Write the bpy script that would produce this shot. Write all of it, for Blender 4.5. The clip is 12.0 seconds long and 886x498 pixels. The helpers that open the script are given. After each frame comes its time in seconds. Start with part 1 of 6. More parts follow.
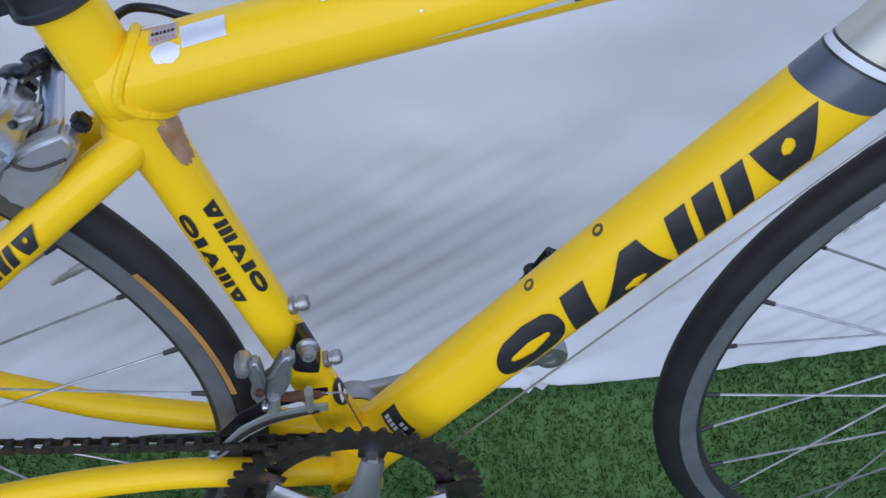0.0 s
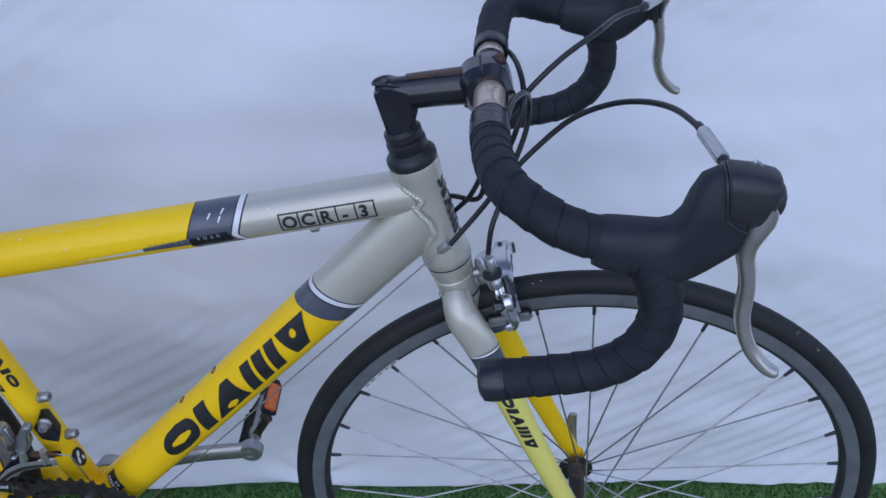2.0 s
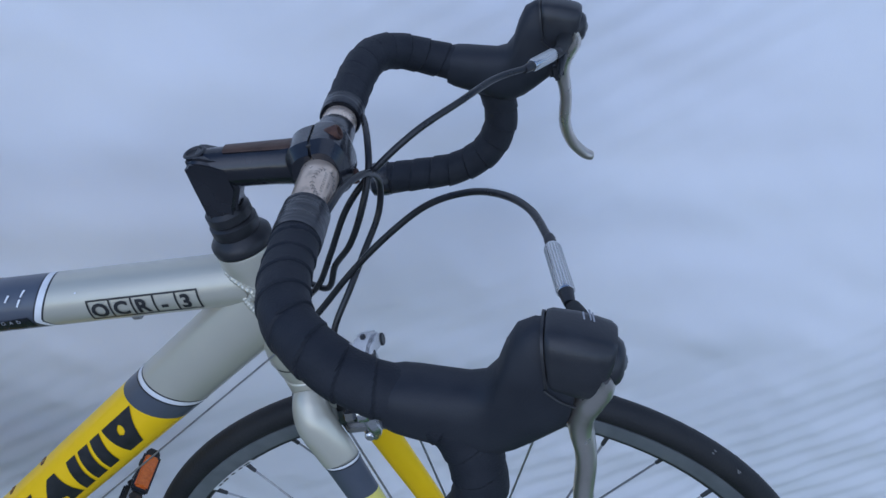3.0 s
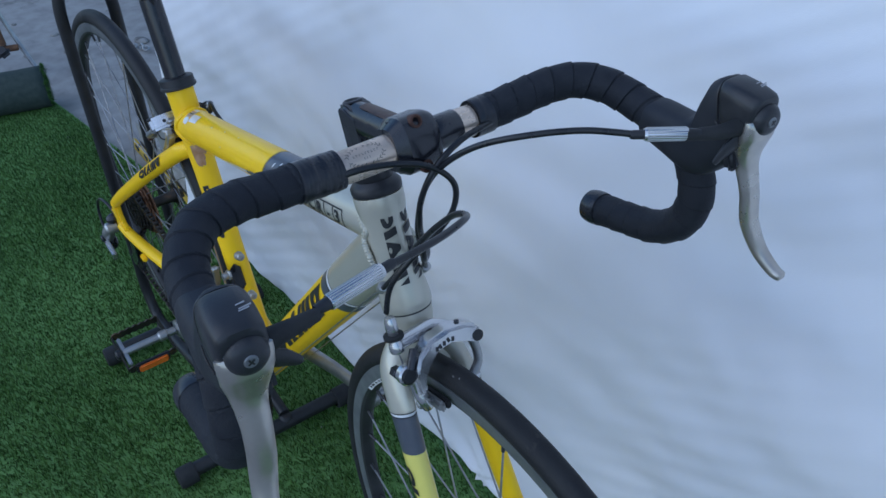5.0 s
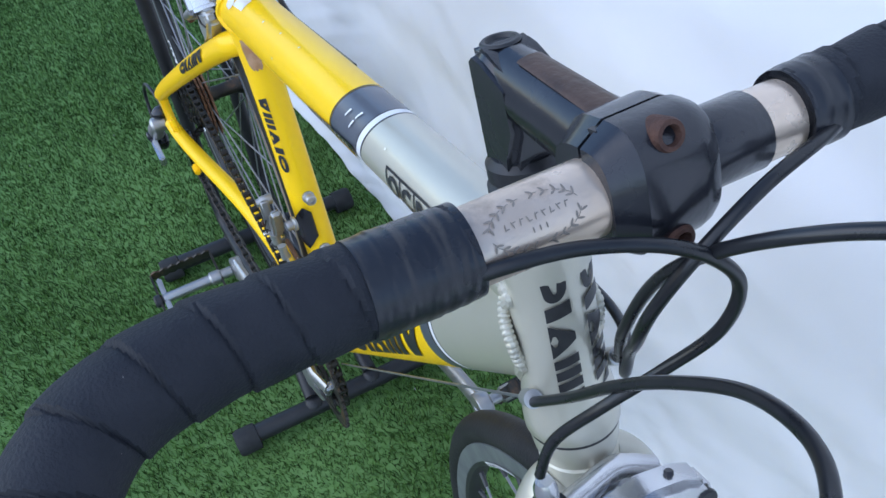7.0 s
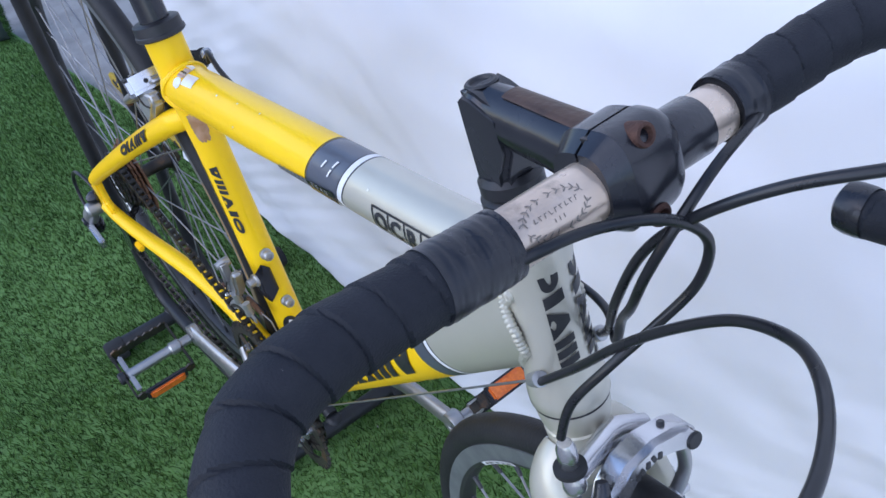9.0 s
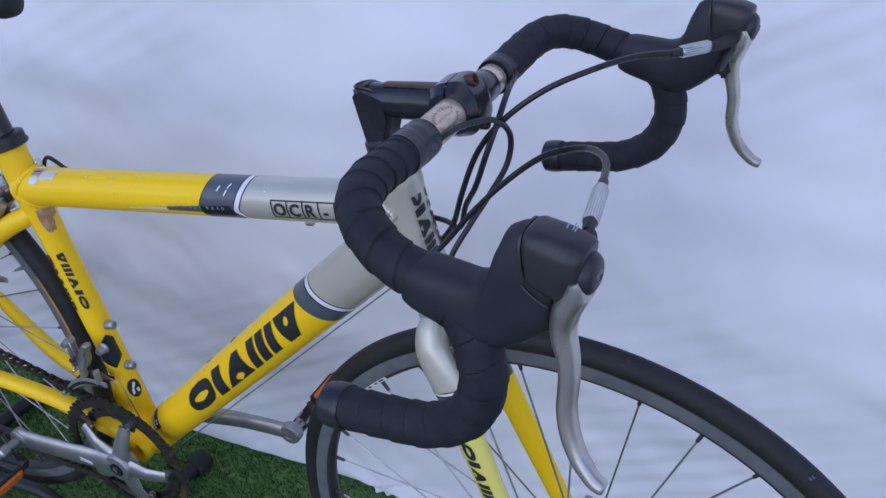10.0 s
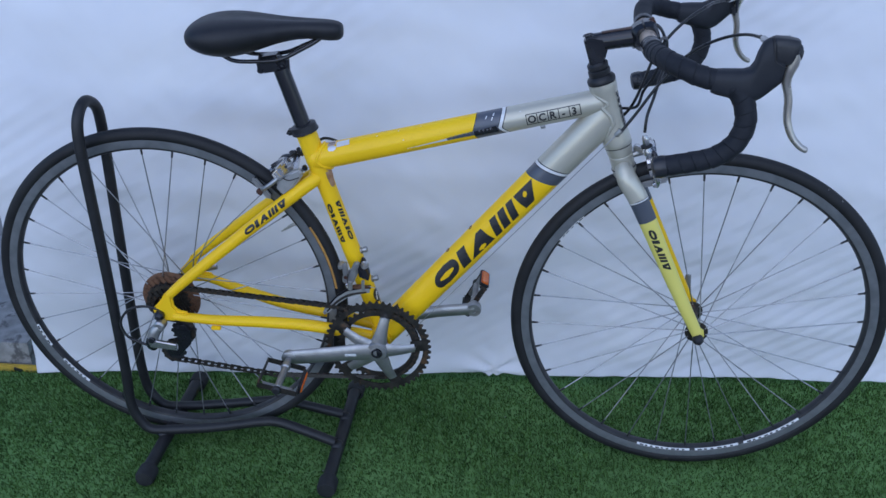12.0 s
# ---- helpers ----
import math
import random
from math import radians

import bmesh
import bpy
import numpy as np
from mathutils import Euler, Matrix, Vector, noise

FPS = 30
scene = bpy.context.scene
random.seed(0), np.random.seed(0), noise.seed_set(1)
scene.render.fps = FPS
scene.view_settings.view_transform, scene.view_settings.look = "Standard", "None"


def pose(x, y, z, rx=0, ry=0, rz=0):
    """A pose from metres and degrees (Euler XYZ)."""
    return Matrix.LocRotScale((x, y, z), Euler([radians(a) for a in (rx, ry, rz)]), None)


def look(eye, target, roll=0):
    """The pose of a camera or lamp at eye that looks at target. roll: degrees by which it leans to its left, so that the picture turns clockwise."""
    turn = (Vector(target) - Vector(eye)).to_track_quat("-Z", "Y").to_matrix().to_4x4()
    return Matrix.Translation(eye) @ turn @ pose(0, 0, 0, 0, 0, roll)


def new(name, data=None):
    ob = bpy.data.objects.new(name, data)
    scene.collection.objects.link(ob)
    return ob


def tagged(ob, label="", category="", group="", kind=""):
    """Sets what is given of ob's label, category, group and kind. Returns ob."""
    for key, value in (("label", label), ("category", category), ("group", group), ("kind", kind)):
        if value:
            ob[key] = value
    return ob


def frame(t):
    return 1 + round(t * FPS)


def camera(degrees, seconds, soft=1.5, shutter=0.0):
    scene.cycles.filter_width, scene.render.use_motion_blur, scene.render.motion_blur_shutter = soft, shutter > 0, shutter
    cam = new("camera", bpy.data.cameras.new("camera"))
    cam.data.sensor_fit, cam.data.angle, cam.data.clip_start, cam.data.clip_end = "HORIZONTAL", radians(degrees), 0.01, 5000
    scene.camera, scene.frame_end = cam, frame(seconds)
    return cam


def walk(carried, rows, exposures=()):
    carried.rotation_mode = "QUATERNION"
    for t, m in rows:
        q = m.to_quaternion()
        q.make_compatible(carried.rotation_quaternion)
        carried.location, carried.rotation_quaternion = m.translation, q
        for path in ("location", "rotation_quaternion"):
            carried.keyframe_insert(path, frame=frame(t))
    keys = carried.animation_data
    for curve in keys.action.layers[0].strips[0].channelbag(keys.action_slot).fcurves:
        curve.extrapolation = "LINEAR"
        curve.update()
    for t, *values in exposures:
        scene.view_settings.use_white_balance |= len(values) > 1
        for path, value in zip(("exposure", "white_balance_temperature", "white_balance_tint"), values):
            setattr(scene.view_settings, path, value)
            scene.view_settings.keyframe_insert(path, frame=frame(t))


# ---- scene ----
cam = camera(53.86, 12.0)
PATH = [
    (0, (0.0238, -0.3934, 0.8914), (0.1011, 0.3143, 0.1891), 1.38),
    (0.5, (0.0470, -0.5053, 1.0109), (0.1182, 0.2479, 0.3569), 1.37),
    (1, (0.0815, -0.6000, 1.1195), (0.1505, 0.1702, 0.4854), 3.06),
    (1.5, (0.2294, -0.6488, 1.1592), (0.2807, 0.1466, 0.5553), 3.75),
    (2, (0.3975, -0.6644, 1.1866), (0.4054, 0.1350, 0.5857), 2.97),
    (2.5, (0.4791, -0.5795, 1.1829), (0.4857, 0.2196, 0.5817), 4.12),
    (3, (0.5237, -0.5085, 1.1778), (0.5179, 0.2893, 0.5748), 4.29),
    (5, (0.9188, -0.3117, 1.2105), (0.2737, 0.1361, 0.5913), -2.13),
    (5.5, (0.9161, -0.3117, 1.2018), (0.2265, 0.0620, 0.5815), -5.21),
    (6, (0.7814, -0.2739, 1.1747), (0.1092, 0.0849, 0.5271), -3.91),
    (6.5, (0.6429, -0.1990, 1.1043), (0.0104, 0.1287, 0.4024), -3.74),
    (8.5, (0.5475, -0.0975, 1.0211), (-0.0178, 0.0909, 0.2180), -9.12),
    (9, (0.6100, -0.2126, 1.0981), (0.0320, 0.1802, 0.3827), -6.74),
    (9.5, (0.6579, -0.3676, 1.1338), (0.2146, 0.2675, 0.5013), -0.16),
    (10, (0.6859, -0.5665, 1.1625), (0.3400, 0.1724, 0.5842), 1.45),
    (10.5, (0.5652, -0.7572, 1.1817), (0.3795, 0.0449, 0.6139), -0.29),
    (11, (0.4332, -0.9896, 1.2143), (0.2964, -0.1582, 0.6756), -0.84),
    (11.5, (0.3594, -1.2125, 1.2373), (0.2558, -0.3584, 0.7276), -0.46),
    (12, (0.2332, -1.3801, 1.2217), (0.1592, -0.5056, 0.7423), 0.04),
]
EXPOSURE = [(0, 0.30, 5650, 16), (1, 0.12, 5550, 18), (2, -0.05, 5450, 17), (3, -0.12, 5250, 12), (5, -0.10, 5200, 7), (5.5, 0.12, 5230, 6), (6, 0.32, 5350, 6), (6.7, 0.60, 5600, 8), (8.3, 1.28, 5750, 14), (8.6, 1.18, 5700, 14), (9, 0.72, 5700, 16), (9.5, 0.30, 5600, 16), (10, 0.06, 5520, 19), (11, -0.07, 5370, 15), (12, -0.07, 5270, 13)]
walk(cam, [(t, look(eye, target, roll)) for t, eye, target, roll in PATH], EXPOSURE)

# ---- world and light ----
world = bpy.data.worlds.new("world")
scene.world = world
world.use_nodes = True
wn = world.node_tree.nodes
sky = wn.new("ShaderNodeTexSky")
sky.sky_type = "NISHITA"
sky.sun_disc = False
sky.sun_elevation = radians(38)
sky.sun_rotation = radians(200)
sky.air_density, sky.dust_density, sky.ozone_density = 1.0, 0.6, 1.4
wn["Background"].inputs["Strength"].default_value = 0.15
world.node_tree.links.new(sky.outputs["Color"], wn["Background"].inputs["Color"])

sun_data = bpy.data.lights.new("sun", "SUN")
sun_data.energy, sun_data.angle, sun_data.color = 1.0, radians(110), (1.0, 0.96, 0.90)
sun = new("sun", sun_data)
sun.matrix_basis = look((1.0, -3.2, 2.9), (0, 0, 0.3))


# ---- materials ----
def material(name, colour, rough=0.5, metal=0.0, colour2=None, scale=40.0, bump=0.0, bump_scale=200.0,
             spots=None, spot_scale=9.0, spot_edge=0.62, spot_soft=0.06, coat=0.0, spec=0.5, rough_var=0.12, by_object=0.0, island=0.0):
    """A surface with grain at one scale, stains at a second one, and fine relief."""
    m = bpy.data.materials.new(name)
    m.use_nodes = True
    nt = m.node_tree
    n, link = nt.nodes, nt.links.new
    b = n["Principled BSDF"]
    b.inputs["Metallic"].default_value = metal
    b.inputs["Specular IOR Level"].default_value = spec
    b.inputs["Coat Weight"].default_value = coat
    b.inputs["Coat Roughness"].default_value = 0.12
    tc = n.new("ShaderNodeTexCoord")
    fine = n.new("ShaderNodeTexNoise")
    fine.inputs["Scale"].default_value, fine.inputs["Detail"].default_value = scale, 5
    link(tc.outputs["Object"], fine.inputs["Vector"])
    mix = n.new("ShaderNodeMix")
    mix.data_type = "RGBA"
    mix.inputs["A"].default_value = (*colour, 1)
    c2 = colour2 or tuple(c * 0.8 for c in colour)
    mix.inputs["B"].default_value = (*c2, 1)
    ramp = n.new("ShaderNodeMapRange")
    ramp.inputs["From Min"].default_value, ramp.inputs["From Max"].default_value = 0.35, 0.68
    link(fine.outputs["Fac"], ramp.inputs["Value"])
    link(ramp.outputs["Result"], mix.inputs["Factor"])
    out = mix.outputs["Result"]
    if by_object or island:
        if island:
            src, amount = n.new("ShaderNodeNewGeometry"), island
            rnd = src.outputs["Random Per Island"]
        else:
            src, amount = n.new("ShaderNodeObjectInfo"), by_object
            rnd = src.outputs["Random"]
        hsv = n.new("ShaderNodeHueSaturation")
        mr = n.new("ShaderNodeMapRange")
        mr.inputs["To Min"].default_value, mr.inputs["To Max"].default_value = 1 - amount, 1 + amount
        link(rnd, mr.inputs["Value"])
        link(mr.outputs["Result"], hsv.inputs["Value"])
        link(out, hsv.inputs["Color"])
        out = hsv.outputs["Color"]
    if spots:
        big = n.new("ShaderNodeTexNoise")
        big.inputs["Scale"].default_value, big.inputs["Detail"].default_value = spot_scale, 7
        big.inputs["Roughness"].default_value = 0.65
        link(tc.outputs["Object"], big.inputs["Vector"])
        edge = n.new("ShaderNodeMapRange")
        edge.inputs["From Min"].default_value, edge.inputs["From Max"].default_value = spot_edge, spot_edge + spot_soft
        link(big.outputs["Fac"], edge.inputs["Value"])
        mix2 = n.new("ShaderNodeMix")
        mix2.data_type = "RGBA"
        link(edge.outputs["Result"], mix2.inputs["Factor"])
        link(out, mix2.inputs["A"])
        mix2.inputs["B"].default_value = (*spots, 1)
        out = mix2.outputs["Result"]
        if metal > 0.3:
            dull = n.new("ShaderNodeMath")
            dull.operation = "MULTIPLY_ADD"
            link(edge.outputs["Result"], dull.inputs[0])
            dull.inputs[1].default_value, dull.inputs[2].default_value = -metal * 0.8, metal
            link(dull.outputs[0], b.inputs["Metallic"])
    link(out, b.inputs["Base Color"])
    rr = n.new("ShaderNodeMapRange")
    rr.inputs["To Min"].default_value, rr.inputs["To Max"].default_value = max(0.03, rough - rough_var), min(1, rough + rough_var)
    link(fine.outputs["Fac"], rr.inputs["Value"])
    link(rr.outputs["Result"], b.inputs["Roughness"])
    if bump:
        bn = n.new("ShaderNodeTexNoise")
        bn.inputs["Scale"].default_value, bn.inputs["Detail"].default_value = bump_scale, 4
        link(tc.outputs["Object"], bn.inputs["Vector"])
        bp = n.new("ShaderNodeBump")
        bp.inputs["Strength"].default_value, bp.inputs["Distance"].default_value = bump, 0.002
        link(bn.outputs["Fac"], bp.inputs["Height"])
        link(bp.outputs["Normal"], b.inputs["Normal"])
    return m


YELLOW = material("yellow_paint", (0.96, 0.620, 0.0), 0.34, 0, (0.93, 0.575, 0.0), 6, 0.06, 700, (0.40, 0.24, 0.02), 60, 0.77, 0.03, 0.18, 0.22)
# the frame's yellow, paled by the bright sky sheen put into its colour
YELLOW_LIT = material("yellow_paint_lit", (0.80, 0.72, 0.16), 0.32, 0, (0.76, 0.68, 0.14), 6, 0.06, 700, coat=0.5)
SILVER = material("silver_paint", (0.57, 0.545, 0.445), 0.36, 0.36, (0.50, 0.48, 0.395), 8, 0.05, 900, (0.75, 0.73, 0.68), 70, 0.76, 0.02, 0.5)
SLATE = material("slate_paint", (0.095, 0.105, 0.13), 0.38, 0.1, (0.075, 0.085, 0.11), 20, 0.05, 700, (0.6, 0.6, 0.6), 45, 0.74, 0.02, 0.3)
WHITE = material("white_paint", (0.80, 0.80, 0.80), 0.4, 0, (0.72, 0.72, 0.72), 60)
INK = material("black_lettering", (0.016, 0.016, 0.018), 0.4, 0, (0.03, 0.03, 0.032), 90)
GREY_INK = material("grey_lettering", (0.42, 0.42, 0.44), 0.45, 0, (0.33, 0.33, 0.35), 90)
WORN = material("worn_sticker", (0.52, 0.47, 0.42), 0.45, 0.3, (0.62, 0.58, 0.54), 90, 0.15, 400, (0.86, 0.56, 0.02), 90, 0.56, 0.05)
SCRAPED = material("scraped_brown_patch", (0.36, 0.19, 0.085), 0.5, 0.1, (0.50, 0.32, 0.20), 90, 0.15, 400, (0.80, 0.52, 0.02), 90, 0.60, 0.05)
FOIL = material("silver_foil_sticker", (0.84, 0.85, 0.87), 0.30, 0.30, (0.74, 0.74, 0.77), 50)
BLACK_METAL = material("black_anodised_metal", (0.015, 0.016, 0.021), 0.26, 0.3, (0.026, 0.027, 0.034), 30, 0.08, 400, (0.12, 0.10, 0.085), 55, 0.72, 0.04, 0.35, 0.5)
STAND_PAINT = material("black_stand_paint", (0.0143, 0.0149, 0.0169), 0.45, 0.0, (0.0221, 0.0228, 0.0247), 40, 0.12, 300, (0.12, 0.11, 0.10), 30, 0.72, 0.05, spec=0.40)
PLASTIC = material("black_plastic", (0.0143, 0.0149, 0.0175), 0.42, 0, (0.0215, 0.0221, 0.0260), 60, 0.08, 500, spec=0.45)
HOOD = material("black_rubber_hood", (0.0165, 0.0185, 0.0245), 0.55, 0, (0.0240, 0.0262, 0.0330), 50, 0.1, 900, (0.09, 0.09, 0.10), 40, 0.70, 0.05, spec=0.36)
HOODCAP = material("worn_black_hood_cap", (0.0180, 0.0192, 0.0228), 0.40, 0, (0.0300, 0.0312, 0.0360), 50, 0.08, 600, (0.34, 0.34, 0.36), 75, 0.70, 0.02, spec=0.45)
TAPE = material("black_bar_tape", (0.0150, 0.0168, 0.0225), 0.60, 0, (0.0235, 0.0255, 0.0320), 70, 0.30, 900, (0.30, 0.28, 0.26), 220, 0.745, 0.01, spec=0.24)
E_TAPE = material("shiny_black_electrical_tape", (0.0104, 0.0118, 0.0164), 0.27, 0, (0.0200, 0.0216, 0.0272), 30, 0.25, 70, spec=0.50)
TYRE = material("black_tyre_rubber", (0.0115, 0.0117, 0.0135), 0.58, 0, (0.0200, 0.0200, 0.0210), 30, 0.22, 500, (0.060, 0.052, 0.045), 26, 0.68, 0.08, spec=0.35)
WALL_STRIPE = material("tan_tyre_stripe", (0.50, 0.26, 0.05), 0.6, 0, (0.36, 0.19, 0.05), 60)
RIM = material("worn_grey_rim", (0.23, 0.24, 0.25), 0.42, 0.5, (0.17, 0.18, 0.19), 40, 0.06, 500, (0.11, 0.11, 0.11), 25, 0.70, 0.08)
RIM_BLACK = material("black_rim_inner", (0.028, 0.029, 0.031), 0.45, 0.2, (0.045, 0.045, 0.048), 40)
STEEL = material("bare_steel_spoke", (0.42, 0.42, 0.44), 0.36, 0.85, (0.30, 0.30, 0.32), 80)
ALLOY = material("polished_alloy", (0.66, 0.66, 0.67), 0.24, 0.95, (0.54, 0.54, 0.55), 30, 0.04, 500, (0.30, 0.29, 0.27), 40, 0.70, 0.06)
SATIN = material("satin_alloy", (0.52, 0.52, 0.51), 0.42, 0.75, (0.42, 0.42, 0.41), 45, 0.06, 600, (0.24, 0.21, 0.18), 38, 0.68, 0.06)
ALLOY_DULL = material("brushed_alloy", (0.44, 0.44, 0.44), 0.40, 0.85, (0.34, 0.34, 0.34), 40, 0.06, 600, (0.16, 0.14, 0.11), 35, 0.66, 0.08)
LEVER_METAL = material("worn_grey_lever", (0.56, 0.53, 0.48), 0.30, 0.85, (0.45, 0.42, 0.38), 40, 0.05, 500, (0.20, 0.15, 0.11), 40, 0.70, 0.05)
BARE_BAR = material("oxidised_bare_alloy_bar", (0.70, 0.585, 0.475), 0.30, 0.60, (0.58, 0.455, 0.345), 25, 0.05, 400, (0.38, 0.30, 0.23), 45, 0.57, 0.14)
TREAD = material("tread_groove", (0.006, 0.006, 0.007), 0.6, 0, (0.010, 0.010, 0.011), 80)
SCUFF = material("pale_scuff", (0.22, 0.21, 0.20), 0.8, 0, (0.10, 0.10, 0.10), 300)
ENGRAVED = material("engraved_line", (0.22, 0.19, 0.16), 0.6, 0.2, (0.30, 0.26, 0.22), 200)
PRINT_RED = material("faded_red_print", (0.45, 0.22, 0.20), 0.5, 0, (0.55, 0.45, 0.44), 200)
LINE_BROWN = material("brown_line", (0.06, 0.036, 0.026), 0.4, 0.4, (0.10, 0.06, 0.042), 80, 0.2, 300)
GREASE = material("greasy_dark_steel", (0.034, 0.032, 0.029), 0.45, 0.6, (0.060, 0.054, 0.046), 60, 0.15, 400, (0.10, 0.055, 0.025), 50, 0.58, 0.08)
RUST = material("rusty_steel", (0.13, 0.068, 0.038), 0.75, 0.25, (0.22, 0.115, 0.06), 60, 0.35, 400, (0.09, 0.05, 0.03), 40, 0.55, 0.10)
BOLT_RUST = material("rusted_bolt", (0.070, 0.036, 0.028), 0.7, 0.4, (0.12, 0.06, 0.042), 200, 0.4, 900)
CABLE = material("black_cable_housing", (0.0112, 0.0120, 0.0144), 0.30, 0, (0.0176, 0.0184, 0.0208), 60, spec=0.45)
RUBBER = material("black_rubber", (0.0156, 0.0163, 0.0175), 0.7, 0, (0.0292, 0.0299, 0.0306), 60, 0.15, 500, spec=0.35)
SADDLE = material("black_saddle_cover", (0.0120, 0.0126, 0.0162), 0.50, 0, (0.0192, 0.0198, 0.0240), 50, 0.12, 900, spec=0.40)
ORANGE = material("orange_reflector", (0.85, 0.20, 0.015), 0.22, 0, (0.70, 0.14, 0.01), 300, 0.5, 900, coat=0.5)
CLOTH = material("white_sheet_cloth", (0.78, 0.78, 0.80), 0.85, 0, (0.72, 0.72, 0.75), 3, 0.10, 900, (0.71, 0.71, 0.745), 2.2, 0.60, 0.25, spec=0.2)
TURF_BASE = material("turf_backing", (0.150, 0.275, 0.080), 0.95, 0, (0.180, 0.310, 0.105), 90, spec=0.1)
BLADE = material("turf_blade", (0.051, 0.108, 0.022), 0.6, 0, (0.078, 0.150, 0.033), 14, spots=(0.094, 0.166, 0.046), spot_scale=3.0, spot_edge=0.56, spot_soft=0.2, spec=0.10, island=0.75)
ROLL_BACK = material("grey_green_turf_backing", (0.040, 0.055, 0.050), 0.8, 0, (0.060, 0.075, 0.066), 60, 0.35, 160, spec=0.2)
CONCRETE = material("weathered_concrete", (0.37, 0.355, 0.33), 0.9, 0, (0.27, 0.258, 0.24), 18, 0.5, 60, (0.20, 0.19, 0.175), 5.0, 0.60, 0.08, spec=0.2)
STONE = material("rough_broken_concrete", (0.34, 0.33, 0.31), 0.95, 0, (0.22, 0.215, 0.20), 30, 0.8, 120, (0.13, 0.125, 0.12), 22, 0.55, 0.08, spec=0.15)
KERB_YELLOW = material("worn_yellow_paint", (0.52, 0.36, 0.03), 0.75, 0, (0.38, 0.27, 0.05), 40, 0.2, 200, (0.12, 0.11, 0.10), 20, 0.58, 0.05)


# ---- mesh helpers ----
def vec(p):
    return Vector(p)


def spline(points, per=8, closed=False):
    """A Catmull-Rom curve through the points."""
    p = [vec(q) for q in points]
    n = len(p)
    out = []
    for i in range(n if closed else n - 1):
        if closed:
            a, b, c, d = p[i - 1], p[i], p[(i + 1) % n], p[(i + 2) % n]
        else:
            a, b, c, d = p[max(i - 1, 0)], p[i], p[i + 1], p[min(i + 2, n - 1)]
        for k in range(per):
            t = k / per
            out.append(0.5 * ((2 * b) + (c - a) * t + (2 * a - 5 * b + 4 * c - d) * t * t + (3 * b - a - 3 * c + d) * t ** 3))
    if not closed:
        out.append(p[-1])
    return out


def lerp_list(values, n):
    """The values, stretched to n entries."""
    if isinstance(values, (int, float)):
        return [values] * n
    m = len(values) - 1
    out = []
    for i in range(n):
        f = i / (n - 1) * m
        k = min(int(f), m - 1)
        out.append(values[k] + (values[k + 1] - values[k]) * (f - k))
    return out


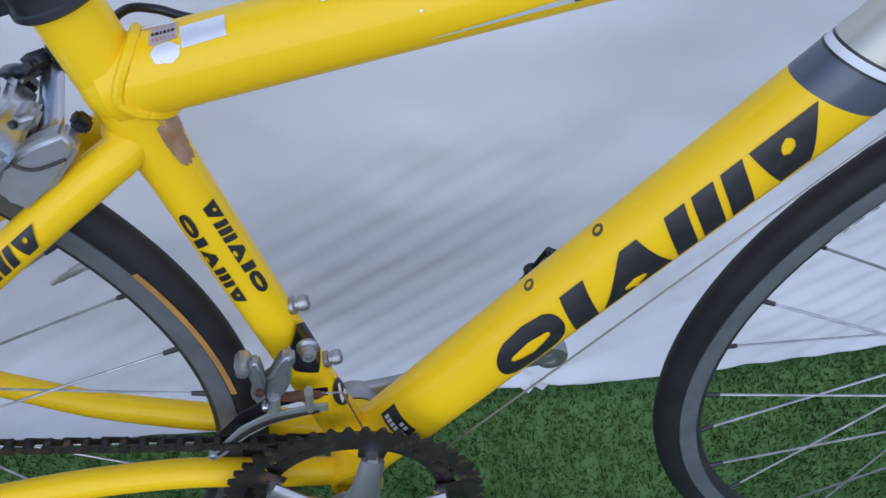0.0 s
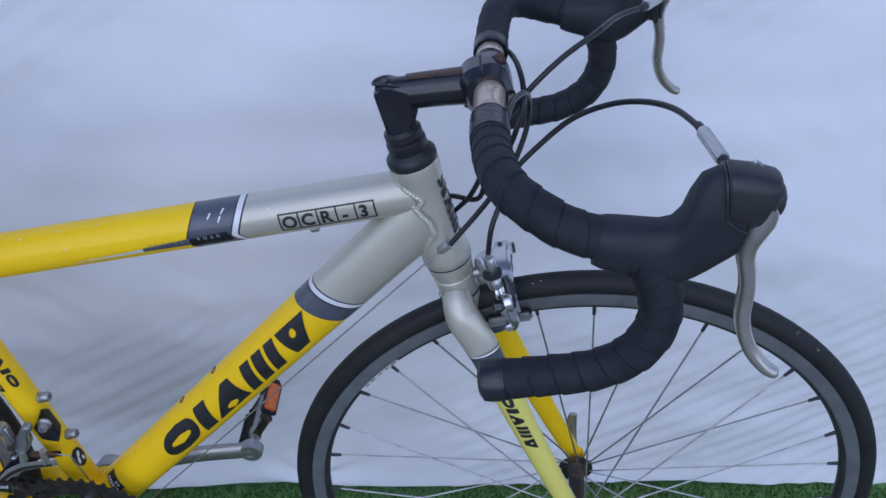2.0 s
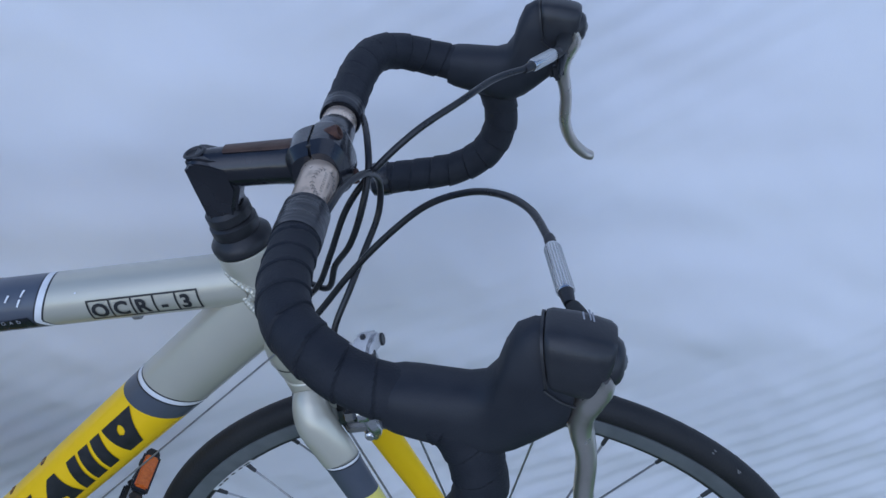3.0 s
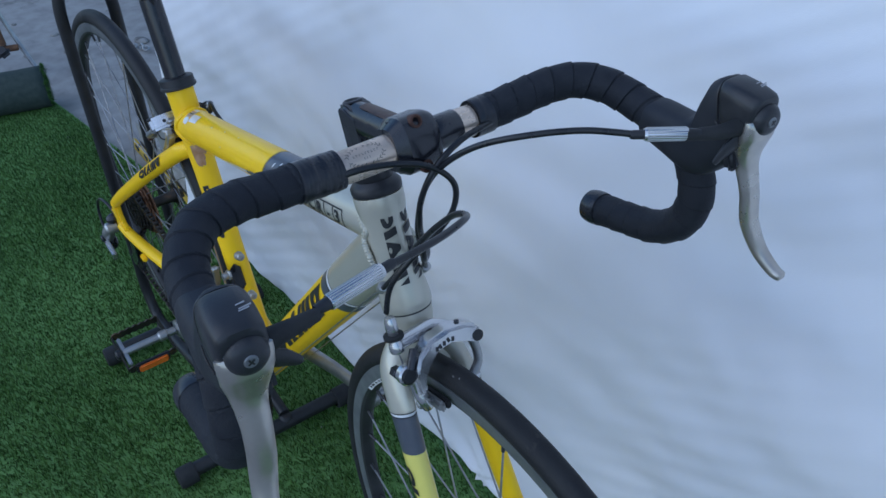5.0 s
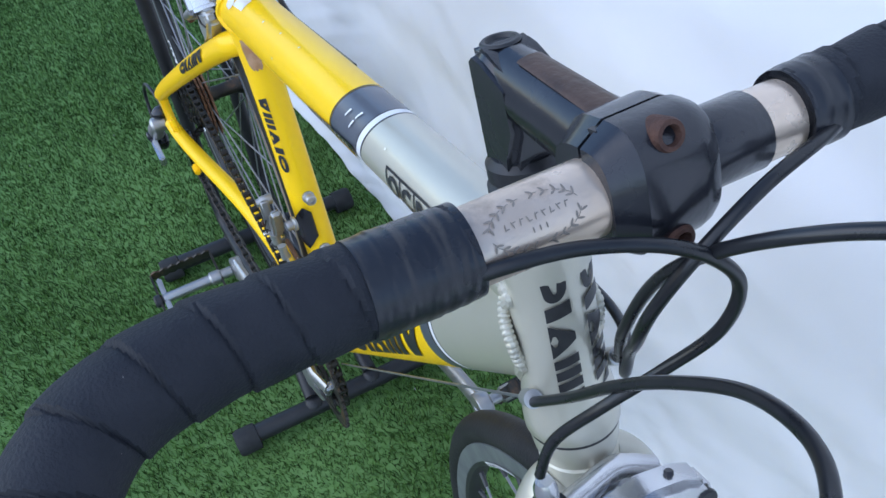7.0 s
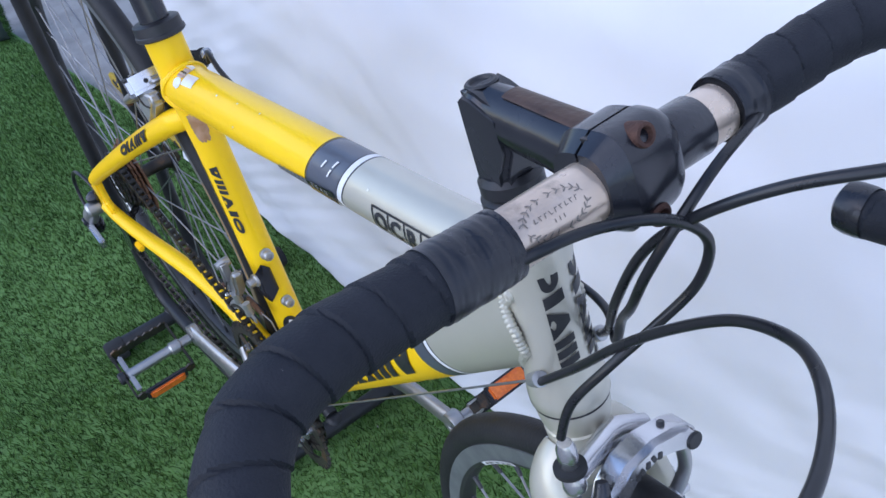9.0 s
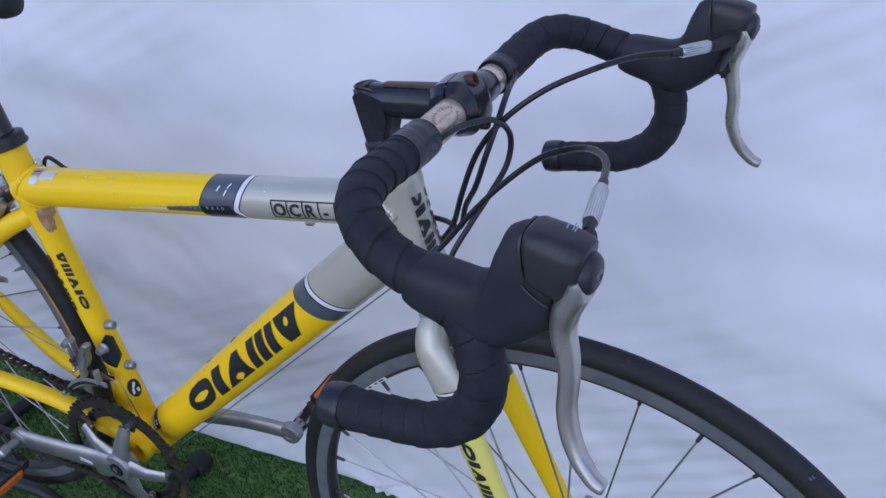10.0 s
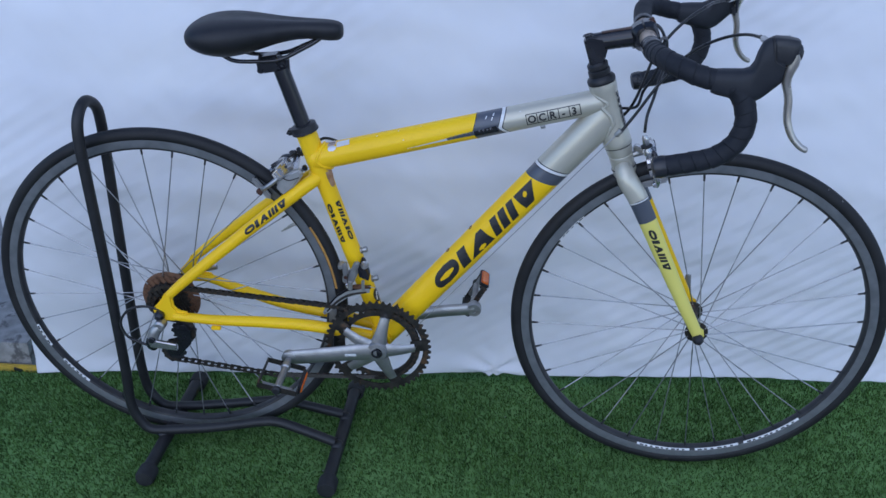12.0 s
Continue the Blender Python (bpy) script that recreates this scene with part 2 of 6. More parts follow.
class Shape:
    """Vertices and faces that grow piece by piece into one mesh."""

    def __init__(self):
        self.v, self.f = [], []

    def add(self, verts, faces):
        o = len(self.v)
        self.v += [tuple(p) for p in verts]
        self.f += [tuple(i + o for i in q) for q in faces]
        return self

    def tube(self, points, radius, n=14, closed=False, cap=True, side=(0, 1, 0), squash=1.0, bulge=None):
        """A swept tube. squash: the half width along side, as a share of the radius."""
        p = [vec(q) for q in points]
        m = len(p)
        rad = lerp_list(radius, m)
        sq = lerp_list(squash, m)
        verts, faces = [], []
        ref = vec(side)
        for i in range(m):
            if closed:
                d = p[(i + 1) % m] - p[i - 1]
            else:
                d = p[min(i + 1, m - 1)] - p[max(i - 1, 0)]
            d.normalize()
            a = ref - d * ref.dot(d)
            if a.length < 1e-5:
                a = Vector((1, 0, 0)) - d * d.x
            a.normalize()
            ref = a
            b = d.cross(a)
            for k in range(n):
                w = 2 * math.pi * k / n
                r = rad[i] * (bulge(i, w) if bulge else 1)
                verts.append(p[i] + a * math.cos(w) * r * sq[i] + b * math.sin(w) * r)
        for i in range(m if closed else m - 1):
            j = (i + 1) % m
            for k in range(n):
                l = (k + 1) % n
                faces.append((i * n + k, i * n + l, j * n + l, j * n + k))
        if cap and not closed:
            faces.append(tuple(range(n))[::-1])
            faces.append(tuple((m - 1) * n + k for k in range(n)))
        return self.add(verts, faces)

    def lathe(self, base, axis, profile, n=24, start=0.0, sweep=2 * math.pi):
        """A turned body: profile rows of (radius, height along the axis)."""
        base, axis = vec(base), vec(axis).normalized()
        a = axis.cross(Vector((0.31, 0.83, 0.47))).normalized()
        b = axis.cross(a)
        full = sweep > 6.28
        cols = n if full else n + 1
        verts, faces = [], []
        for r, h in profile:
            for k in range(cols):
                w = start + sweep * k / n
                verts.append(base + axis * h + (a * math.cos(w) + b * math.sin(w)) * max(r, 1e-5))
        for i in range(len(profile) - 1):
            for k in range(n):
                l = (k + 1) % cols if full else k + 1
                faces.append((i * cols + k, i * cols + l, (i + 1) * cols + l, (i + 1) * cols + k))
        return self.add(verts, faces)

    def rod(self, p, q, r, n=12, bevel=0.15):
        """A straight round bar with softened ends."""
        p, q = vec(p), vec(q)
        L = (q - p).length
        e = min(r * bevel * 2, L * 0.2)
        return self.lathe(p, q - p, [(0, 0), (r - e, 0), (r, e), (r, L - e), (r - e, L), (0, L)], n)

    def plate(self, outline, origin, ex, ey, thick, bevel=0.0, segments=2):
        """A flat plate: its outline in (ex, ey) metres, its thickness along ex x ey, its edges bevelled."""
        origin, ex, ey = vec(origin), vec(ex).normalized(), vec(ey).normalized()
        ez = ex.cross(ey).normalized()
        bm = bmesh.new()
        vs = [bm.verts.new(origin + ex * x + ey * y - ez * thick / 2) for x, y in outline]
        face = bm.faces.new(vs)
        got = bmesh.ops.extrude_face_region(bm, geom=[face])
        bmesh.ops.translate(bm, vec=ez * thick, verts=[g for g in got["geom"] if isinstance(g, bmesh.types.BMVert)])
        bmesh.ops.recalc_face_normals(bm, faces=bm.faces)
        if bevel:
            edges = [e for e in bm.edges if len(e.link_faces) == 2 and e.calc_face_angle(0) > 0.6]
            bmesh.ops.bevel(bm, geom=edges, offset=bevel, segments=segments, affect="EDGES", clamp_overlap=True)
        return self.take(bm)

    def block(self, centre, size, bevel=0.001, turn=None, segments=2):
        bm = bmesh.new()
        bmesh.ops.create_cube(bm, size=1)
        bmesh.ops.scale(bm, vec=size, verts=bm.verts)
        if bevel:
            bmesh.ops.bevel(bm, geom=bm.edges[:], offset=bevel, segments=segments, affect="EDGES", clamp_overlap=True)
        m = Matrix.Translation(centre) @ (turn.to_4x4() if turn else Matrix.Identity(4))
        bmesh.ops.transform(bm, matrix=m, verts=bm.verts)
        return self.take(bm)

    def blob(self, centre, size, n=12, turn=None):
        """An ellipsoid."""
        bm = bmesh.new()
        bmesh.ops.create_uvsphere(bm, u_segments=n, v_segments=max(6, n // 2), radius=1)
        bmesh.ops.scale(bm, vec=size, verts=bm.verts)
        bmesh.ops.transform(bm, matrix=Matrix.Translation(centre) @ (turn.to_4x4() if turn else Matrix.Identity(4)), verts=bm.verts)
        return self.take(bm)

    def take(self, bm):
        bm.verts.index_update()
        self.add([v.co.copy() for v in bm.verts], [[v.index for v in f.verts] for f in bm.faces])
        bm.free()
        return self

    def moved(self, m):
        self.v = [tuple(m @ Vector(p)) for p in self.v]
        return self

    def mesh(self, name, mat, smooth=40):
        me = bpy.data.meshes.new(name)
        me.from_pydata(self.v, [], self.f)
        me.update()
        bm = bmesh.new()
        bm.from_mesh(me)
        bmesh.ops.recalc_face_normals(bm, faces=bm.faces)
        if smooth:
            lim = radians(smooth)
            for f in bm.faces:
                f.smooth = True
            for e in bm.edges:
                if len(e.link_faces) == 2 and e.calc_face_angle(0) > lim:
                    e.smooth = False
        bm.to_mesh(me)
        bm.free()
        me.materials.append(mat)
        return me


def part(name, shape, mat, parent=None, label="", smooth=40):
    """Links a shape, or a ready mesh, as one mesh object under a thing or a part."""
    me = shape.mesh(name, mat, smooth) if isinstance(shape, Shape) else shape
    ob = new(name, me)
    if parent:
        ob.parent = parent
    if label:
        tagged(ob, label)
    return ob


MARK_WIDTHS = [1.3, 0.45, 1.15, 1.15, 1.0]


def bow(v, lo=0.0, hi=1.0, power=0.7):
    """The half width of a rounded form at the height v."""
    t = (2 * v - lo - hi) / (hi - lo)
    return math.sqrt(max(0.0, 1 - t * t)) ** power


# plain slanted forms, each of strips between a left and a right edge: pierced oval, bar, triangle, three stripes, wedge
MARK_FORMS = (
    ((lambda v: 0.5 - 0.5 * bow(v), lambda v: 0.5 - 0.30 * bow(v, 0.36, 0.62)), (lambda v: 0.5 + 0.30 * bow(v, 0.36, 0.62), lambda v: 0.5 + 0.5 * bow(v))),
    ((lambda v: 0.0, lambda v: 1.0),),
    ((lambda v: 0.46 * v, lambda v: 0.50 - 0.16 * bow(v, 0.06, 0.30)), (lambda v: 0.50 + 0.16 * bow(v, 0.06, 0.30), lambda v: 1 - 0.30 * v)),
    ((lambda v: 0.0, lambda v: 0.27), (lambda v: 0.36, lambda v: 0.64), (lambda v: 0.73, lambda v: 1.0)),
    ((lambda v: 0.30 * (1 - v), lambda v: 0.5 - 0.10 * bow(v, 0.50, 0.78)), (lambda v: 0.5 + 0.10 * bow(v, 0.50, 0.78), lambda v: 0.74 + 0.26 * v)),
)


class Axis:
    """A round tube's line: surface places by length s and arc a, counted up from the side that faces -y."""

    def __init__(self, p, q, r, r2=None, tall=1.0):
        self.tall = tall
        self.p, self.q, self.r = vec(p), vec(q), r
        self.r2 = r2 if r2 is not None else r
        self.d = (self.q - self.p).normalized()
        self.L = (self.q - self.p).length
        self.side = Vector((0, -1, 0)) - self.d * self.d.dot(Vector((0, -1, 0)))
        self.side.normalize()
        self.up = self.d.cross(self.side)
        if (self.up.x < 0) if abs(self.d.z) > 0.9 else (self.up.z < 0):
            self.up = -self.up

    def radius(self, s):
        return self.r + (self.r2 - self.r) * s / self.L

    def swell(self, s):
        """How much taller than wide the tube is at s: it grows towards the far end."""
        return 1 + (self.tall - 1) * s / self.L

    def at(self, s, w, lift=0.0):
        r = self.radius(s)
        return self.p + self.d * s + self.side * math.cos(w) * (r + lift) + self.up * math.sin(w) * (r * self.swell(s) + lift)

    def skin(self, shape, s0, s1, n=32, rings=2, lift=0.0, a0=-math.pi, a1=math.pi):
        """A sleeve from s0 to s1, which may be functions of the angle."""
        f0 = s0 if callable(s0) else (lambda w: s0)
        f1 = s1 if callable(s1) else (lambda w: s1)
        verts, faces = [], []
        for i in range(rings + 1):
            for k in range(n + 1):
                w = a0 + (a1 - a0) * k / n
                s = f0(w) + (f1(w) - f0(w)) * i / rings
                verts.append(self.at(s, w, lift))
        c = n + 1
        for i in range(rings):
            for k in range(n):
                faces.append((i * c + k, i * c + k + 1, (i + 1) * c + k + 1, (i + 1) * c + k))
        return shape.add(verts, faces)

    def patch(self, shape, quad, lift=0.0005, nu=6, nv=6):
        """A flat four-cornered mark (s, a in metres) laid round the tube."""
        (s0, a0), (s1, a1), (s2, a2), (s3, a3) = quad
        verts, faces = [], []
        for i in range(nu + 1):
            u = i / nu
            for j in range(nv + 1):
                v = j / nv
                s = (s0 * (1 - u) + s1 * u) * (1 - v) + (s3 * (1 - u) + s2 * u) * v
                a = (a0 * (1 - u) + a1 * u) * (1 - v) + (a3 * (1 - u) + a2 * u) * v
                verts.append(self.at(s, a / self.radius(s) / self.swell(s), lift))
        c = nv + 1
        for i in range(nu):
            for j in range(nv):
                faces.append((i * c + j, i * c + j + 1, (i + 1) * c + j + 1, (i + 1) * c + j))
        return shape.add(verts, faces)

    def blotch(self, shape, s, a, rs, ra, seed, lift=0.0006, teeth=0.35):
        """A torn patch with an uneven edge, laid round the tube."""
        n = 40
        verts = [self.at(s, a / self.radius(s), lift)]
        for ring in (0.5, 1.0):
            for k in range(n):
                w = 2 * math.pi * k / n
                r = ring * (1 + (ring > 0.9) * teeth * noise.noise((math.cos(w) * 2.2, math.sin(w) * 2.2, seed)) + (ring > 0.9) * 0.4 * teeth * noise.noise((math.cos(w) * 7, math.sin(w) * 7, seed)))
                ss = s + rs * r * math.cos(w)
                verts.append(self.at(ss, (a + ra * r * math.sin(w)) / self.radius(ss), lift))
        faces = [(0, 1 + k, 1 + (k + 1) % n) for k in range(n)]
        faces += [(1 + k, 1 + n + k, 1 + n + (k + 1) % n, 1 + (k + 1) % n) for k in range(n)]
        return shape.add(verts, faces)

    def bars(self, shape, s0, s1, a0, height, widths, gap=0.10, slant=0.25, lift=0.0005, plain=False, only=None):
        """A row of plain slanted shapes (oval, bar, triangle, band, wedge) in place of a maker's mark."""
        total = sum(widths) + gap * (len(widths) - 1)
        s = s0
        k = (s1 - s0) / total
        sl = slant * height * (1 if s1 > s0 else -1)
        nv, nu = 16, 3
        for i, w in enumerate(widths):
            strips = MARK_FORMS[1] if plain or len(widths) != 5 else MARK_FORMS[i]
            for left, right in strips if only is None or only == i else ():
                verts, faces = [], []
                for j in range(nv + 1):
                    v = j / nv
                    for h in range(nu + 1):
                        u = left(v) + (right(v) - left(v)) * h / nu
                        ss = s + u * w * k + sl * v
                        verts.append(self.at(ss, (a0 + height * v) / self.radius(min(max(ss, 0), self.L)) / self.swell(ss), lift))
                c = nu + 1
                for j in range(nv):
                    for h in range(nu):
                        faces.append((j * c + h, j * c + h + 1, (j + 1) * c + h + 1, (j + 1) * c + h))
                shape.add(verts, faces)
            s += w * k + gap * k
        return shape

    def text(self, shape, words, s0, a0, size, flip=1, lift=0.0006, spacing=1.0, bold=0.0):
        """Words in the built-in font, laid round the tube."""
        cu = bpy.data.curves.new("words", "FONT")
        cu.body, cu.size, cu.space_character, cu.offset = words, size, spacing, bold
        cu.resolution_u = 3
        ob = bpy.data.objects.new("words", cu)
        me = bpy.data.meshes.new_from_object(ob)
        bm = bmesh.new()
        bm.from_mesh(me)
        bmesh.ops.subdivide_edges(bm, edges=[e for e in bm.edges if e.calc_length() > size * 0.25], cuts=2)
        bmesh.ops.triangulate(bm, faces=bm.faces)
        for v in bm.verts:
            s, a = s0 + flip * v.co.x, a0 + flip * v.co.y
            v.co = self.at(s, a / self.radius(min(max(s, 0), self.L)), lift)
        shape.take(bm)
        bpy.data.objects.remove(ob)
        bpy.data.meshes.remove(me)
        bpy.data.curves.remove(cu)
        return shape


def meet(a, b, w, from_end=True):
    """How far along tube a, at the angle w, its skin runs before it enters tube b."""
    best, best_s = 9.0, 0.0
    for i in range(400):
        s = a.L * (0.55 + 0.45 * i / 399) if from_end else a.L * (0.45 - 0.45 * i / 399)
        rel = a.at(s, w) - b.p
        h = rel.dot(b.d)
        gap = (rel - b.d * h).length - b.radius(min(max(h, 0), b.L))
        if gap <= 0:
            return s
        if gap < best:
            best, best_s = gap, s
    return best_s


def weld(shape, a, b, n=72, bead=0.0026, from_end=True, ripple=0.30):
    """A row of weld beads where tube a meets tube b."""
    pts = []
    for k in range(n):
        w = 2 * math.pi * k / n
        pts.append(a.at(meet(a, b, w, from_end), w))
    lap = sum((pts[i] - pts[i - 1]).length for i in range(n))
    count = max(12, int(lap / 0.0030))
    fine = spline(pts, 6, True)
    m = len(fine)
    shape.tube(fine, bead, 8, True, bulge=lambda i, w: 1.0 - ripple / 2 + ripple * abs(math.sin(math.pi * i * count / m)))
    return shape


# ---- ground, turf and backdrop ----
def sheet_y(x):
    """The line on which the hanging sheet stands."""
    return 0.2340 + 0.0627 * x


def ground():
    s = Shape()
    n = 60
    xs = [-60, -20, -8] + [-4 + 8 * i / n for i in range(n + 1)] + [8, 20, 60]
    verts, faces = [], []
    for y in xs:
        for x in xs:
            near = max(abs(x), abs(y)) < 4.01
            z = -0.022 + (0.006 * noise.noise((x * 1.7, y * 1.7, 0.3)) if near else 0)
            verts.append((x, y, z))
    m = len(xs)
    for i in range(m - 1):
        for j in range(m - 1):
            faces.append((i * m + j, i * m + j + 1, (i + 1) * m + j + 1, (i + 1) * m + j))
    s.add(verts, faces)
    tagged(part("ground", s, CONCRETE), "weathered grey concrete ground with stains and grit", "ground", kind="structure")
    # loose grit beyond the roll
    rng = random.Random(4)
    g = Shape()
    for _ in range(70):
        x, y = rng.uniform(-3.3, -1.85), rng.uniform(-0.9, 0.5)
        r = rng.uniform(0.004, 0.012) * (2.2 if rng.random() < 0.12 else 1)
        z = -0.022 + 0.006 * noise.noise((x * 1.7, y * 1.7, 0.3))
        g.blob((x, y, z + r * 0.2), (r * rng.uniform(0.8, 1.6), r, r * 0.5), 7, Euler((0, 0, rng.uniform(0, 3))).to_matrix())
    tagged(part("grit", g, STONE, smooth=0), "loose grey grit and pebbles on the concrete", "gravel", kind="stuff")


MAT_X0, MAT_X1 = -1.66, 1.75


def mat_back(x):
    """The back edge of the turf mat: under the sheet, then slanting to the roll."""
    return sheet_y(x) + 0.14 if x > -0.78 else 0.185 + 0.145 * (x + 0.9)


def mat_edge(x):
    """The near edge of the turf mat."""
    return -0.535 + 0.012 * math.sin(x * 3.1) + 0.03 * (x + 0.34)


def turf():
    s = Shape()
    n = 120
    verts, faces = [], []
    for i in range(n + 1):
        x = MAT_X0 + (MAT_X1 - MAT_X0) * i / n
        y0, y1 = mat_edge(x), mat_back(x)
        for k, (y, z) in enumerate(((y0, -0.018), (y0, -0.004), (y1, -0.004), (y1, -0.018))):
            verts.append((x, y, z))
    for i in range(n):
        for k in range(4):
            l = (k + 1) % 4
            faces.append((i * 4 + k, i * 4 + l, (i + 1) * 4 + l, (i + 1) * 4 + k))
    faces += [(0, 1, 2, 3), tuple(n * 4 + k for k in (3, 2, 1, 0))]
    s.add(verts, faces)
    mat = tagged(part("turf_mat", s, TURF_BASE, smooth=0), "green artificial turf mat laid on the concrete", "turf mat", kind="structure")
    # the pile: short bent blades in tufts
    rng = np.random.default_rng(11)
    count = 250000
    x = rng.uniform(MAT_X0 + 0.02, 1.32, count)
    y = rng.uniform(-0.56, 0.30, count)
    edge = -0.535 + 0.012 * np.sin(x * 3.1) + 0.03 * (x + 0.34)
    keep = (y > edge + 0.003) & (y < np.where(x > -0.78, 0.2340 + 0.0627 * x + 0.06, 0.181 + 0.145 * (x + 0.9)))
    x, y = x[keep], y[keep]
    k = len(x)
    # tufts stand on a stitched grid
    x = x + 0.15 * (np.round(x / 0.011) * 0.011 - x)
    y = y + 0.15 * (np.round(y / 0.009) * 0.009 - y)
    lean = rng.uniform(0, 2 * np.pi, k)
    patch = np.sin(x * 9.0 + 2.0 * np.sin(y * 7.0)) + np.sin(y * 13.0 + 1.7 * np.sin(x * 5.0))
    tall = rng.uniform(0.0055, 0.0110, k) * (1 + 0.10 * patch)
    tip = rng.uniform(0.3, 1.5, k) * tall
    wide = rng.uniform(0.00045, 0.0009, k)
    face = rng.uniform(0, np.pi, k)
    bx, by = np.cos(face) * wide, np.sin(face) * wide
    cx, cy = np.cos(lean) * tip * 0.8 - 0.25 * tall, np.sin(lean) * tip * 0.8 - 0.25 * tall
    z0 = np.full(k, -0.005)
    co = np.empty((k, 5, 3), np.float32)
    co[:, 0] = np.stack([x - bx, y - by, z0], 1)
    co[:, 1] = np.stack([x + bx, y + by, z0], 1)
    co[:, 2] = np.stack([x + bx + cx * 0.35, y + by + cy * 0.35, z0 + tall * 0.66], 1)
    co[:, 3] = np.stack([x - bx + cx * 0.35, y - by + cy * 0.35, z0 + tall * 0.66], 1)
    co[:, 4] = np.stack([x + cx, y + cy, z0 + tall], 1)
    me = bpy.data.meshes.new("turf_pile")
    me.vertices.add(k * 5)
    me.vertices.foreach_set("co", co.ravel())
    base = np.arange(k, dtype=np.int32)[:, None] * 5
    loops = np.concatenate([base + np.array([[0, 1, 2, 3]], np.int32), base + np.array([[3, 2, 4]], np.int32)], 1).ravel()
    me.loops.add(len(loops))
    me.loops.foreach_set("vertex_index", loops)
    me.polygons.add(k * 2)
    starts = np.stack([np.arange(k) * 7, np.arange(k) * 7 + 4], 1).ravel().astype(np.int32)
    totals = np.tile(np.array([4, 3], np.int32), k)
    me.polygons.foreach_set("loop_start", starts)
    me.polygons.foreach_set("loop_total", totals)
    me.update()
    me.validate()
    me.materials.append(BLADE)
    ob = new("turf_pile", me)
    tagged(ob, "short dense green plastic turf blades", "artificial grass", kind="stuff")
    # lint and specks caught in the pile
    lint = Shape()
    r2 = random.Random(3)
    for _ in range(22):
        px, py = r2.uniform(-1.4, 0.9), r2.uniform(-0.5, 0.15)
        lint.blob((px, py, 0.006), (r2.uniform(0.001, 0.003), r2.uniform(0.0007, 0.0014), 0.0007), 6, Euler((r2.uniform(-1, 1), 0, r2.uniform(0, 3))).to_matrix())
    tagged(part("lint", lint, STONE), "pale specks of lint caught in the turf", "lint", kind="stuff")


def backdrop():
    """A sheet that hangs in soft folds and just reaches the turf."""
    s = Shape()
    x0, x1, top = -0.838, 2.6, 2.5
    nx, nz = 380, 300
    verts, faces = [], []
    for j in range(nz + 1):
        h = (j / nz) ** 1.25
        for i in range(nx + 1):
            x = x0 + (x1 - x0) * i / nx
            z = 0.003 + 0.011 * math.exp(-((x - 0.38) / 0.42) ** 2) + top * h
            soft = 0.010 * noise.noise((x * 1.6 + z * 1.1, z * 0.7, 1.0)) + 0.006 * noise.noise((x * 4.0 + z * 3.0, z * 2.0, 5.0))
            crease = 0.0055 * noise.noise((x * 9.0 - z * 6.0, z * 7.0, 8.0)) + 0.0052 * noise.noise((x * 3.5 + z * 2.0, z * 16.0, 6.0)) + 0.0024 * noise.noise((x * 22.0 + z * 14.0, z * 18.0, 3.0))
            drape = 0.014 * math.sin((x * 1.35 - z * 0.95) * 6.3 + 2.0 * noise.noise((x, z, 0))) * math.exp(-z * 2.0) * 0.5
            crease += 0.0015 * math.sin((z * 0.866 - x * 0.5) / 0.030 * 6.283 + 2.5 * noise.noise((x * 2.0, z * 2.0, 9.0))) * max(0.0, noise.noise((x * 2.3, z * 2.6, 11.0)) + 0.32)
            # the tied pucker near the hem
            dx, dz = x - 0.215, z - 0.025
            rr = math.hypot(dx, dz * 1.6)
            ang = math.atan2(dz, dx)
            pucker = 0.011 * math.exp(-(rr / 0.060) ** 2) * (0.4 + 0.6 * math.cos(ang * 6 + 0.6) * min(1.0, rr / 0.02)) + 0.003 * math.exp(-(rr / 0.12) ** 2) * math.cos(ang * 8 + 0.2) * min(1.0, rr / 0.03)
            kick = -0.012 * math.exp(-(z / 0.03) ** 2) * (0.6 + 0.4 * noise.noise((x * 5, 0, 2)))
            y = sheet_y(x) + soft + crease + drape - pucker + kick + 0.02 * z + 0.30 * max(0.0, z - 0.45) ** 2 / (max(0.0, z - 0.45) + 0.2)
            ez = z + 0.0015 * noise.noise((x * 6.0, 1.0, 4.0)) * (1 - h) ** 8
            verts.append((x + 0.006 * noise.noise((z * 2.0, 0.0, 7.0)) * (i == 0), y, ez))
    m = nx + 1
    for j in range(nz):
        for i in range(nx):
            faces.append((j * m + i, j * m + i + 1, (j + 1) * m + i + 1, (j + 1) * m + i))
    s.add(verts, faces)
    ob = part("backdrop_sheet", s, CLOTH, smooth=180)
    mod = ob.modifiers.new("cloth", "SOLIDIFY")
    mod.thickness, mod.offset = 0.0012, 1
    tagged(ob, "white cloth sheet hung behind the bicycle, softly creased", "backdrop", kind="structure")


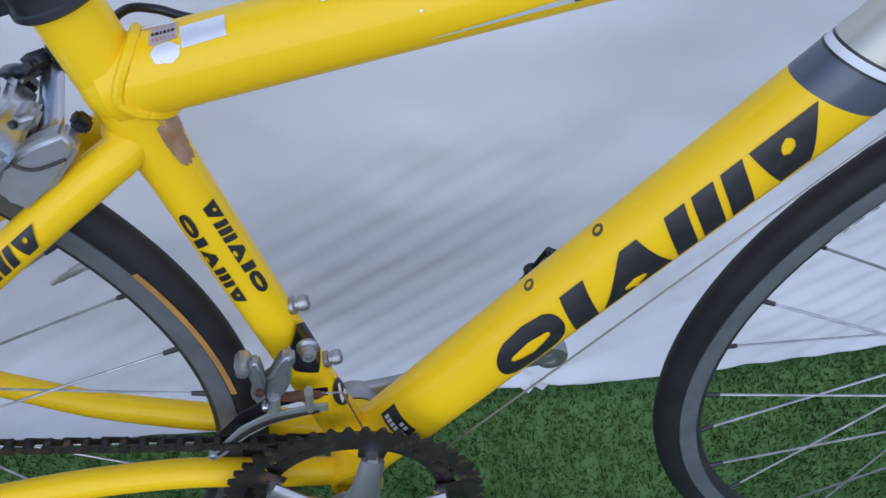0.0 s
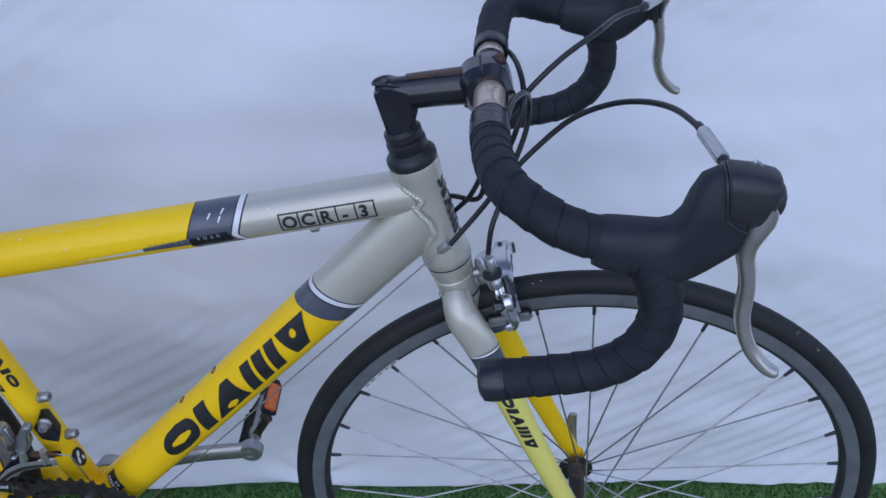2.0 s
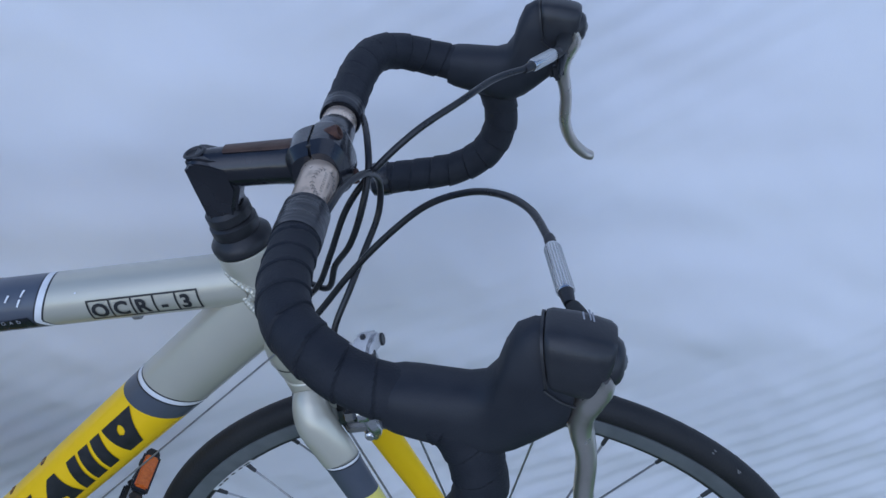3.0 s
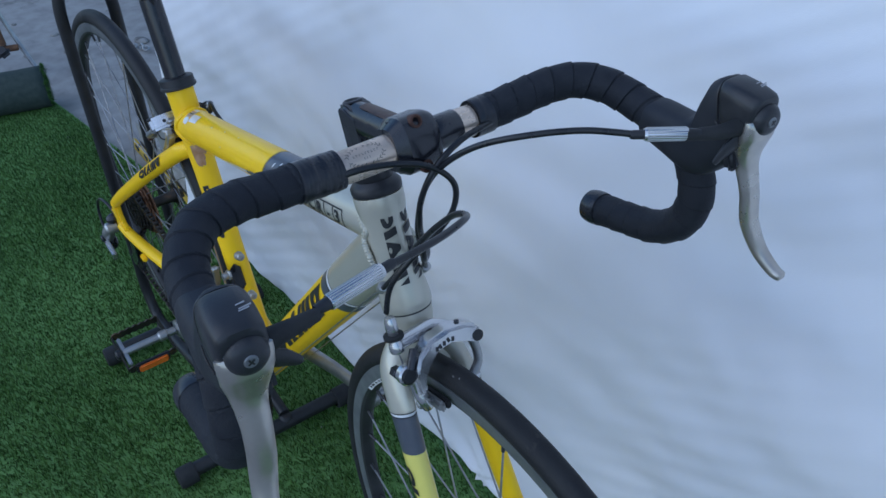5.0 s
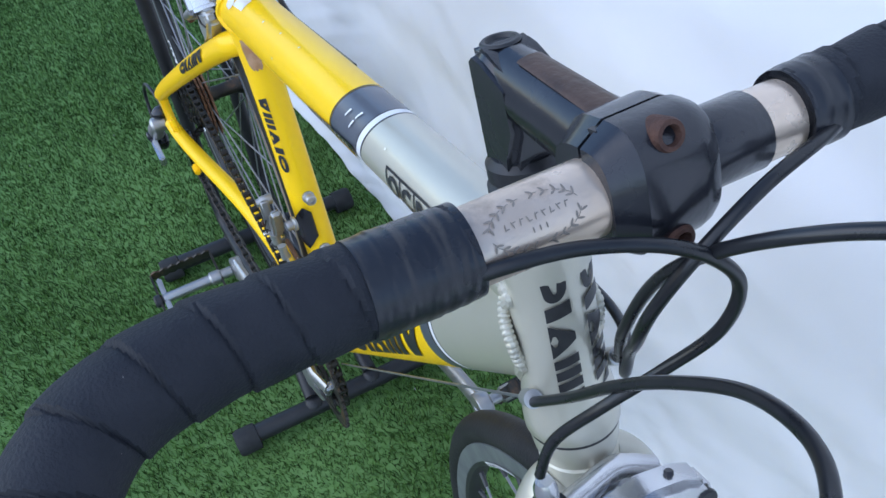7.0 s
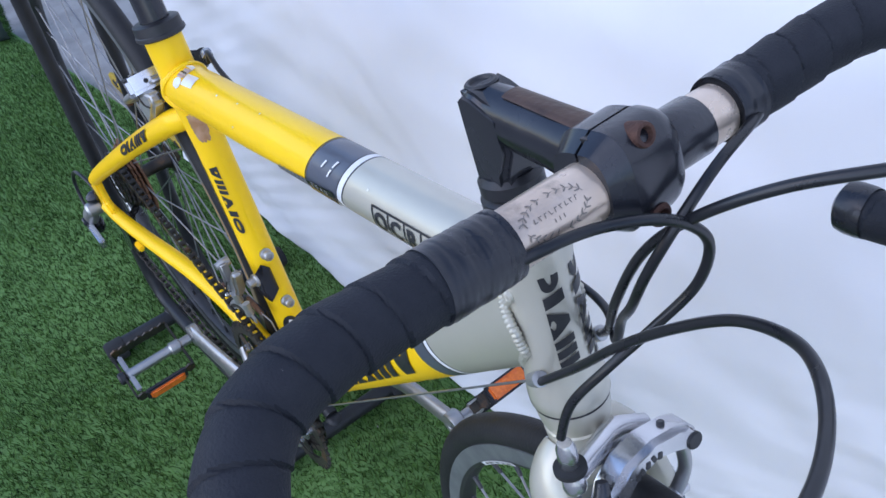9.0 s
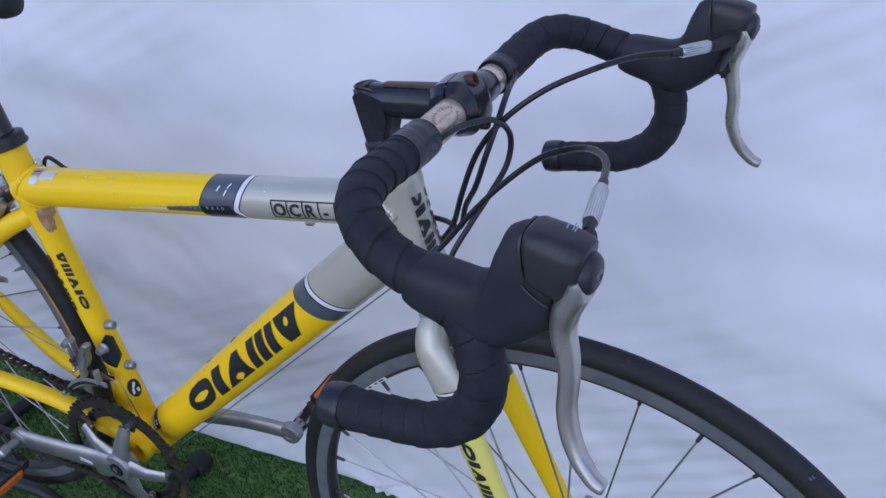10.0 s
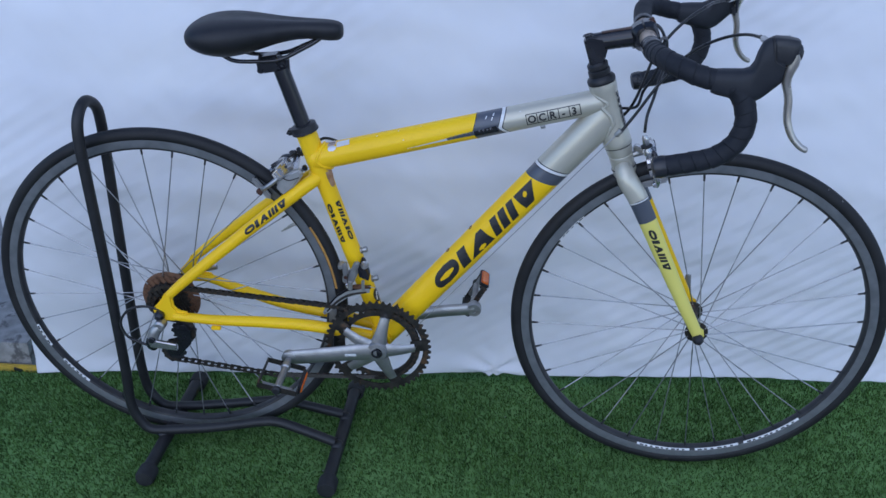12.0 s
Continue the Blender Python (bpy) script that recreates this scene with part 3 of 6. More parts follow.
def turf_roll():
    """The rolled-up end of the mat."""
    s = Shape()
    a, b = Vector((-1.625, 0.075, 0)), Vector((-1.93, -1.10, 0))
    d = (b - a).normalized()
    side = Vector((-d.y, d.x, 0))
    r0, turns, n = 0.066, 2.6, 110
    rows = 60
    verts, faces = [], []
    for j in range(rows + 1):
        c = a + (b - a) * j / rows
        for i in range(n + 1):
            w = -math.pi / 2 + i / n * turns * 2 * math.pi
            r = r0 - 0.017 * i / n * turns + 0.0012 * noise.noise((j * 0.5, w * 2, 0)) + 0.0005 * math.sin(w * 46)
            verts.append(c + side * math.cos(w) * r + Vector((0, 0, r0 * 0.98 - 0.014 + math.sin(w) * r)))
    m = n + 1
    for j in range(rows):
        for i in range(n):
            faces.append((j * m + i, j * m + i + 1, (j + 1) * m + i + 1, (j + 1) * m + i))
    s.add(verts, faces)
    roll = part("turf_roll", s, ROLL_BACK, smooth=60)
    mod = roll.modifiers.new("backing", "SOLIDIFY")
    mod.thickness = 0.004
    tagged(roll, "rolled-up end of green artificial turf, grey backing outside", "turf roll")
    rng = random.Random(9)
    pile = Shape()
    verts, faces = [], []
    for _ in range(1400):
        w, f = rng.uniform(0, 6.28), rng.random()
        r = r0 * 0.95 * math.sqrt(rng.uniform(0.05, 1))
        p = a - d * rng.uniform(-0.004, 0.004) + side * math.cos(w) * r + Vector((0, 0, r0 * 0.98 - 0.014 + math.sin(w) * r))
        t = p - d * rng.uniform(0.002, 0.006) + Vector((rng.uniform(-0.006, 0.006), rng.uniform(-0.006, 0.006), rng.uniform(-0.007, 0.004)))
        e = Vector((rng.uniform(-1, 1), rng.uniform(-1, 1), rng.uniform(-1, 1))).normalized() * 0.0011
        o = len(verts)
        verts += [p - e, p + e, t]
        faces.append((o, o + 1, o + 2))
    pile.add(verts, faces)
    part("frayed_pile", pile, BLADE, roll, "green turf blades showing at the cut end", smooth=0)


def kerb_block():
    bm = bmesh.new()
    bmesh.ops.create_cube(bm, size=1)
    bmesh.ops.subdivide_edges(bm, edges=bm.edges[:], cuts=11, use_grid_fill=True)
    for v in bm.verts:
        p = v.co.copy()
        v.co = Vector((p.x * 0.36 - 1.045, p.y * 0.20 + 0.295, (p.z + 0.5) * 0.085 - 0.02))
        lump = 0.012 * noise.noise(v.co * 16) + 0.006 * noise.noise(v.co * 45)
        out = Vector((p.x, p.y, max(p.z, 0))).normalized()
        v.co += out * lump
    s = Shape().take(bm)
    k = part("kerb_block", s, STONE, smooth=50)
    tagged(k, "broken concrete kerb block with worn yellow and black paint", "kerb")
    p = Shape().block((-1.04, 0.183, -0.005), (0.40, 0.012, 0.032), 0.003)
    part("painted_strip", p, KERB_YELLOW, k, "worn yellow painted strip")
    for i in range(6):
        q = Shape().block((-1.20 + 0.062 * i, 0.1765, 0.002), (0.020, 0.004, 0.009), 0.001, Euler((0, 0.3, 0)).to_matrix())
        part("black_mark", q, INK, k)


ground()
turf()
backdrop()
turf_roll()
kerb_block()

# ---- the bicycle: its main points ----
BB = Vector((0.0, 0, 0.279))
REAR = Vector((-0.4000, 0, 0.3450))
FRONT = Vector((0.5795, 0, 0.336))
SEAT = Axis(BB + Vector((0.003, 0, 0)), (-0.1215, 0, 0.690), 0.0163)
HEAD = Axis((0.418, 0, 0.652), (0.3735, 0, 0.784), 0.0215)
TOP = Axis((-0.106, 0, 0.6350), (0.3835, 0, 0.7545), 0.0222, 0.0204)
DOWN = Axis((0.0, 0, 0.275), (0.390, 0, 0.734), 0.0252, 0.0235, 1.25)
STEER = Matrix.Translation(HEAD.p) @ Matrix.Rotation(radians(-1.8), 4, HEAD.d) @ Matrix.Translation(-HEAD.p)

bicycle = tagged(new("bicycle"), "yellow and silver road bicycle with drop handlebars, in a rear stand", "bicycle")


def fold(w):
    """The angle, mirrored from the far side to the near one."""
    return w if abs(w) <= math.pi / 2 else math.copysign(math.pi, w) - w


def chevron(top, notch, bottom, wn=-0.35):
    def s(w):
        g = fold(w)
        h = math.sin(g)
        hn = math.sin(wn)
        return notch + (top - notch) * (h - hn) / (1 - hn) if h > hn else notch + (bottom - notch) * (hn - h) / (1 + hn)
    return s


def skewed(mid, tilt):
    return lambda w: mid + tilt * math.sin(w)


def frame_set():
    yellow, silver = YELLOW, SILVER
    # top tube with its painted bands
    left, right = chevron(0.293, 0.2815, 0.288, -0.1), chevron(0.3340, 0.3220, 0.3354, -0.22)
    base = part("top_tube", TOP.skin(Shape(), 0.0, left, 48, 6), yellow, bicycle, "yellow painted top tube with silver front")
    part("slate_band", TOP.skin(Shape(), left, right, 48, 2), SLATE, base, "slate grey painted band")
    off = lambda f, d: (lambda w: f(w) + d)
    part("black_stripe", TOP.skin(Shape(), right, off(right, 0.0014), 48, 1), INK, base)
    part("white_stripe", TOP.skin(Shape(), off(right, 0.0014), off(right, 0.0072), 48, 1), WHITE, base)
    part("black_stripe", TOP.skin(Shape(), off(right, 0.0072), off(right, 0.0090), 48, 1), INK, base)
    part("silver_front", TOP.skin(Shape(), off(right, 0.0090), lambda w: meet(TOP, HEAD, w), 48, 3), silver, base, "silver painted front half")
    edge = Shape()
    TOP.skin(edge, off(left, -0.0014), left, 48, 1, 0.0003)
    part("black_stripe", edge, INK, base)
    spear = Shape()
    TOP.patch(spear, [(0.165, -0.0090), (0.30, -0.0080), (0.30, -0.0002), (0.165, -0.0085)], nu=10, nv=2)
    part("silver_spear", spear, FOIL, base, "silver tapering spear decal")
    dark = Shape()
    TOP.patch(dark, [(0.236, -0.0080), (0.30, -0.0085), (0.30, 0.0003), (0.236, -0.0035)], 0.0007, nu=6, nv=2)
    part("dark_wedge", dark, SLATE, base)
    dark = TOP.patch(Shape(), [(0.283, -0.0105), (0.3240, -0.0105), (0.3205, 0.0010), (0.283, -0.0012)], 0.0009, nu=6, nv=3)
    part("dark_strip", dark, BLACK_METAL, base, "near-black strip under the lettering")
    part("small_lettering", TOP.text(Shape(), "COMPACT ROAD", 0.243, -0.0034, 0.0046, spacing=2.35, lift=0.0014), GREY_INK, base, "small white spaced lettering")
    # model lettering in five boxes
    s0, s1, a1, a0 = 0.371, 0.461, 0.0092, -0.0098
    boxes = Shape()
    t = 0.0015
    TOP.patch(boxes, [(s0, a0), (s1, a0), (s1, a0 + t), (s0, a0 + t)], nu=8, nv=1)
    TOP.patch(boxes, [(s0, a1 - t), (s1, a1 - t), (s1, a1), (s0, a1)], nu=8, nv=1)
    for i in range(6):
        s = s0 + (s1 - s0 - t) * i / 5
        TOP.patch(boxes, [(s, a0), (s + t, a0), (s + t, a1), (s, a1)], nu=1)
    part("lettering_frame", boxes, INK, base, "five thin black boxes round the letters")
    word = Shape()
    for i, ch in enumerate("OCR-3"):
        TOP.text(word, ch, s0 + (s1 - s0) * (i + 0.5) / 5 - (0.0044 if ch == "-" else 0.0064), a0 + 0.0036, 0.0172, lift=0.0007, bold=0.0006)
    part("model_lettering", word, INK, base, "black model lettering")
    foil = TOP.patch(Shape(), [(0.047, 0.018), (0.070, 0.019), (0.070, 0.031), (0.047, 0.030)])
    part("foil_sticker", foil, FOIL, base, "silver foil sticker")
    foil = TOP.patch(Shape(), [(0.031, 0.023), (0.0455, 0.024), (0.0455, 0.035), (0.031, 0.034)])
    part("torn_sticker", TOP.blotch(Shape(), 0.0385, 0.0180, 0.0076, 0.0052, 2.0, 0.0006, 0.16), FOIL, base, "torn remains of a white sticker")
    part("price_sticker", foil, WORN, base, "worn silver and yellow sticker")
    for i in range(3):
        ink = Shape()
        TOP.bars(ink, 0.0325, 0.0445, 0.0245 + 0.0036 * i, 0.0019, [1, 1.4, 0.8, 1.2, 0.9, 1.3], 0.35, 0, 0.0009)
        part("label_print", ink, PRINT_RED if i != 1 else INK, base)
    worn = TOP.patch(Shape(), [(0.026, 0.036), (0.044, 0.035), (0.040, 0.040), (0.030, 0.041)], 0.0005)
    part("chipped_paint", worn, FOIL, base, "bare chipped patch on the top")
    spots = [(0.118, 1.15, 0.0014), (0.156, 1.25, 0.0012), (0.163, 0.35, 0.0010), (0.195, 1.30, 0.0011), (0.363, 0.75, 0.0010)]
    for s, w, r in spots:
        quad = [(s, w * 0.0205), (s + r * 1.6, w * 0.0205 - r * 0.3), (s + r * 1.9, w * 0.0205 + r), (s + r * 0.4, w * 0.0205 + r * 1.2)]
        part("paint_chip", TOP.patch(Shape(), quad, 0.0006, 2, 2), WHITE, base)
    for s, w in ((0.305, 0.72), (0.318, 0.86), (0.3145, 0.52)):
        quad = [(s, w * 0.0205), (s + 0.0012, w * 0.0205 - 0.0006), (s + 0.0046, w * 0.0205 + 0.0050), (s + 0.0026, w * 0.0205 + 0.0052)]
        part("paint_chip", TOP.patch(Shape(), quad, 0.0008, 2, 2), WHITE, base)
    guide = Shape().rod((0.279, -0.002, 0.7055), (0.287, -0.002, 0.7075), 0.0042, 10)
    part("cable_guide", guide, ALLOY_DULL, base)

    # down tube
    b0, b1 = skewed(0.4435, -0.0105), skewed(0.4665, -0.0105)
    base = part("down_tube", DOWN.skin(Shape(), 0.0, b0, 48, 6), yellow, bicycle, "thick yellow down tube with silver front")
    part("slate_band", DOWN.skin(Shape(), b0, b1, 48, 1), SLATE, base, "slate grey painted band")
    part("white_stripe", DOWN.skin(Shape(), b1, off(b1, 0.0058), 48, 1), WHITE, base)
    part("black_stripe", DOWN.skin(Shape(), off(b1, 0.0058), off(b1, 0.0076), 48, 1), INK, base)
    part("silver_front", DOWN.skin(Shape(), off(b1, 0.0076), lambda w: meet(DOWN, HEAD, w), 48, 3), silver, base, "silver painted front half")
    part("black_stripe", DOWN.skin(Shape(), off(b1, -0.001), off(b1, 0.0006), 48, 1, 0.0004), INK, base)
    big = [1.35, 0.45, 1.25, 1.25, 1.0]
    for i in range(5):
        part("maker_mark", DOWN.bars(Shape(), 0.1600, 0.4225, -0.0128, 0.0318, big, 0.10, 0.42, 0.0008, only=i), INK, base, "large black slanted maker's mark")
    lab = DOWN.patch(Shape(), [(0.062, 0.004), (0.078, 0.004), (0.078, 0.031), (0.062, 0.031)])
    part("origin_label", lab, INK, base, "small black printed label")
    rows = Shape()
    for k in range(6):
        DOWN.patch(rows, [(0.0645, 0.0068 + 0.0036 * k), (0.0690, 0.0068 + 0.0036 * k), (0.0690, 0.0094 + 0.0036 * k), (0.0645, 0.0094 + 0.0036 * k)], 0.0009, 1, 1)
    for k in range(2):
        DOWN.patch(rows, [(0.0715, 0.0095 + 0.0040 * k), (0.0755, 0.0095 + 0.0040 * k), (0.0755, 0.0122 + 0.0040 * k), (0.0715, 0.0122 + 0.0040 * k)], 0.0009, 1, 1)
    part("label_print", rows, WHITE, base)
    for s in (0.2875, 0.2250):
        w = math.pi / 2 * 0.98
        q, n = DOWN.at(s, w), (DOWN.at(s, w) - DOWN.at(s, w + math.pi)).normalized()
        part("bottle_boss", Shape().lathe(q - n * 0.002, n, [(0.0, 0.0010), (0.0024, 0.0010), (0.0026, 0.0026), (0.0040, 0.0026), (0.0046, 0.0018), (0.0046, 0)], 18), RUST, base, "rusty threaded bottle boss")

    # seat tube
    base = part("seat_tube", Shape().lathe(SEAT.p, SEAT.d, [(0.0160, 0), (0.0160, 0.308), (0.0165, 0.325), (0.0176, 0.350), (0.0180, 0.372), (0.0180, SEAT.L), (0.0140, SEAT.L)], 44), yellow, bicycle, "yellow seat tube")
    col = MARK_WIDTHS
    for i in range(5):
        part("maker_mark", SEAT.bars(Shape(), 0.288, 0.208, -0.0085, 0.0085, col, 0.11, -0.35, only=i), INK, base, "small black maker's mark")
    for i in range(5):
        part("maker_mark", SEAT.bars(Shape(), 0.212, 0.292, 0.0085, 0.0085, col, 0.11, -0.35, only=i), INK, base, "small black maker's mark")
    neck = Axis(SEAT.p + SEAT.d * 0.318, SEAT.p + SEAT.d * 0.354, 0.0162, 0.0178)
    scrape = neck.blotch(Shape(), 0.016, 0.0185, 0.019, 0.0075, 3.0)
    neck.blotch(scrape, 0.024, 0.0275, 0.010, 0.0060, 8.0, 0.0007, 0.6)
    part("worn_patch", scrape, SCRAPED, base, "worn brown scrape in the paint")
    part("paint_chip", Axis(SEAT.p, SEAT.q, 0.0180).blotch(Shape(), 0.392, -0.0225, 0.0050, 0.0022, 5.0), INK, base)
    oval = Shape()
    verts, faces = [SEAT.at(0.085, 0.020 / 0.0165, 0.0006)], []
    for k in range(24):
        w = 2 * math.pi * k / 24
        verts.append(SEAT.at(0.085 + 0.0135 * math.sin(w), (0.020 + 0.0085 * math.cos(w)) / 0.0165, 0.0006))
    for k in range(24):
        faces.append((0, 1 + k, 1 + (k + 1) % 24))
    oval.add(verts, faces)
    part("oval_badge", oval, INK, base, "black oval badge")
    inner = Shape()
    for q in ([(0.077, 0.015), (0.085, 0.016), (0.087, 0.019), (0.078, 0.018)], [(0.087, 0.017), (0.094, 0.020), (0.092, 0.023), (0.086, 0.020)],
              [(0.077, 0.022), (0.083, 0.021), (0.084, 0.024), (0.078, 0.025)]):
        SEAT.patch(inner, q, 0.001, 2, 2)
    part("badge_print", inner, WHITE, base)
    for s in (0.1795, 0.1175):
        q = SEAT.at(s, math.pi / 2)
        n = SEAT.up
        bolt = Shape().lathe(q - n * 0.001, n, [(0.0062, 0), (0.0064, 0.003), (0.0044, 0.0042), (0.0042, 0.006), (0.0056, 0.0066), (0.0056, 0.0108), (0.0046, 0.0125), (0.003, 0.0128), (0.0026, 0.0105), (0, 0.0105)], 18)
        part("bottle_bolt", bolt, ALLOY_DULL, base, "small alloy bottle cage bolt")

    # head tube and headset
    h = HEAD
    prof = [(0.0150, 0.0272), (0.0224, 0.0272), (0.0236, 0.0292), (0.0237, 0.0360), (0.0226, 0.0465), (0.0206, 0.0590), (0.0199, 0.0680), (0.0198, h.L - 0.036), (0.0206, h.L - 0.022), (0.0222, h.L - 0.012), (0.0226, h.L - 0.002), (0.0222, h.L)]
    base = part("head_tube", Shape().lathe(h.p, h.d, prof, 48), silver, bicycle, "silver head tube")
    top = [(0.0224, h.L + 0.001), (0.0228, h.L + 0.003), (0.0228, h.L + 0.007), (0.0205, h.L + 0.010), (0.0170, h.L + 0.013), (0.0178, h.L + 0.0145), (0.0178, h.L + 0.022), (0.0150, h.L + 0.024), (0.0168, h.L + 0.0255),
           (0.0168, h.L + 0.032), (0.0140, h.L + 0.035), (0.0, h.L + 0.035)]
    part("upper_headset", Shape().lathe(h.p, h.d, top, 36), PLASTIC, base, "black headset cup and locknut")
    low = [(0.0, -0.0134), (0.0190, -0.0134), (0.0196, -0.0060), (0.0200, 0.0040), (0.0203, 0.0080), (0.0194, 0.0092), (0.0198, 0.0105), (0.0212, 0.0150), (0.0220, 0.0215), (0.0222, 0.0262), (0.0, 0.0262)]
    part("lower_headset", Shape().lathe(h.p, h.d, low, 36), SILVER, base)
    seam = Shape().lathe(h.p, h.d, [(0.0216, 0.0258), (0.0226, 0.0260), (0.0226, 0.0276), (0.0216, 0.0278)], 36)
    part("headset_seam", seam, INK, base)
    part("crown_seam", Shape().lathe(h.p, h.d, [(0.0205, -0.0150), (0.0212, -0.0138), (0.0205, -0.0126)], 36), INK, base)
    mk = Axis(h.p, h.q, 0.0206)
    for i in range(5):
        part("maker_mark", mk.bars(Shape(), 0.130, 0.043, 0.0190, 0.0115, col, 0.11, -0.3, 0.0005, only=i), INK, base, "black maker's mark down the front")
    for i in range(5):
        part("maker_mark", mk.bars(Shape(), 0.130, 0.043, 0.0375, 0.0115, col, 0.11, -0.3, 0.0005, only=i), INK, base, "black maker's mark down the front")
    for sy in (-1, 1):
        c = Vector((0.4042, 0.0225 * sy, 0.7052))
        dirv = Vector((0.62, 0.10 * sy, 0.78))
        part("cable_stop", Shape().lathe(c - dirv.normalized() * 0.006, dirv, [(0, 0), (0.0030, 0), (0.0042, 0.002), (0.0046, 0.010), (0.0046, 0.014), (0.0028, 0.0145), (0, 0.0145)], 16), SATIN, base, "small alloy cable stop")
    welds = Shape()
    weld(welds, TOP, Axis(h.p, h.q, 0.0204), bead=0.0027, ripple=0.24)
    part("weld_bead", welds, silver, base, "rippled weld bead")
    welds = Shape()
    weld(welds, DOWN, Axis(h.p, h.q, 0.0204), bead=0.0029, ripple=0.24)
    part("weld_bead", welds, silver, base, "rippled weld bead")
    welds = Shape()
    weld(welds, TOP, Axis(SEAT.p, SEAT.q, 0.0232), bead=0.0030, from_end=False, ripple=0.05)
    part("weld_bead", welds, yellow, base, "smooth painted weld bead")

    # bottom bracket shell, stays, dropouts
    shell = Shape().lathe(BB + Vector((0, -0.035, 0)), (0, 1, 0), [(0.016, 0), (0.0205, 0.001), (0.0205, 0.069), (0.016, 0.070)], 32)
    part("bottom_bracket_shell", shell, yellow, bicycle, "yellow bottom bracket shell")
    for sy in (-1, 1):
        stay = spline([(-0.100, 0.007 * sy, 0.6035), (-0.110, 0.0145 * sy, 0.5975), (-0.125, 0.0205 * sy, 0.588), (-0.186, 0.0355 * sy, 0.542), (-0.245, 0.0475 * sy, 0.496), (-0.340, 0.0655 * sy, 0.4195), (-0.378, 0.0725 * sy, 0.386)], 8)
        ob = part("seat_stay", Shape().tube(stay, [0.0105, 0.0122, 0.0124, 0.0118, 0.0110, 0.0098, 0.0082], 18), yellow, bicycle, "yellow seat stay")
        if sy < 0:
            ax = Axis((-0.240, -0.0465, 0.500), (-0.152, -0.0278, 0.568), 0.0118, 0.0124)
            for i in range(5):
                part("maker_mark", ax.bars(Shape(), 0.012, 0.107, -0.004, 0.0115, col, 0.10, 0.4, 0.0007, only=i), INK, ob, "small black maker's mark")
        stay = spline([(-0.004, 0.020 * sy, 0.279), (-0.060, 0.0235 * sy, 0.290), (-0.130, 0.0265 * sy, 0.3025), (-0.200, 0.0355 * sy, 0.3115), (-0.250, 0.0465 * sy, 0.3190), (-0.300, 0.0590 * sy, 0.3270), (-0.344, 0.0690 * sy, 0.3360), (-0.376, 0.0735 * sy, 0.3415)], 8)
        ob = part("chain_stay", Shape().tube(stay, [0.0112, 0.0114, 0.0114, 0.0110, 0.0104, 0.0096, 0.0088, 0.0080], 18), yellow, bicycle, "yellow chain stay")
        if sy < 0:
            part("cable_boss", Shape().block((-0.300, -0.070, 0.317), (0.018, 0.008, 0.008), 0.002), yellow, ob)
        drop = Shape().plate([(-0.014, 0.010), (-0.006, 0.018), (0.006, 0.032), (0.014, 0.046), (0.026, 0.044), (0.027, 0.018), (0.034, 0.008), (0.052, 0.005), (0.052, -0.010), (0.024, -0.014), (0.004, -0.014), (-0.010, -0.004)], REAR + Vector((0, 0.0715 * sy, 0)), (1, 0, 0), (0, 0, 1), 0.010, 0.0030)
        part("dropout", drop, yellow, bicycle, "yellow rear dropout")
    part("tube_joint", Shape().blob(TOP.p + Vector((0.003, 0, 0.001)), (0.0200, 0.0212, 0.0225), 28), yellow, bicycle, "smooth painted tube joint", 80)
    part("stay_fillet", Shape().blob((-0.104, 0, 0.602), (0.016, 0.021, 0.0130), 20, Matrix.Rotation(radians(35), 3, "Y")), yellow, bicycle, "smooth painted stay joint")
    bridge = Shape().rod((-0.141, -0.026, 0.582), (-0.141, 0.026, 0.582), 0.0070)
    part("brake_bridge", bridge, yellow, bicycle)
    cable = Shape().tube([(0.400, -0.0225, 0.700), (0.05, -0.0275, 0.290)], 0.0008, 6)
    part("bare_cable", cable, STEEL, bicycle, "thin bare gear cable under the down tube")
    cable = Shape().tube([(0.400, 0.0225, 0.700), (0.05, 0.0275, 0.290)], 0.0008, 6)
    part("bare_cable", cable, STEEL, bicycle, "thin bare gear cable under the down tube")


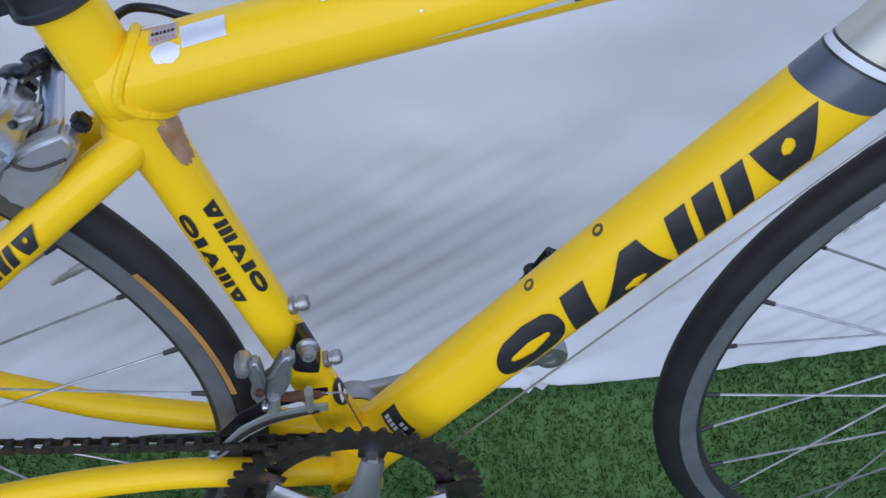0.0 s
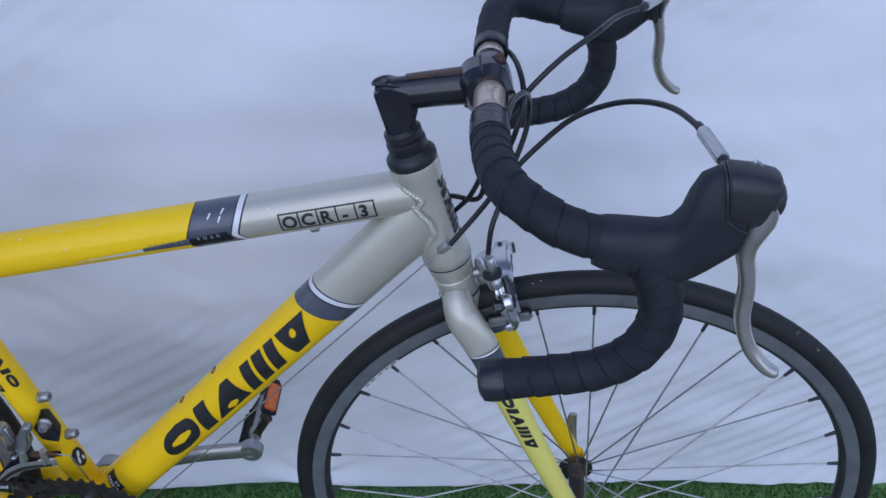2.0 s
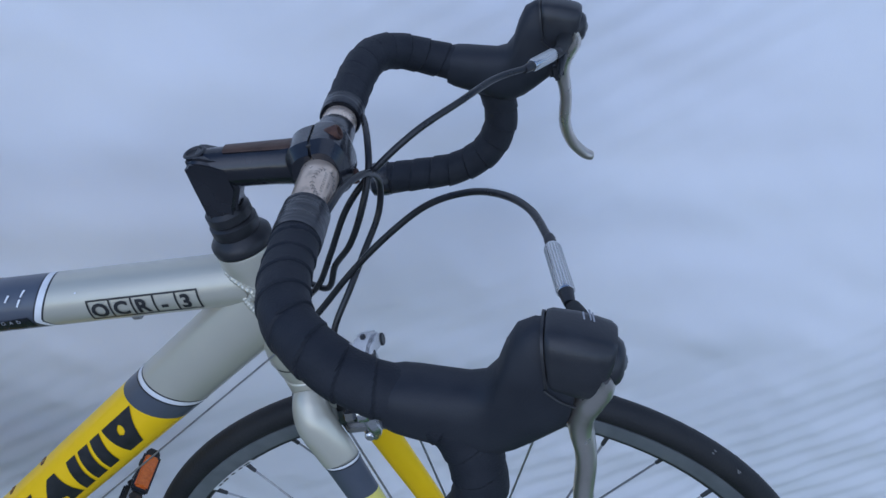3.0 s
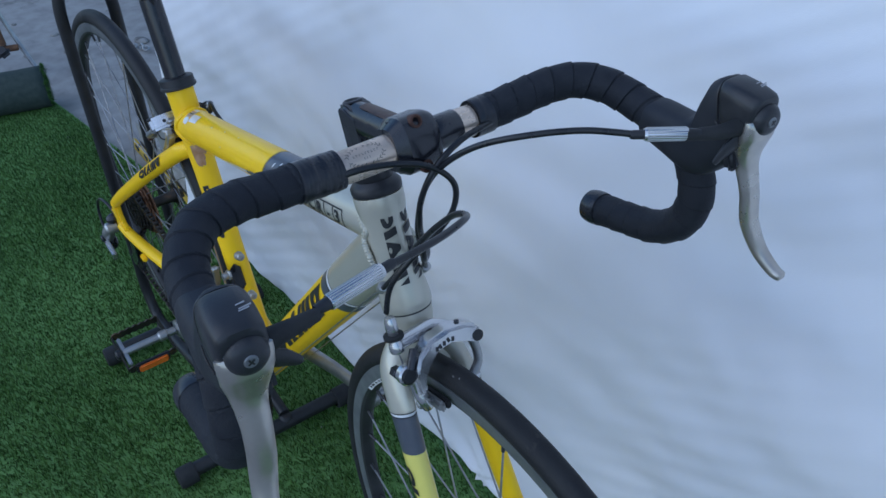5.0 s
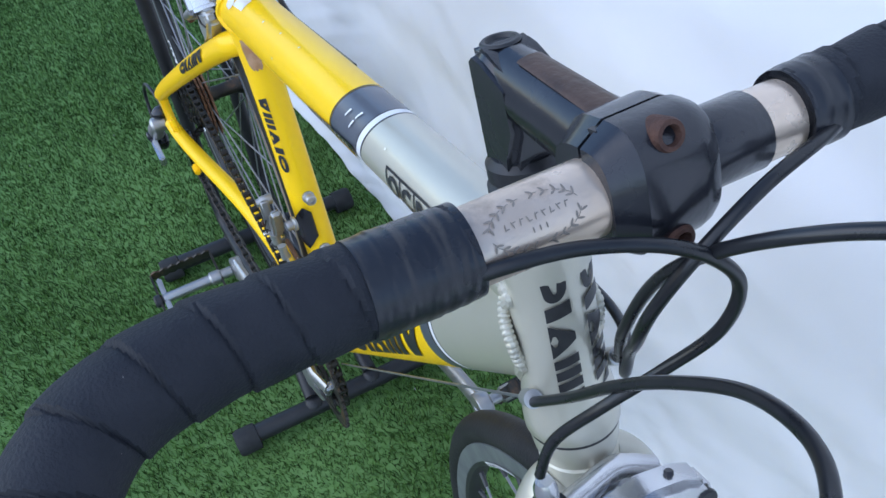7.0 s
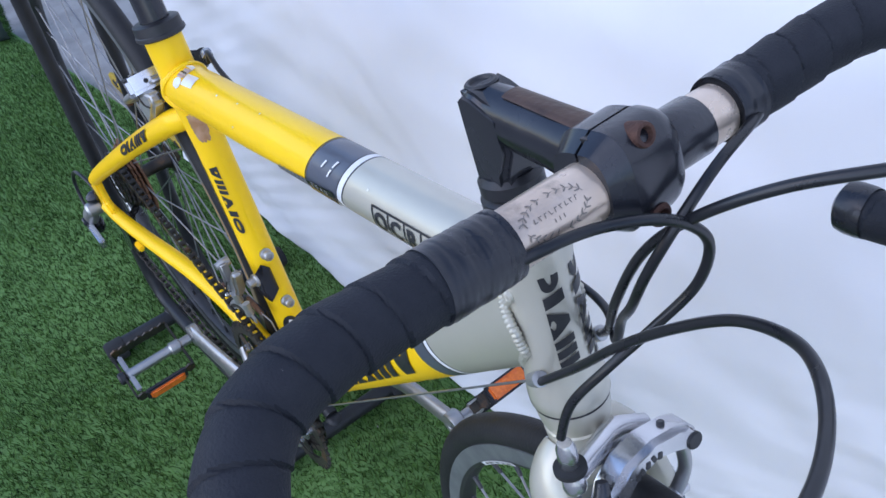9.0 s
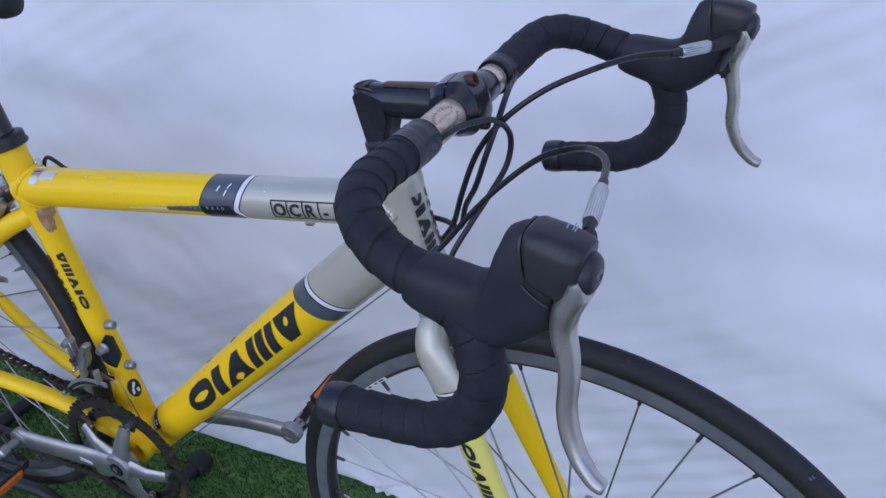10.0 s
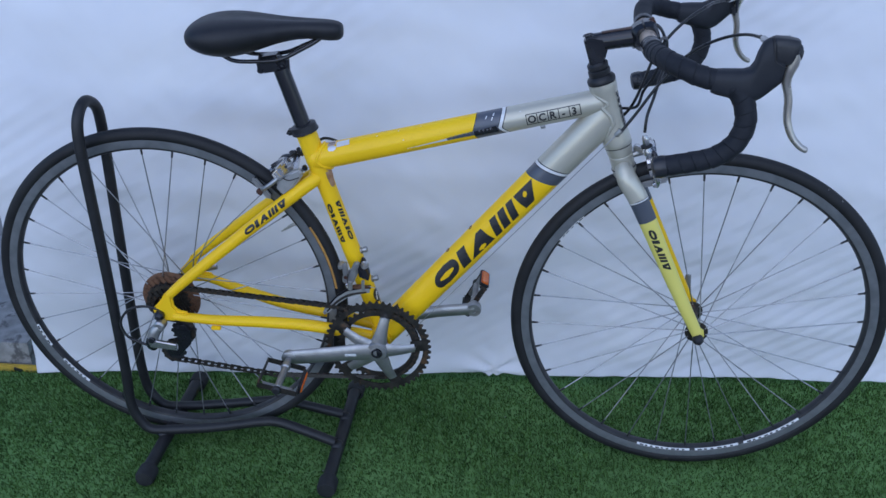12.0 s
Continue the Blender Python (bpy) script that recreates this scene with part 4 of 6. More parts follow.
def fork():
    u = -HEAD.d
    crown = Shape()
    c = HEAD.p + u * 0.0135
    crown.lathe(c, u, [(0.0, 0), (0.0195, 0), (0.0205, 0.004), (0.0195, 0.016), (0.014, 0.022), (0, 0.022)], 32)
    for sy in (-1, 1):
        crown.tube(spline([c + u * 0.014, c + u * 0.016 + Vector((0.0, 0.012 * sy, 0.0)), c + u * 0.024 + Vector((0.002, 0.021 * sy, 0))], 5), [0.0145, 0.0145, 0.0140], 18)
    base = part("fork", crown, SILVER, bicycle, "silver and yellow fork with slate bands")
    base.matrix_basis = STEER
    for sy in (-1, 1):
        pts = [(0.4200, 0.013, 0.6445), (0.4225, 0.0215, 0.638), (0.4290, 0.0300, 0.6255), (0.4450, 0.0355, 0.602), (0.4610, 0.0380, 0.5715), (0.502, 0.0430, 0.489), (0.545, 0.0475, 0.404), (0.577, 0.0505, 0.344)]
        line = spline([(x, y * sy, z) for x, y, z in pts], 10)
        rad = lerp_list([0.0130, 0.0158, 0.0174, 0.0170, 0.0160, 0.0140, 0.0118, 0.0100], len(line))
        flat = lerp_list([1.0, 0.85, 0.72, 0.66, 0.66, 0.68, 0.74, 0.8], len(line))
        # near blade and its end: highlight painted in; far blade keeps the plain yellow
        blade_col = YELLOW_LIT if sy < 0 else YELLOW

        def cut(i, j, lift=0.0):
            return Shape().tube(line[i:j + 1], [r + lift for r in rad[i:j + 1]], 24, cap=True, squash=flat[i:j + 1])
        b = part("fork_blade", cut(0, 33), SILVER, base, "silver upper fork blade")
        part("white_stripe", cut(33, 34), WHITE, base)
        part("slate_band", cut(34, 42), SLATE, base, "slate grey band")
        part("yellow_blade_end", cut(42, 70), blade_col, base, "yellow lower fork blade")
        ring = Shape().tube([line[33] - (line[33] - line[32]) * 0.35, line[33]], rad[33] + 0.0007, 24, cap=False, squash=flat[33])
        part("black_stripe", ring, INK, base)
        ring = Shape().tube([line[34], line[34] + (line[35] - line[34]) * 0.3], rad[34] + 0.0007, 24, cap=False, squash=flat[34])
        part("black_stripe", ring, INK, base)
        if sy < 0:
            # flattened face: the marks lie on the blade's outer side
            p0, p1 = Vector((0.4735, -0.0396, 0.546)), Vector((0.5105, -0.0439, 0.4725))
            dd = (p1 - p0).normalized()
            across = Vector((-dd.z, 0, dd.x)).normalized()
            k = (p1 - p0).length / (sum(MARK_WIDTHS) + 0.11 * 4)
            s = 0.0
            for w, strips in zip(MARK_WIDTHS, MARK_FORMS):
                mark = Shape()
                for left, right in strips:
                    verts, faces = [], []
                    for j in range(13):
                        v = j / 12
                        aa = -0.0058 + 0.0116 * v
                        for h in range(4):
                            q = p0 + dd * (s + (left(v) + (right(v) - left(v)) * h / 3) * w * k + aa * 0.35) + across * aa
                            f = (q.z - 0.602) / (0.404 - 0.602)
                            rr = 0.0168 + (0.0118 - 0.0168) * f
                            lift = rr * (0.66 + 0.06 * f) * math.sqrt(max(0, 1 - (aa / rr) ** 2)) + 0.0006
                            verts.append((q.x, q.y - lift, q.z))
                    for j in range(12):
                        for h in range(3):
                            faces.append((j * 4 + h, j * 4 + h + 1, j * 4 + h + 5, j * 4 + h + 4))
                    mark.add(verts, faces)
                part("maker_mark", mark, INK, base, "small black maker's mark")
                s += (w + 0.11) * k
        tip = Shape().plate([(-0.010, 0.014), (0.008, 0.016), (0.011, 0.0), (0.007, -0.009), (-0.006, -0.009), (-0.010, 0.0)], FRONT + Vector((0, 0.0505 * sy, 0.002)), (1, 0, 0), (0, 0, 1), 0.008, 0.002)
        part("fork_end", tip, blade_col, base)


def wheel(name, centre, flange_y, parent_matrix=None, phase=0.0, radial=False):
    """A wheel about its own axle: hub, rim, tyre, spokes."""
    hub = Shape()
    (yl, rl), (yr, rr) = flange_y
    prof = [(0, yl - 0.012), (0.008, yl - 0.012), (0.0095, yl - 0.004), (0.013, yl - 0.002), (rl, yl - 0.0015), (rl, yl + 0.0015), (0.014, yl + 0.003), (0.010, yl + 0.010), (0.0088, 0), (0.010, yr - 0.010), (0.014, yr - 0.003),
            (rr, yr - 0.0015), (rr, yr + 0.0015), (0.013, yr + 0.002), (0.0095, yr + 0.004), (0.008, yr + 0.012), (0, yr + 0.012)]
    hub.lathe((0, 0, 0), (0, 1, 0), prof, 36)
    w = part(name, hub, GREASE, bicycle, "thin road wheel with black tyre and wire spokes")
    w.matrix_basis = (parent_matrix or Matrix.Identity(4)) @ Matrix.Translation(centre)
    rim = Shape()
    rim.lathe((0, 0, 0), (0, 1, 0), [(0.3165, -0.0080), (0.3160, -0.0098), (0.3025, -0.0094), (0.3015, -0.0090)], 120)
    rim.lathe((0, 0, 0), (0, 1, 0), [(0.3165, 0.0080), (0.3160, 0.0098), (0.3025, 0.0094), (0.3015, 0.0090)], 120)
    part("rim", rim, RIM, w, "worn grey rim")
    inner = Shape().lathe((0, 0, 0), (0, 1, 0), [(0.3020, -0.0092), (0.2985, -0.0078), (0.2968, -0.0045), (0.2962, 0), (0.2968, 0.0045), (0.2985, 0.0078), (0.3020, 0.0092)], 120)
    part("rim_inner", inner, RIM_BLACK, w, "black inner rim")
    tyre = Shape()
    tp = []
    for k in range(19):
        a = -2.35 + 4.70 * k / 18
        tp.append((0.3235 + 0.0125 * math.cos(a) * (1.0 if abs(a) < 1.6 else 0.9), 0.0118 * math.sin(a)))
    tyre.lathe((0, 0, 0), (0, 1, 0), tp, 160)
    part("tyre", tyre, TYRE, w, "black road tyre")
    n = 16
    for side, (y, r) in enumerate(flange_y):
        for j in range(n):
            th = 2 * math.pi * (j / n) + (math.pi / n if side else 0) + phase
            off = radians(17) if radial else radians(67.5) * (1 if j % 2 == 0 else -1)
            yo = y + (0.0022 if (j % 2 == 0) else -0.0022)
            p = Vector((math.cos(th) * (r - 0.004), yo, math.sin(th) * (r - 0.004)))
            q = Vector((math.cos(th + off) * 0.2965, 0.0015 * (1 if y > 0 else -1), math.sin(th + off) * 0.2965))
            part("spoke", Shape().tube([p, q], 0.00105, 6), STEEL, w)
            d = (p - q).normalized()
            part("nipple", Shape().tube([q, q + d * 0.012], [0.0022, 0.0018], 7), RIM_BLACK, w)
    return w


def rim_marks(w, spans, side=-1):
    """White printed panels and black bars on the rim's face."""
    for a0, a1, bars in spans:
        n = 24
        verts, faces = [], []
        for i in range(n + 1):
            a = radians(a0 + (a1 - a0) * i / n)
            for r in (0.3020, 0.2978):
                verts.append((math.cos(a) * r, side * (0.0100 if r > 0.30 else 0.0082), math.sin(a) * r))
        for i in range(n):
            faces.append((2 * i, 2 * i + 1, 2 * i + 3, 2 * i + 2))
        part("rim_print", Shape().add(verts, faces), WHITE, w, "white printed rim label")
        s = Shape()
        for k in range(bars):
            b0 = a0 + (a1 - a0) * (0.06 + 0.9 * k / bars)
            b1 = b0 + (a1 - a0) * 0.9 / bars * (0.45 if k % 3 else 0.7)
            verts = []
            for b in (b0, b1):
                for r in (0.3010, 0.2990):
                    verts.append((math.cos(radians(b)) * r, side * (0.0106 if r > 0.30 else 0.0092), math.sin(radians(b)) * r))
            s.add(verts, [(0, 1, 3, 2)])
        if bars:
            part("rim_print", s, INK, w, "small black print bars")


frame_set()
fork()
front_wheel = wheel("front_wheel", FRONT, ((-0.034, 0.0205), (0.034, 0.0205)), STEER, radians(4.45 + 67.5 - 17), True)
rear_wheel = wheel("rear_wheel", REAR, ((-0.020, 0.0235), (0.034, 0.0235)), None, radians(37.2))
rim_marks(front_wheel, [(-104, -84, 9), (-82, -66, 6), (-64, -42, 9), (136, 148, 5)])
rim_marks(rear_wheel, [(196, 206, 4), (213, 226, 6)])
stripe = Shape()
verts, faces = [], []
for i in range(25):
    a = radians(6 + 24 * i / 24)
    for r, y in ((0.3222, -0.01235), (0.3178, -0.0121)):
        verts.append((math.cos(a) * r, y, math.sin(a) * r))
for i in range(24):
    faces.append((2 * i, 2 * i + 1, 2 * i + 3, 2 * i + 2))
part("tyre_stripe", stripe.add(verts, faces), WALL_STRIPE, rear_wheel, "tan line on the tyre wall")

va = math.atan2(0.497 - REAR.z, -0.165 - REAR.x)
vd = Vector((-math.cos(va), 0, -math.sin(va)))
valve = Shape().lathe(-vd * 0.2965, vd, [(0, 0), (0.0042, 0), (0.0042, 0.003), (0.0030, 0.004), (0.0030, 0.016), (0.0022, 0.017), (0.0022, 0.026), (0.0014, 0.027), (0.0014, 0.033), (0, 0.033)], 14)
part("valve", valve, SATIN, rear_wheel, "grey metal tyre valve")

for wob, ww in ((front_wheel, 0.0555), (rear_wheel, 0.0770)):
    nut = Shape().lathe((0, -ww + 0.003, 0), (0, -1, 0), [(0.0, 0), (0.0085, 0), (0.0095, 0.003), (0.0095, 0.009), (0.0070, 0.014), (0.004, 0.017), (0, 0.017)], 18)
    part("skewer_nut", nut, PLASTIC if wob is front_wheel else BLACK_METAL, wob, "dark skewer nut")
    cam_end = Shape().lathe((0, ww - 0.003, 0), (0, 1, 0), [(0.0, 0), (0.0085, 0), (0.0090, 0.006), (0.0080, 0.012), (0, 0.013)], 18)
    part("skewer_cam", cam_end, ALLOY_DULL, wob)
    reach = [(0, ww + 0.006, 0.004), (-0.004, ww + 0.010, 0.022), (-0.008, ww + 0.014, 0.044), (-0.008, ww + 0.014, 0.058)]
    if wob is rear_wheel:
        reach = [(0.004, ww + 0.006, 0.002), (0.020, ww + 0.010, 0.002), (0.042, ww + 0.014, 0.006), (0.055, ww + 0.014, 0.008)]
    lever = Shape().tube(spline(reach, 5), [0.0045, 0.005, 0.0065, 0.0050], 10, squash=0.5)
    part("skewer_lever", lever, ALLOY_DULL, wob, "grey quick-release lever")


# shoulder grooves and scuffs of the front tyre
for k in range(26):
    a = radians(18 + 5.6 * k)
    for sy in (-1, 1):
        quad = []
        for da, w in ((-0.014, 0.70), (-0.010, 0.74), (0.014, 0.56), (0.010, 0.52)):
            r = 0.3235 + 0.0127 * math.cos(w)
            quad.append((math.cos(a + da) * r, sy * 0.0120 * math.sin(w), math.sin(a + da) * r))
        part("tread_groove", Shape().add(quad, [(0, 1, 2, 3)]), TREAD, front_wheel)
rng = random.Random(21)
for k in range(8):
    a, w = radians(rng.choice((52, 58, 104)) + rng.uniform(-2, 2)), rng.uniform(-1.15, -0.5)
    verts = []
    for da, dw in ((-0.004, -0.03), (0.001, 0.05), (0.006, 0.04), (0.002, -0.06)):
        j, e = da * rng.uniform(0.6, 1.5), dw * rng.uniform(0.5, 1.5)
        r = 0.3235 + 0.0128 * math.cos(w + e)
        verts.append((math.cos(a + j) * r, 0.0122 * math.sin(w + e), math.sin(a + j) * r))
    part("scuff", Shape().add(verts, [(0, 1, 2, 3)]), SCUFF, front_wheel)


# ---- drivetrain ----
def gear(shape, centre, teeth, r_root, r_tip, r_in, thick, phase=0.0):
    """A toothed ring that lies across the y axis."""
    n = teeth * 4
    outer = []
    for k in range(n):
        q = k % 4
        r = (r_root, r_tip, r_tip, r_root)[q]
        a = 2 * math.pi * (k // 4 + (0.10, 0.36, 0.56, 0.82)[q]) / teeth + phase
        outer.append((math.cos(a) * r, math.sin(a) * r, a))
    verts, faces = [], []
    for y in (-thick / 2, thick / 2):
        for x, z, a in outer:
            verts.append((centre[0] + x, centre[1] + y, centre[2] + z))
        for x, z, a in outer:
            verts.append((centre[0] + math.cos(a) * r_in, centre[1] + y, centre[2] + math.sin(a) * r_in))
    for k in range(n):
        l = (k + 1) % n
        faces.append((k, l, n + l, n + k))
        faces.append((2 * n + k, 3 * n + k, 3 * n + l, 2 * n + l))
        faces.append((k, 2 * n + k, 2 * n + l, l))
        faces.append((n + k, n + l, 3 * n + l, 3 * n + k))
    return shape.add(verts, faces)


CRANK_ANGLE = radians(184.6)
AXLE = BB + Vector((-0.002, 0, -0.003))


def pedal(parent, centre, out, tilt):
    """A cage pedal: axle, two serrated cage plates, end plate, reflectors."""
    turn = Matrix.Rotation(tilt, 4, "Y")
    place = Matrix.Translation(centre) @ turn

    def put(name, shape, mat, label=""):
        return part(name, shape.moved(place), mat, parent, label)
    body = Shape().rod((0, -out * 0.004, 0), (0, out * 0.084, 0), 0.0062, 14)
    body.rod((0, out * 0.010, 0), (0, out * 0.026, 0), 0.0085, 14)
    body.block((0, out * 0.080, 0), (0.056, 0.006, 0.009), 0.002)
    ped = put("pedal", body, ALLOY_DULL, "grey alloy cage pedal")
    for sx in (-1, 1):
        pts = []
        for k in range(15):
            y = 0.012 + 0.074 * k / 14
            pts.append((out * y, 0.0085 if k % 2 else 0.0055))
        outline = pts + [(out * (0.086 - 0.074 * k / 14), -0.0085 if k % 2 else -0.0055) for k in range(15)]
        part("cage_plate", Shape().plate(outline, (sx * 0.0350, 0, 0), (0, 1, 0), (0, 0, 1), 0.0022, 0).moved(place), GREASE, ped, "dark serrated cage plate", smooth=0)
        if sx > 0 or out > 0:
            part("reflector", Shape().block((sx * 0.0395, out * 0.050, 0), (0.007, 0.046, 0.016), 0.002).moved(place), ORANGE, ped, "orange reflector")
            part("reflector_case", Shape().block((sx * 0.0375, out * 0.050, 0), (0.006, 0.054, 0.021), 0.002).moved(place), PLASTIC, ped)
    for y in (0.012, 0.087):
        part("cage_end", Shape().block((0, out * y, 0), (0.070, 0.0026, 0.011), 0.0010).moved(place), GREASE, ped, "dark pedal cage end")
    part("pedal_cap", Shape().rod((0, out * 0.084, 0), (0, out * 0.094, 0), 0.008).moved(place), PLASTIC, ped)
    return ped


def drivetrain():
    ys = -0.0465
    crank = Shape()
    # five-armed spider and the crank arm
    for k in range(5):
        a = CRANK_ANGLE + radians(36 + 72 * k)
        d = Vector((math.cos(a), 0, math.sin(a)))
        crank.tube([AXLE + Vector((0, ys - 0.012, 0)) + d * 0.012, AXLE + Vector((0, ys - 0.012, 0)) + d * 0.045, AXLE + Vector((0, ys - 0.006, 0)) + d * 0.070], [0.0160, 0.0108, 0.0088], 12, squash=0.42)
    crank.lathe(AXLE + Vector((0, ys - 0.022, 0)), (0, 1, 0), [(0.0, 0.004), (0.010, 0.004), (0.0115, 0), (0.019, 0.001), (0.022, 0.006), (0.022, 0.020), (0.0, 0.020)], 28)
    d = Vector((math.cos(CRANK_ANGLE), 0, math.sin(CRANK_ANGLE)))
    base = AXLE + Vector((0, ys - 0.014, 0))
    arm = [base, base + d * 0.04 + Vector((0, -0.003, 0)), base + d * 0.10 + Vector((0, -0.010, 0)), base + d * 0.163 + Vector((0, -0.016, 0))]
    crank.tube(spline(arm, 6), [0.0200, 0.0172, 0.0160, 0.0152], 20, squash=0.42)
    end = arm[-1]
    crank.lathe(end + Vector((0, -0.0075, 0)), (0, 1, 0), [(0, 0.0015), (0.0125, 0.0015), (0.0145, 0.003), (0.0145, 0.0125), (0.0130, 0.0140), (0, 0.0140)], 22)
    cs = part("crankset", crank, ALLOY_DULL, bicycle, "silver five-arm crankset, scuffed")
    part("crank_bolt", Shape().lathe(AXLE + Vector((0, ys - 0.0235, 0)), (0, 1, 0), [(0, 0.003), (0.005, 0.003), (0.006, 0), (0.0098, 0.0005), (0.0098, 0.006), (0, 0.006)], 18), BLACK_METAL, cs, "dark crank bolt")
    part("crank_print", Shape().block(base + d * 0.052 + Vector((0, -0.0118, 0)), (0.030, 0.0006, 0.005), 0, Matrix.Rotation(radians(-3.5), 3, "Y")), FOIL, cs)
    ring = gear(Shape(), AXLE + Vector((0, ys, 0)), 50, 0.0950, 0.1005, 0.0850, 0.0030)
    part("chainring", ring, GREASE, cs, "large greasy dark chainring", smooth=30)
    ring = gear(Shape(), AXLE + Vector((0, ys + 0.008, 0)), 39, 0.0735, 0.0785, 0.0640, 0.0030)
    part("chainring", ring, GREASE, cs, "smaller dark inner chainring", smooth=30)
    for k in range(5):
        a = CRANK_ANGLE + radians(36 + 72 * k)
        p = AXLE + Vector((math.cos(a) * 0.0665, ys - 0.008, math.sin(a) * 0.0665))
        part("chainring_bolt", Shape().lathe(p, (0, 1, 0), [(0, 0.0015), (0.003, 0.0015), (0.0035, 0), (0.006, 0.0005), (0.006, 0.012), (0, 0.012)], 14), ALLOY, cs)
        q0 = AXLE + Vector((math.cos(a) * 0.062, ys + 0.001, math.sin(a) * 0.062))
        q1 = AXLE + Vector((math.cos(a) * 0.090, ys + 0.001, math.sin(a) * 0.090))
        part("ring_tab", Shape().tube([q0, q1], [0.010, 0.014], 10, squash=0.14), GREASE, cs)
    pedal(cs, end + Vector((0, -0.010, 0)), -1, radians(14))
    # far crank
    d2 = -d
    b2 = BB + Vector((0, 0.050, 0))
    far = Shape().lathe(BB + Vector((0, 0.036, 0)), (0, 1, 0), [(0, 0), (0.020, 0), (0.022, 0.004), (0.019, 0.018), (0, 0.018)], 24)
    arm = [b2, b2 + d2 * 0.04 + Vector((0, 0.006, 0)), b2 + d2 * 0.10 + Vector((0, 0.018, 0)), b2 + d2 * 0.172 + Vector((0, 0.025, 0))]
    far.tube(spline(arm, 6), [0.0170, 0.0145, 0.0130, 0.0130], 16, squash=0.55)
    far.lathe(arm[-1] + Vector((0, -0.0075, 0)), (0, 1, 0), [(0, 0.002), (0.006, 0.002), (0.007, 0), (0.0135, 0), (0.0148, 0.002), (0.0148, 0.013), (0.013, 0.0150), (0, 0.0150)], 22)
    fc = part("far_crank_arm", far, ALLOY_DULL, bicycle, "grey crank arm")
    pedal(fc, arm[-1] + Vector((0, 0.010, 0)), 1, radians(-62))

    # cassette
    for k in range(7):
        r = 0.0505 - 0.0040 * k
        g = gear(Shape(), REAR + Vector((0, -0.022 - 0.0042 * k, 0)), 26 - 2 * k, r - 0.004, r, 0.022, 0.0024)
        part("sprocket", g, RUST if k in (0, 1) else GREASE, bicycle, "brown toothed sprocket" if k < 2 else "greasy sprocket", smooth=30)
    part("spoke_guard", Shape().lathe(REAR + Vector((0, -0.0175, 0)), (0, 1, 0), [(0.026, 0), (0.054, 0.0), (0.0560, 0.001), (0.054, 0.002), (0.026, 0.002)], 48), RUST, bicycle, "rust-brown disc behind the sprockets")
    # rear derailleur
    rd = Shape()
    rd.rod((-0.398, -0.076, 0.330), (-0.398, -0.098, 0.330), 0.0105, 16)
    rd.tube(spline([(-0.398, -0.088, 0.330), (-0.408, -0.092, 0.318), (-0.414, -0.094, 0.304)], 5), [0.0095, 0.0105, 0.0100], 14)
    der = part("rear_derailleur", rd, ALLOY_DULL, bicycle, "silver rear derailleur with dark cage")
    part("pivot_bolt", Shape().rod((-0.412, -0.100, 0.306), (-0.412, -0.107, 0.306), 0.0065, 14), BLACK_METAL, der)
    link = Shape().plate([(-0.004, 0.010), (0.050, 0.002), (0.050, -0.012), (-0.002, -0.008)], (-0.416, -0.101, 0.297), (1, 0, 0), (0, 0, 1), 0.008, 0.002)
    part("parallelogram_link", link, ALLOY, der, "polished alloy link")
    kn = Shape().blob((-0.418, -0.090, 0.290), (0.013, 0.010, 0.016), 14)
    part("knuckle", kn, BLACK_METAL, der)
    cage = Shape().plate([(-0.013, 0.030), (0.006, 0.034), (0.018, 0.020), (0.014, -0.010), (-0.012, -0.038), (-0.030, -0.040), (-0.034, -0.026), (-0.010, -0.006)], (-0.368, -0.068, 0.286), (1, 0, 0), (0, 0, 1), 0.003, 0.0008)
    part("cage_plate", cage, BLACK_METAL, der, "black derailleur cage")
    cage2 = Shape().plate([(-0.013, 0.030), (0.006, 0.034), (0.018, 0.020), (0.014, -0.010), (-0.012, -0.038), (-0.030, -0.040), (-0.034, -0.026), (-0.010, -0.006)], (-0.368, -0.054, 0.286), (1, 0, 0), (0, 0, 1), 0.003, 0.0008)
    part("cage_plate", cage2, BLACK_METAL, der)
    for cx, cz in ((-0.369, 0.300), (-0.392, 0.254)):
        part("jockey_wheel", gear(Shape(), (cx, -0.059, cz), 11, 0.0185, 0.0225, 0.004, 0.006), PLASTIC, der, "black jockey wheel", smooth=30)
    loop = spline([(-0.396, -0.074, 0.352), (-0.425, -0.078, 0.362), (-0.455, -0.082, 0.356), (-0.474, -0.085, 0.330), (-0.464, -0.088, 0.300), (-0.425, -0.090, 0.283)], 8)
    part("gear_cable_loop", Shape().tube(loop, 0.0025, 10), CABLE, der, "looped black gear cable")

    # chain: rollers in one mesh, side plates as links
    pts = []
    for k in range(26):
        a = radians(98) - radians(98 + 86) * k / 25
        pts.append(AXLE + Vector((math.cos(a) * 0.0755, ys + 0.008, math.sin(a) * 0.0755)))
    lower = [Vector((-0.20, -0.052, 0.203)), Vector((-0.392 + 0.006, -0.059, 0.254 - 0.0205))]
    pts += lower
    for a in (-1.9, -2.6, -3.3, -4.0):
        pts.append(Vector((-0.392 + math.cos(a) * 0.0215, -0.059, 0.254 + math.sin(a) * 0.0215)))
    for a in (-0.6, 0.2, 1.0):
        pts.append(Vector((-0.369 + math.cos(a) * 0.0215, -0.058, 0.300 + math.sin(a) * 0.0215)))
    for a in (-1.2, -2.1, -3.0, -3.9, -4.6):
        pts.append(REAR + Vector((math.cos(a) * 0.0385, -0.037, math.sin(a) * 0.0385)))
    # resample at the chain's pitch
    loop = pts + [pts[0]]
    places = []
    pitch = 0.0127
    carry = 0.0
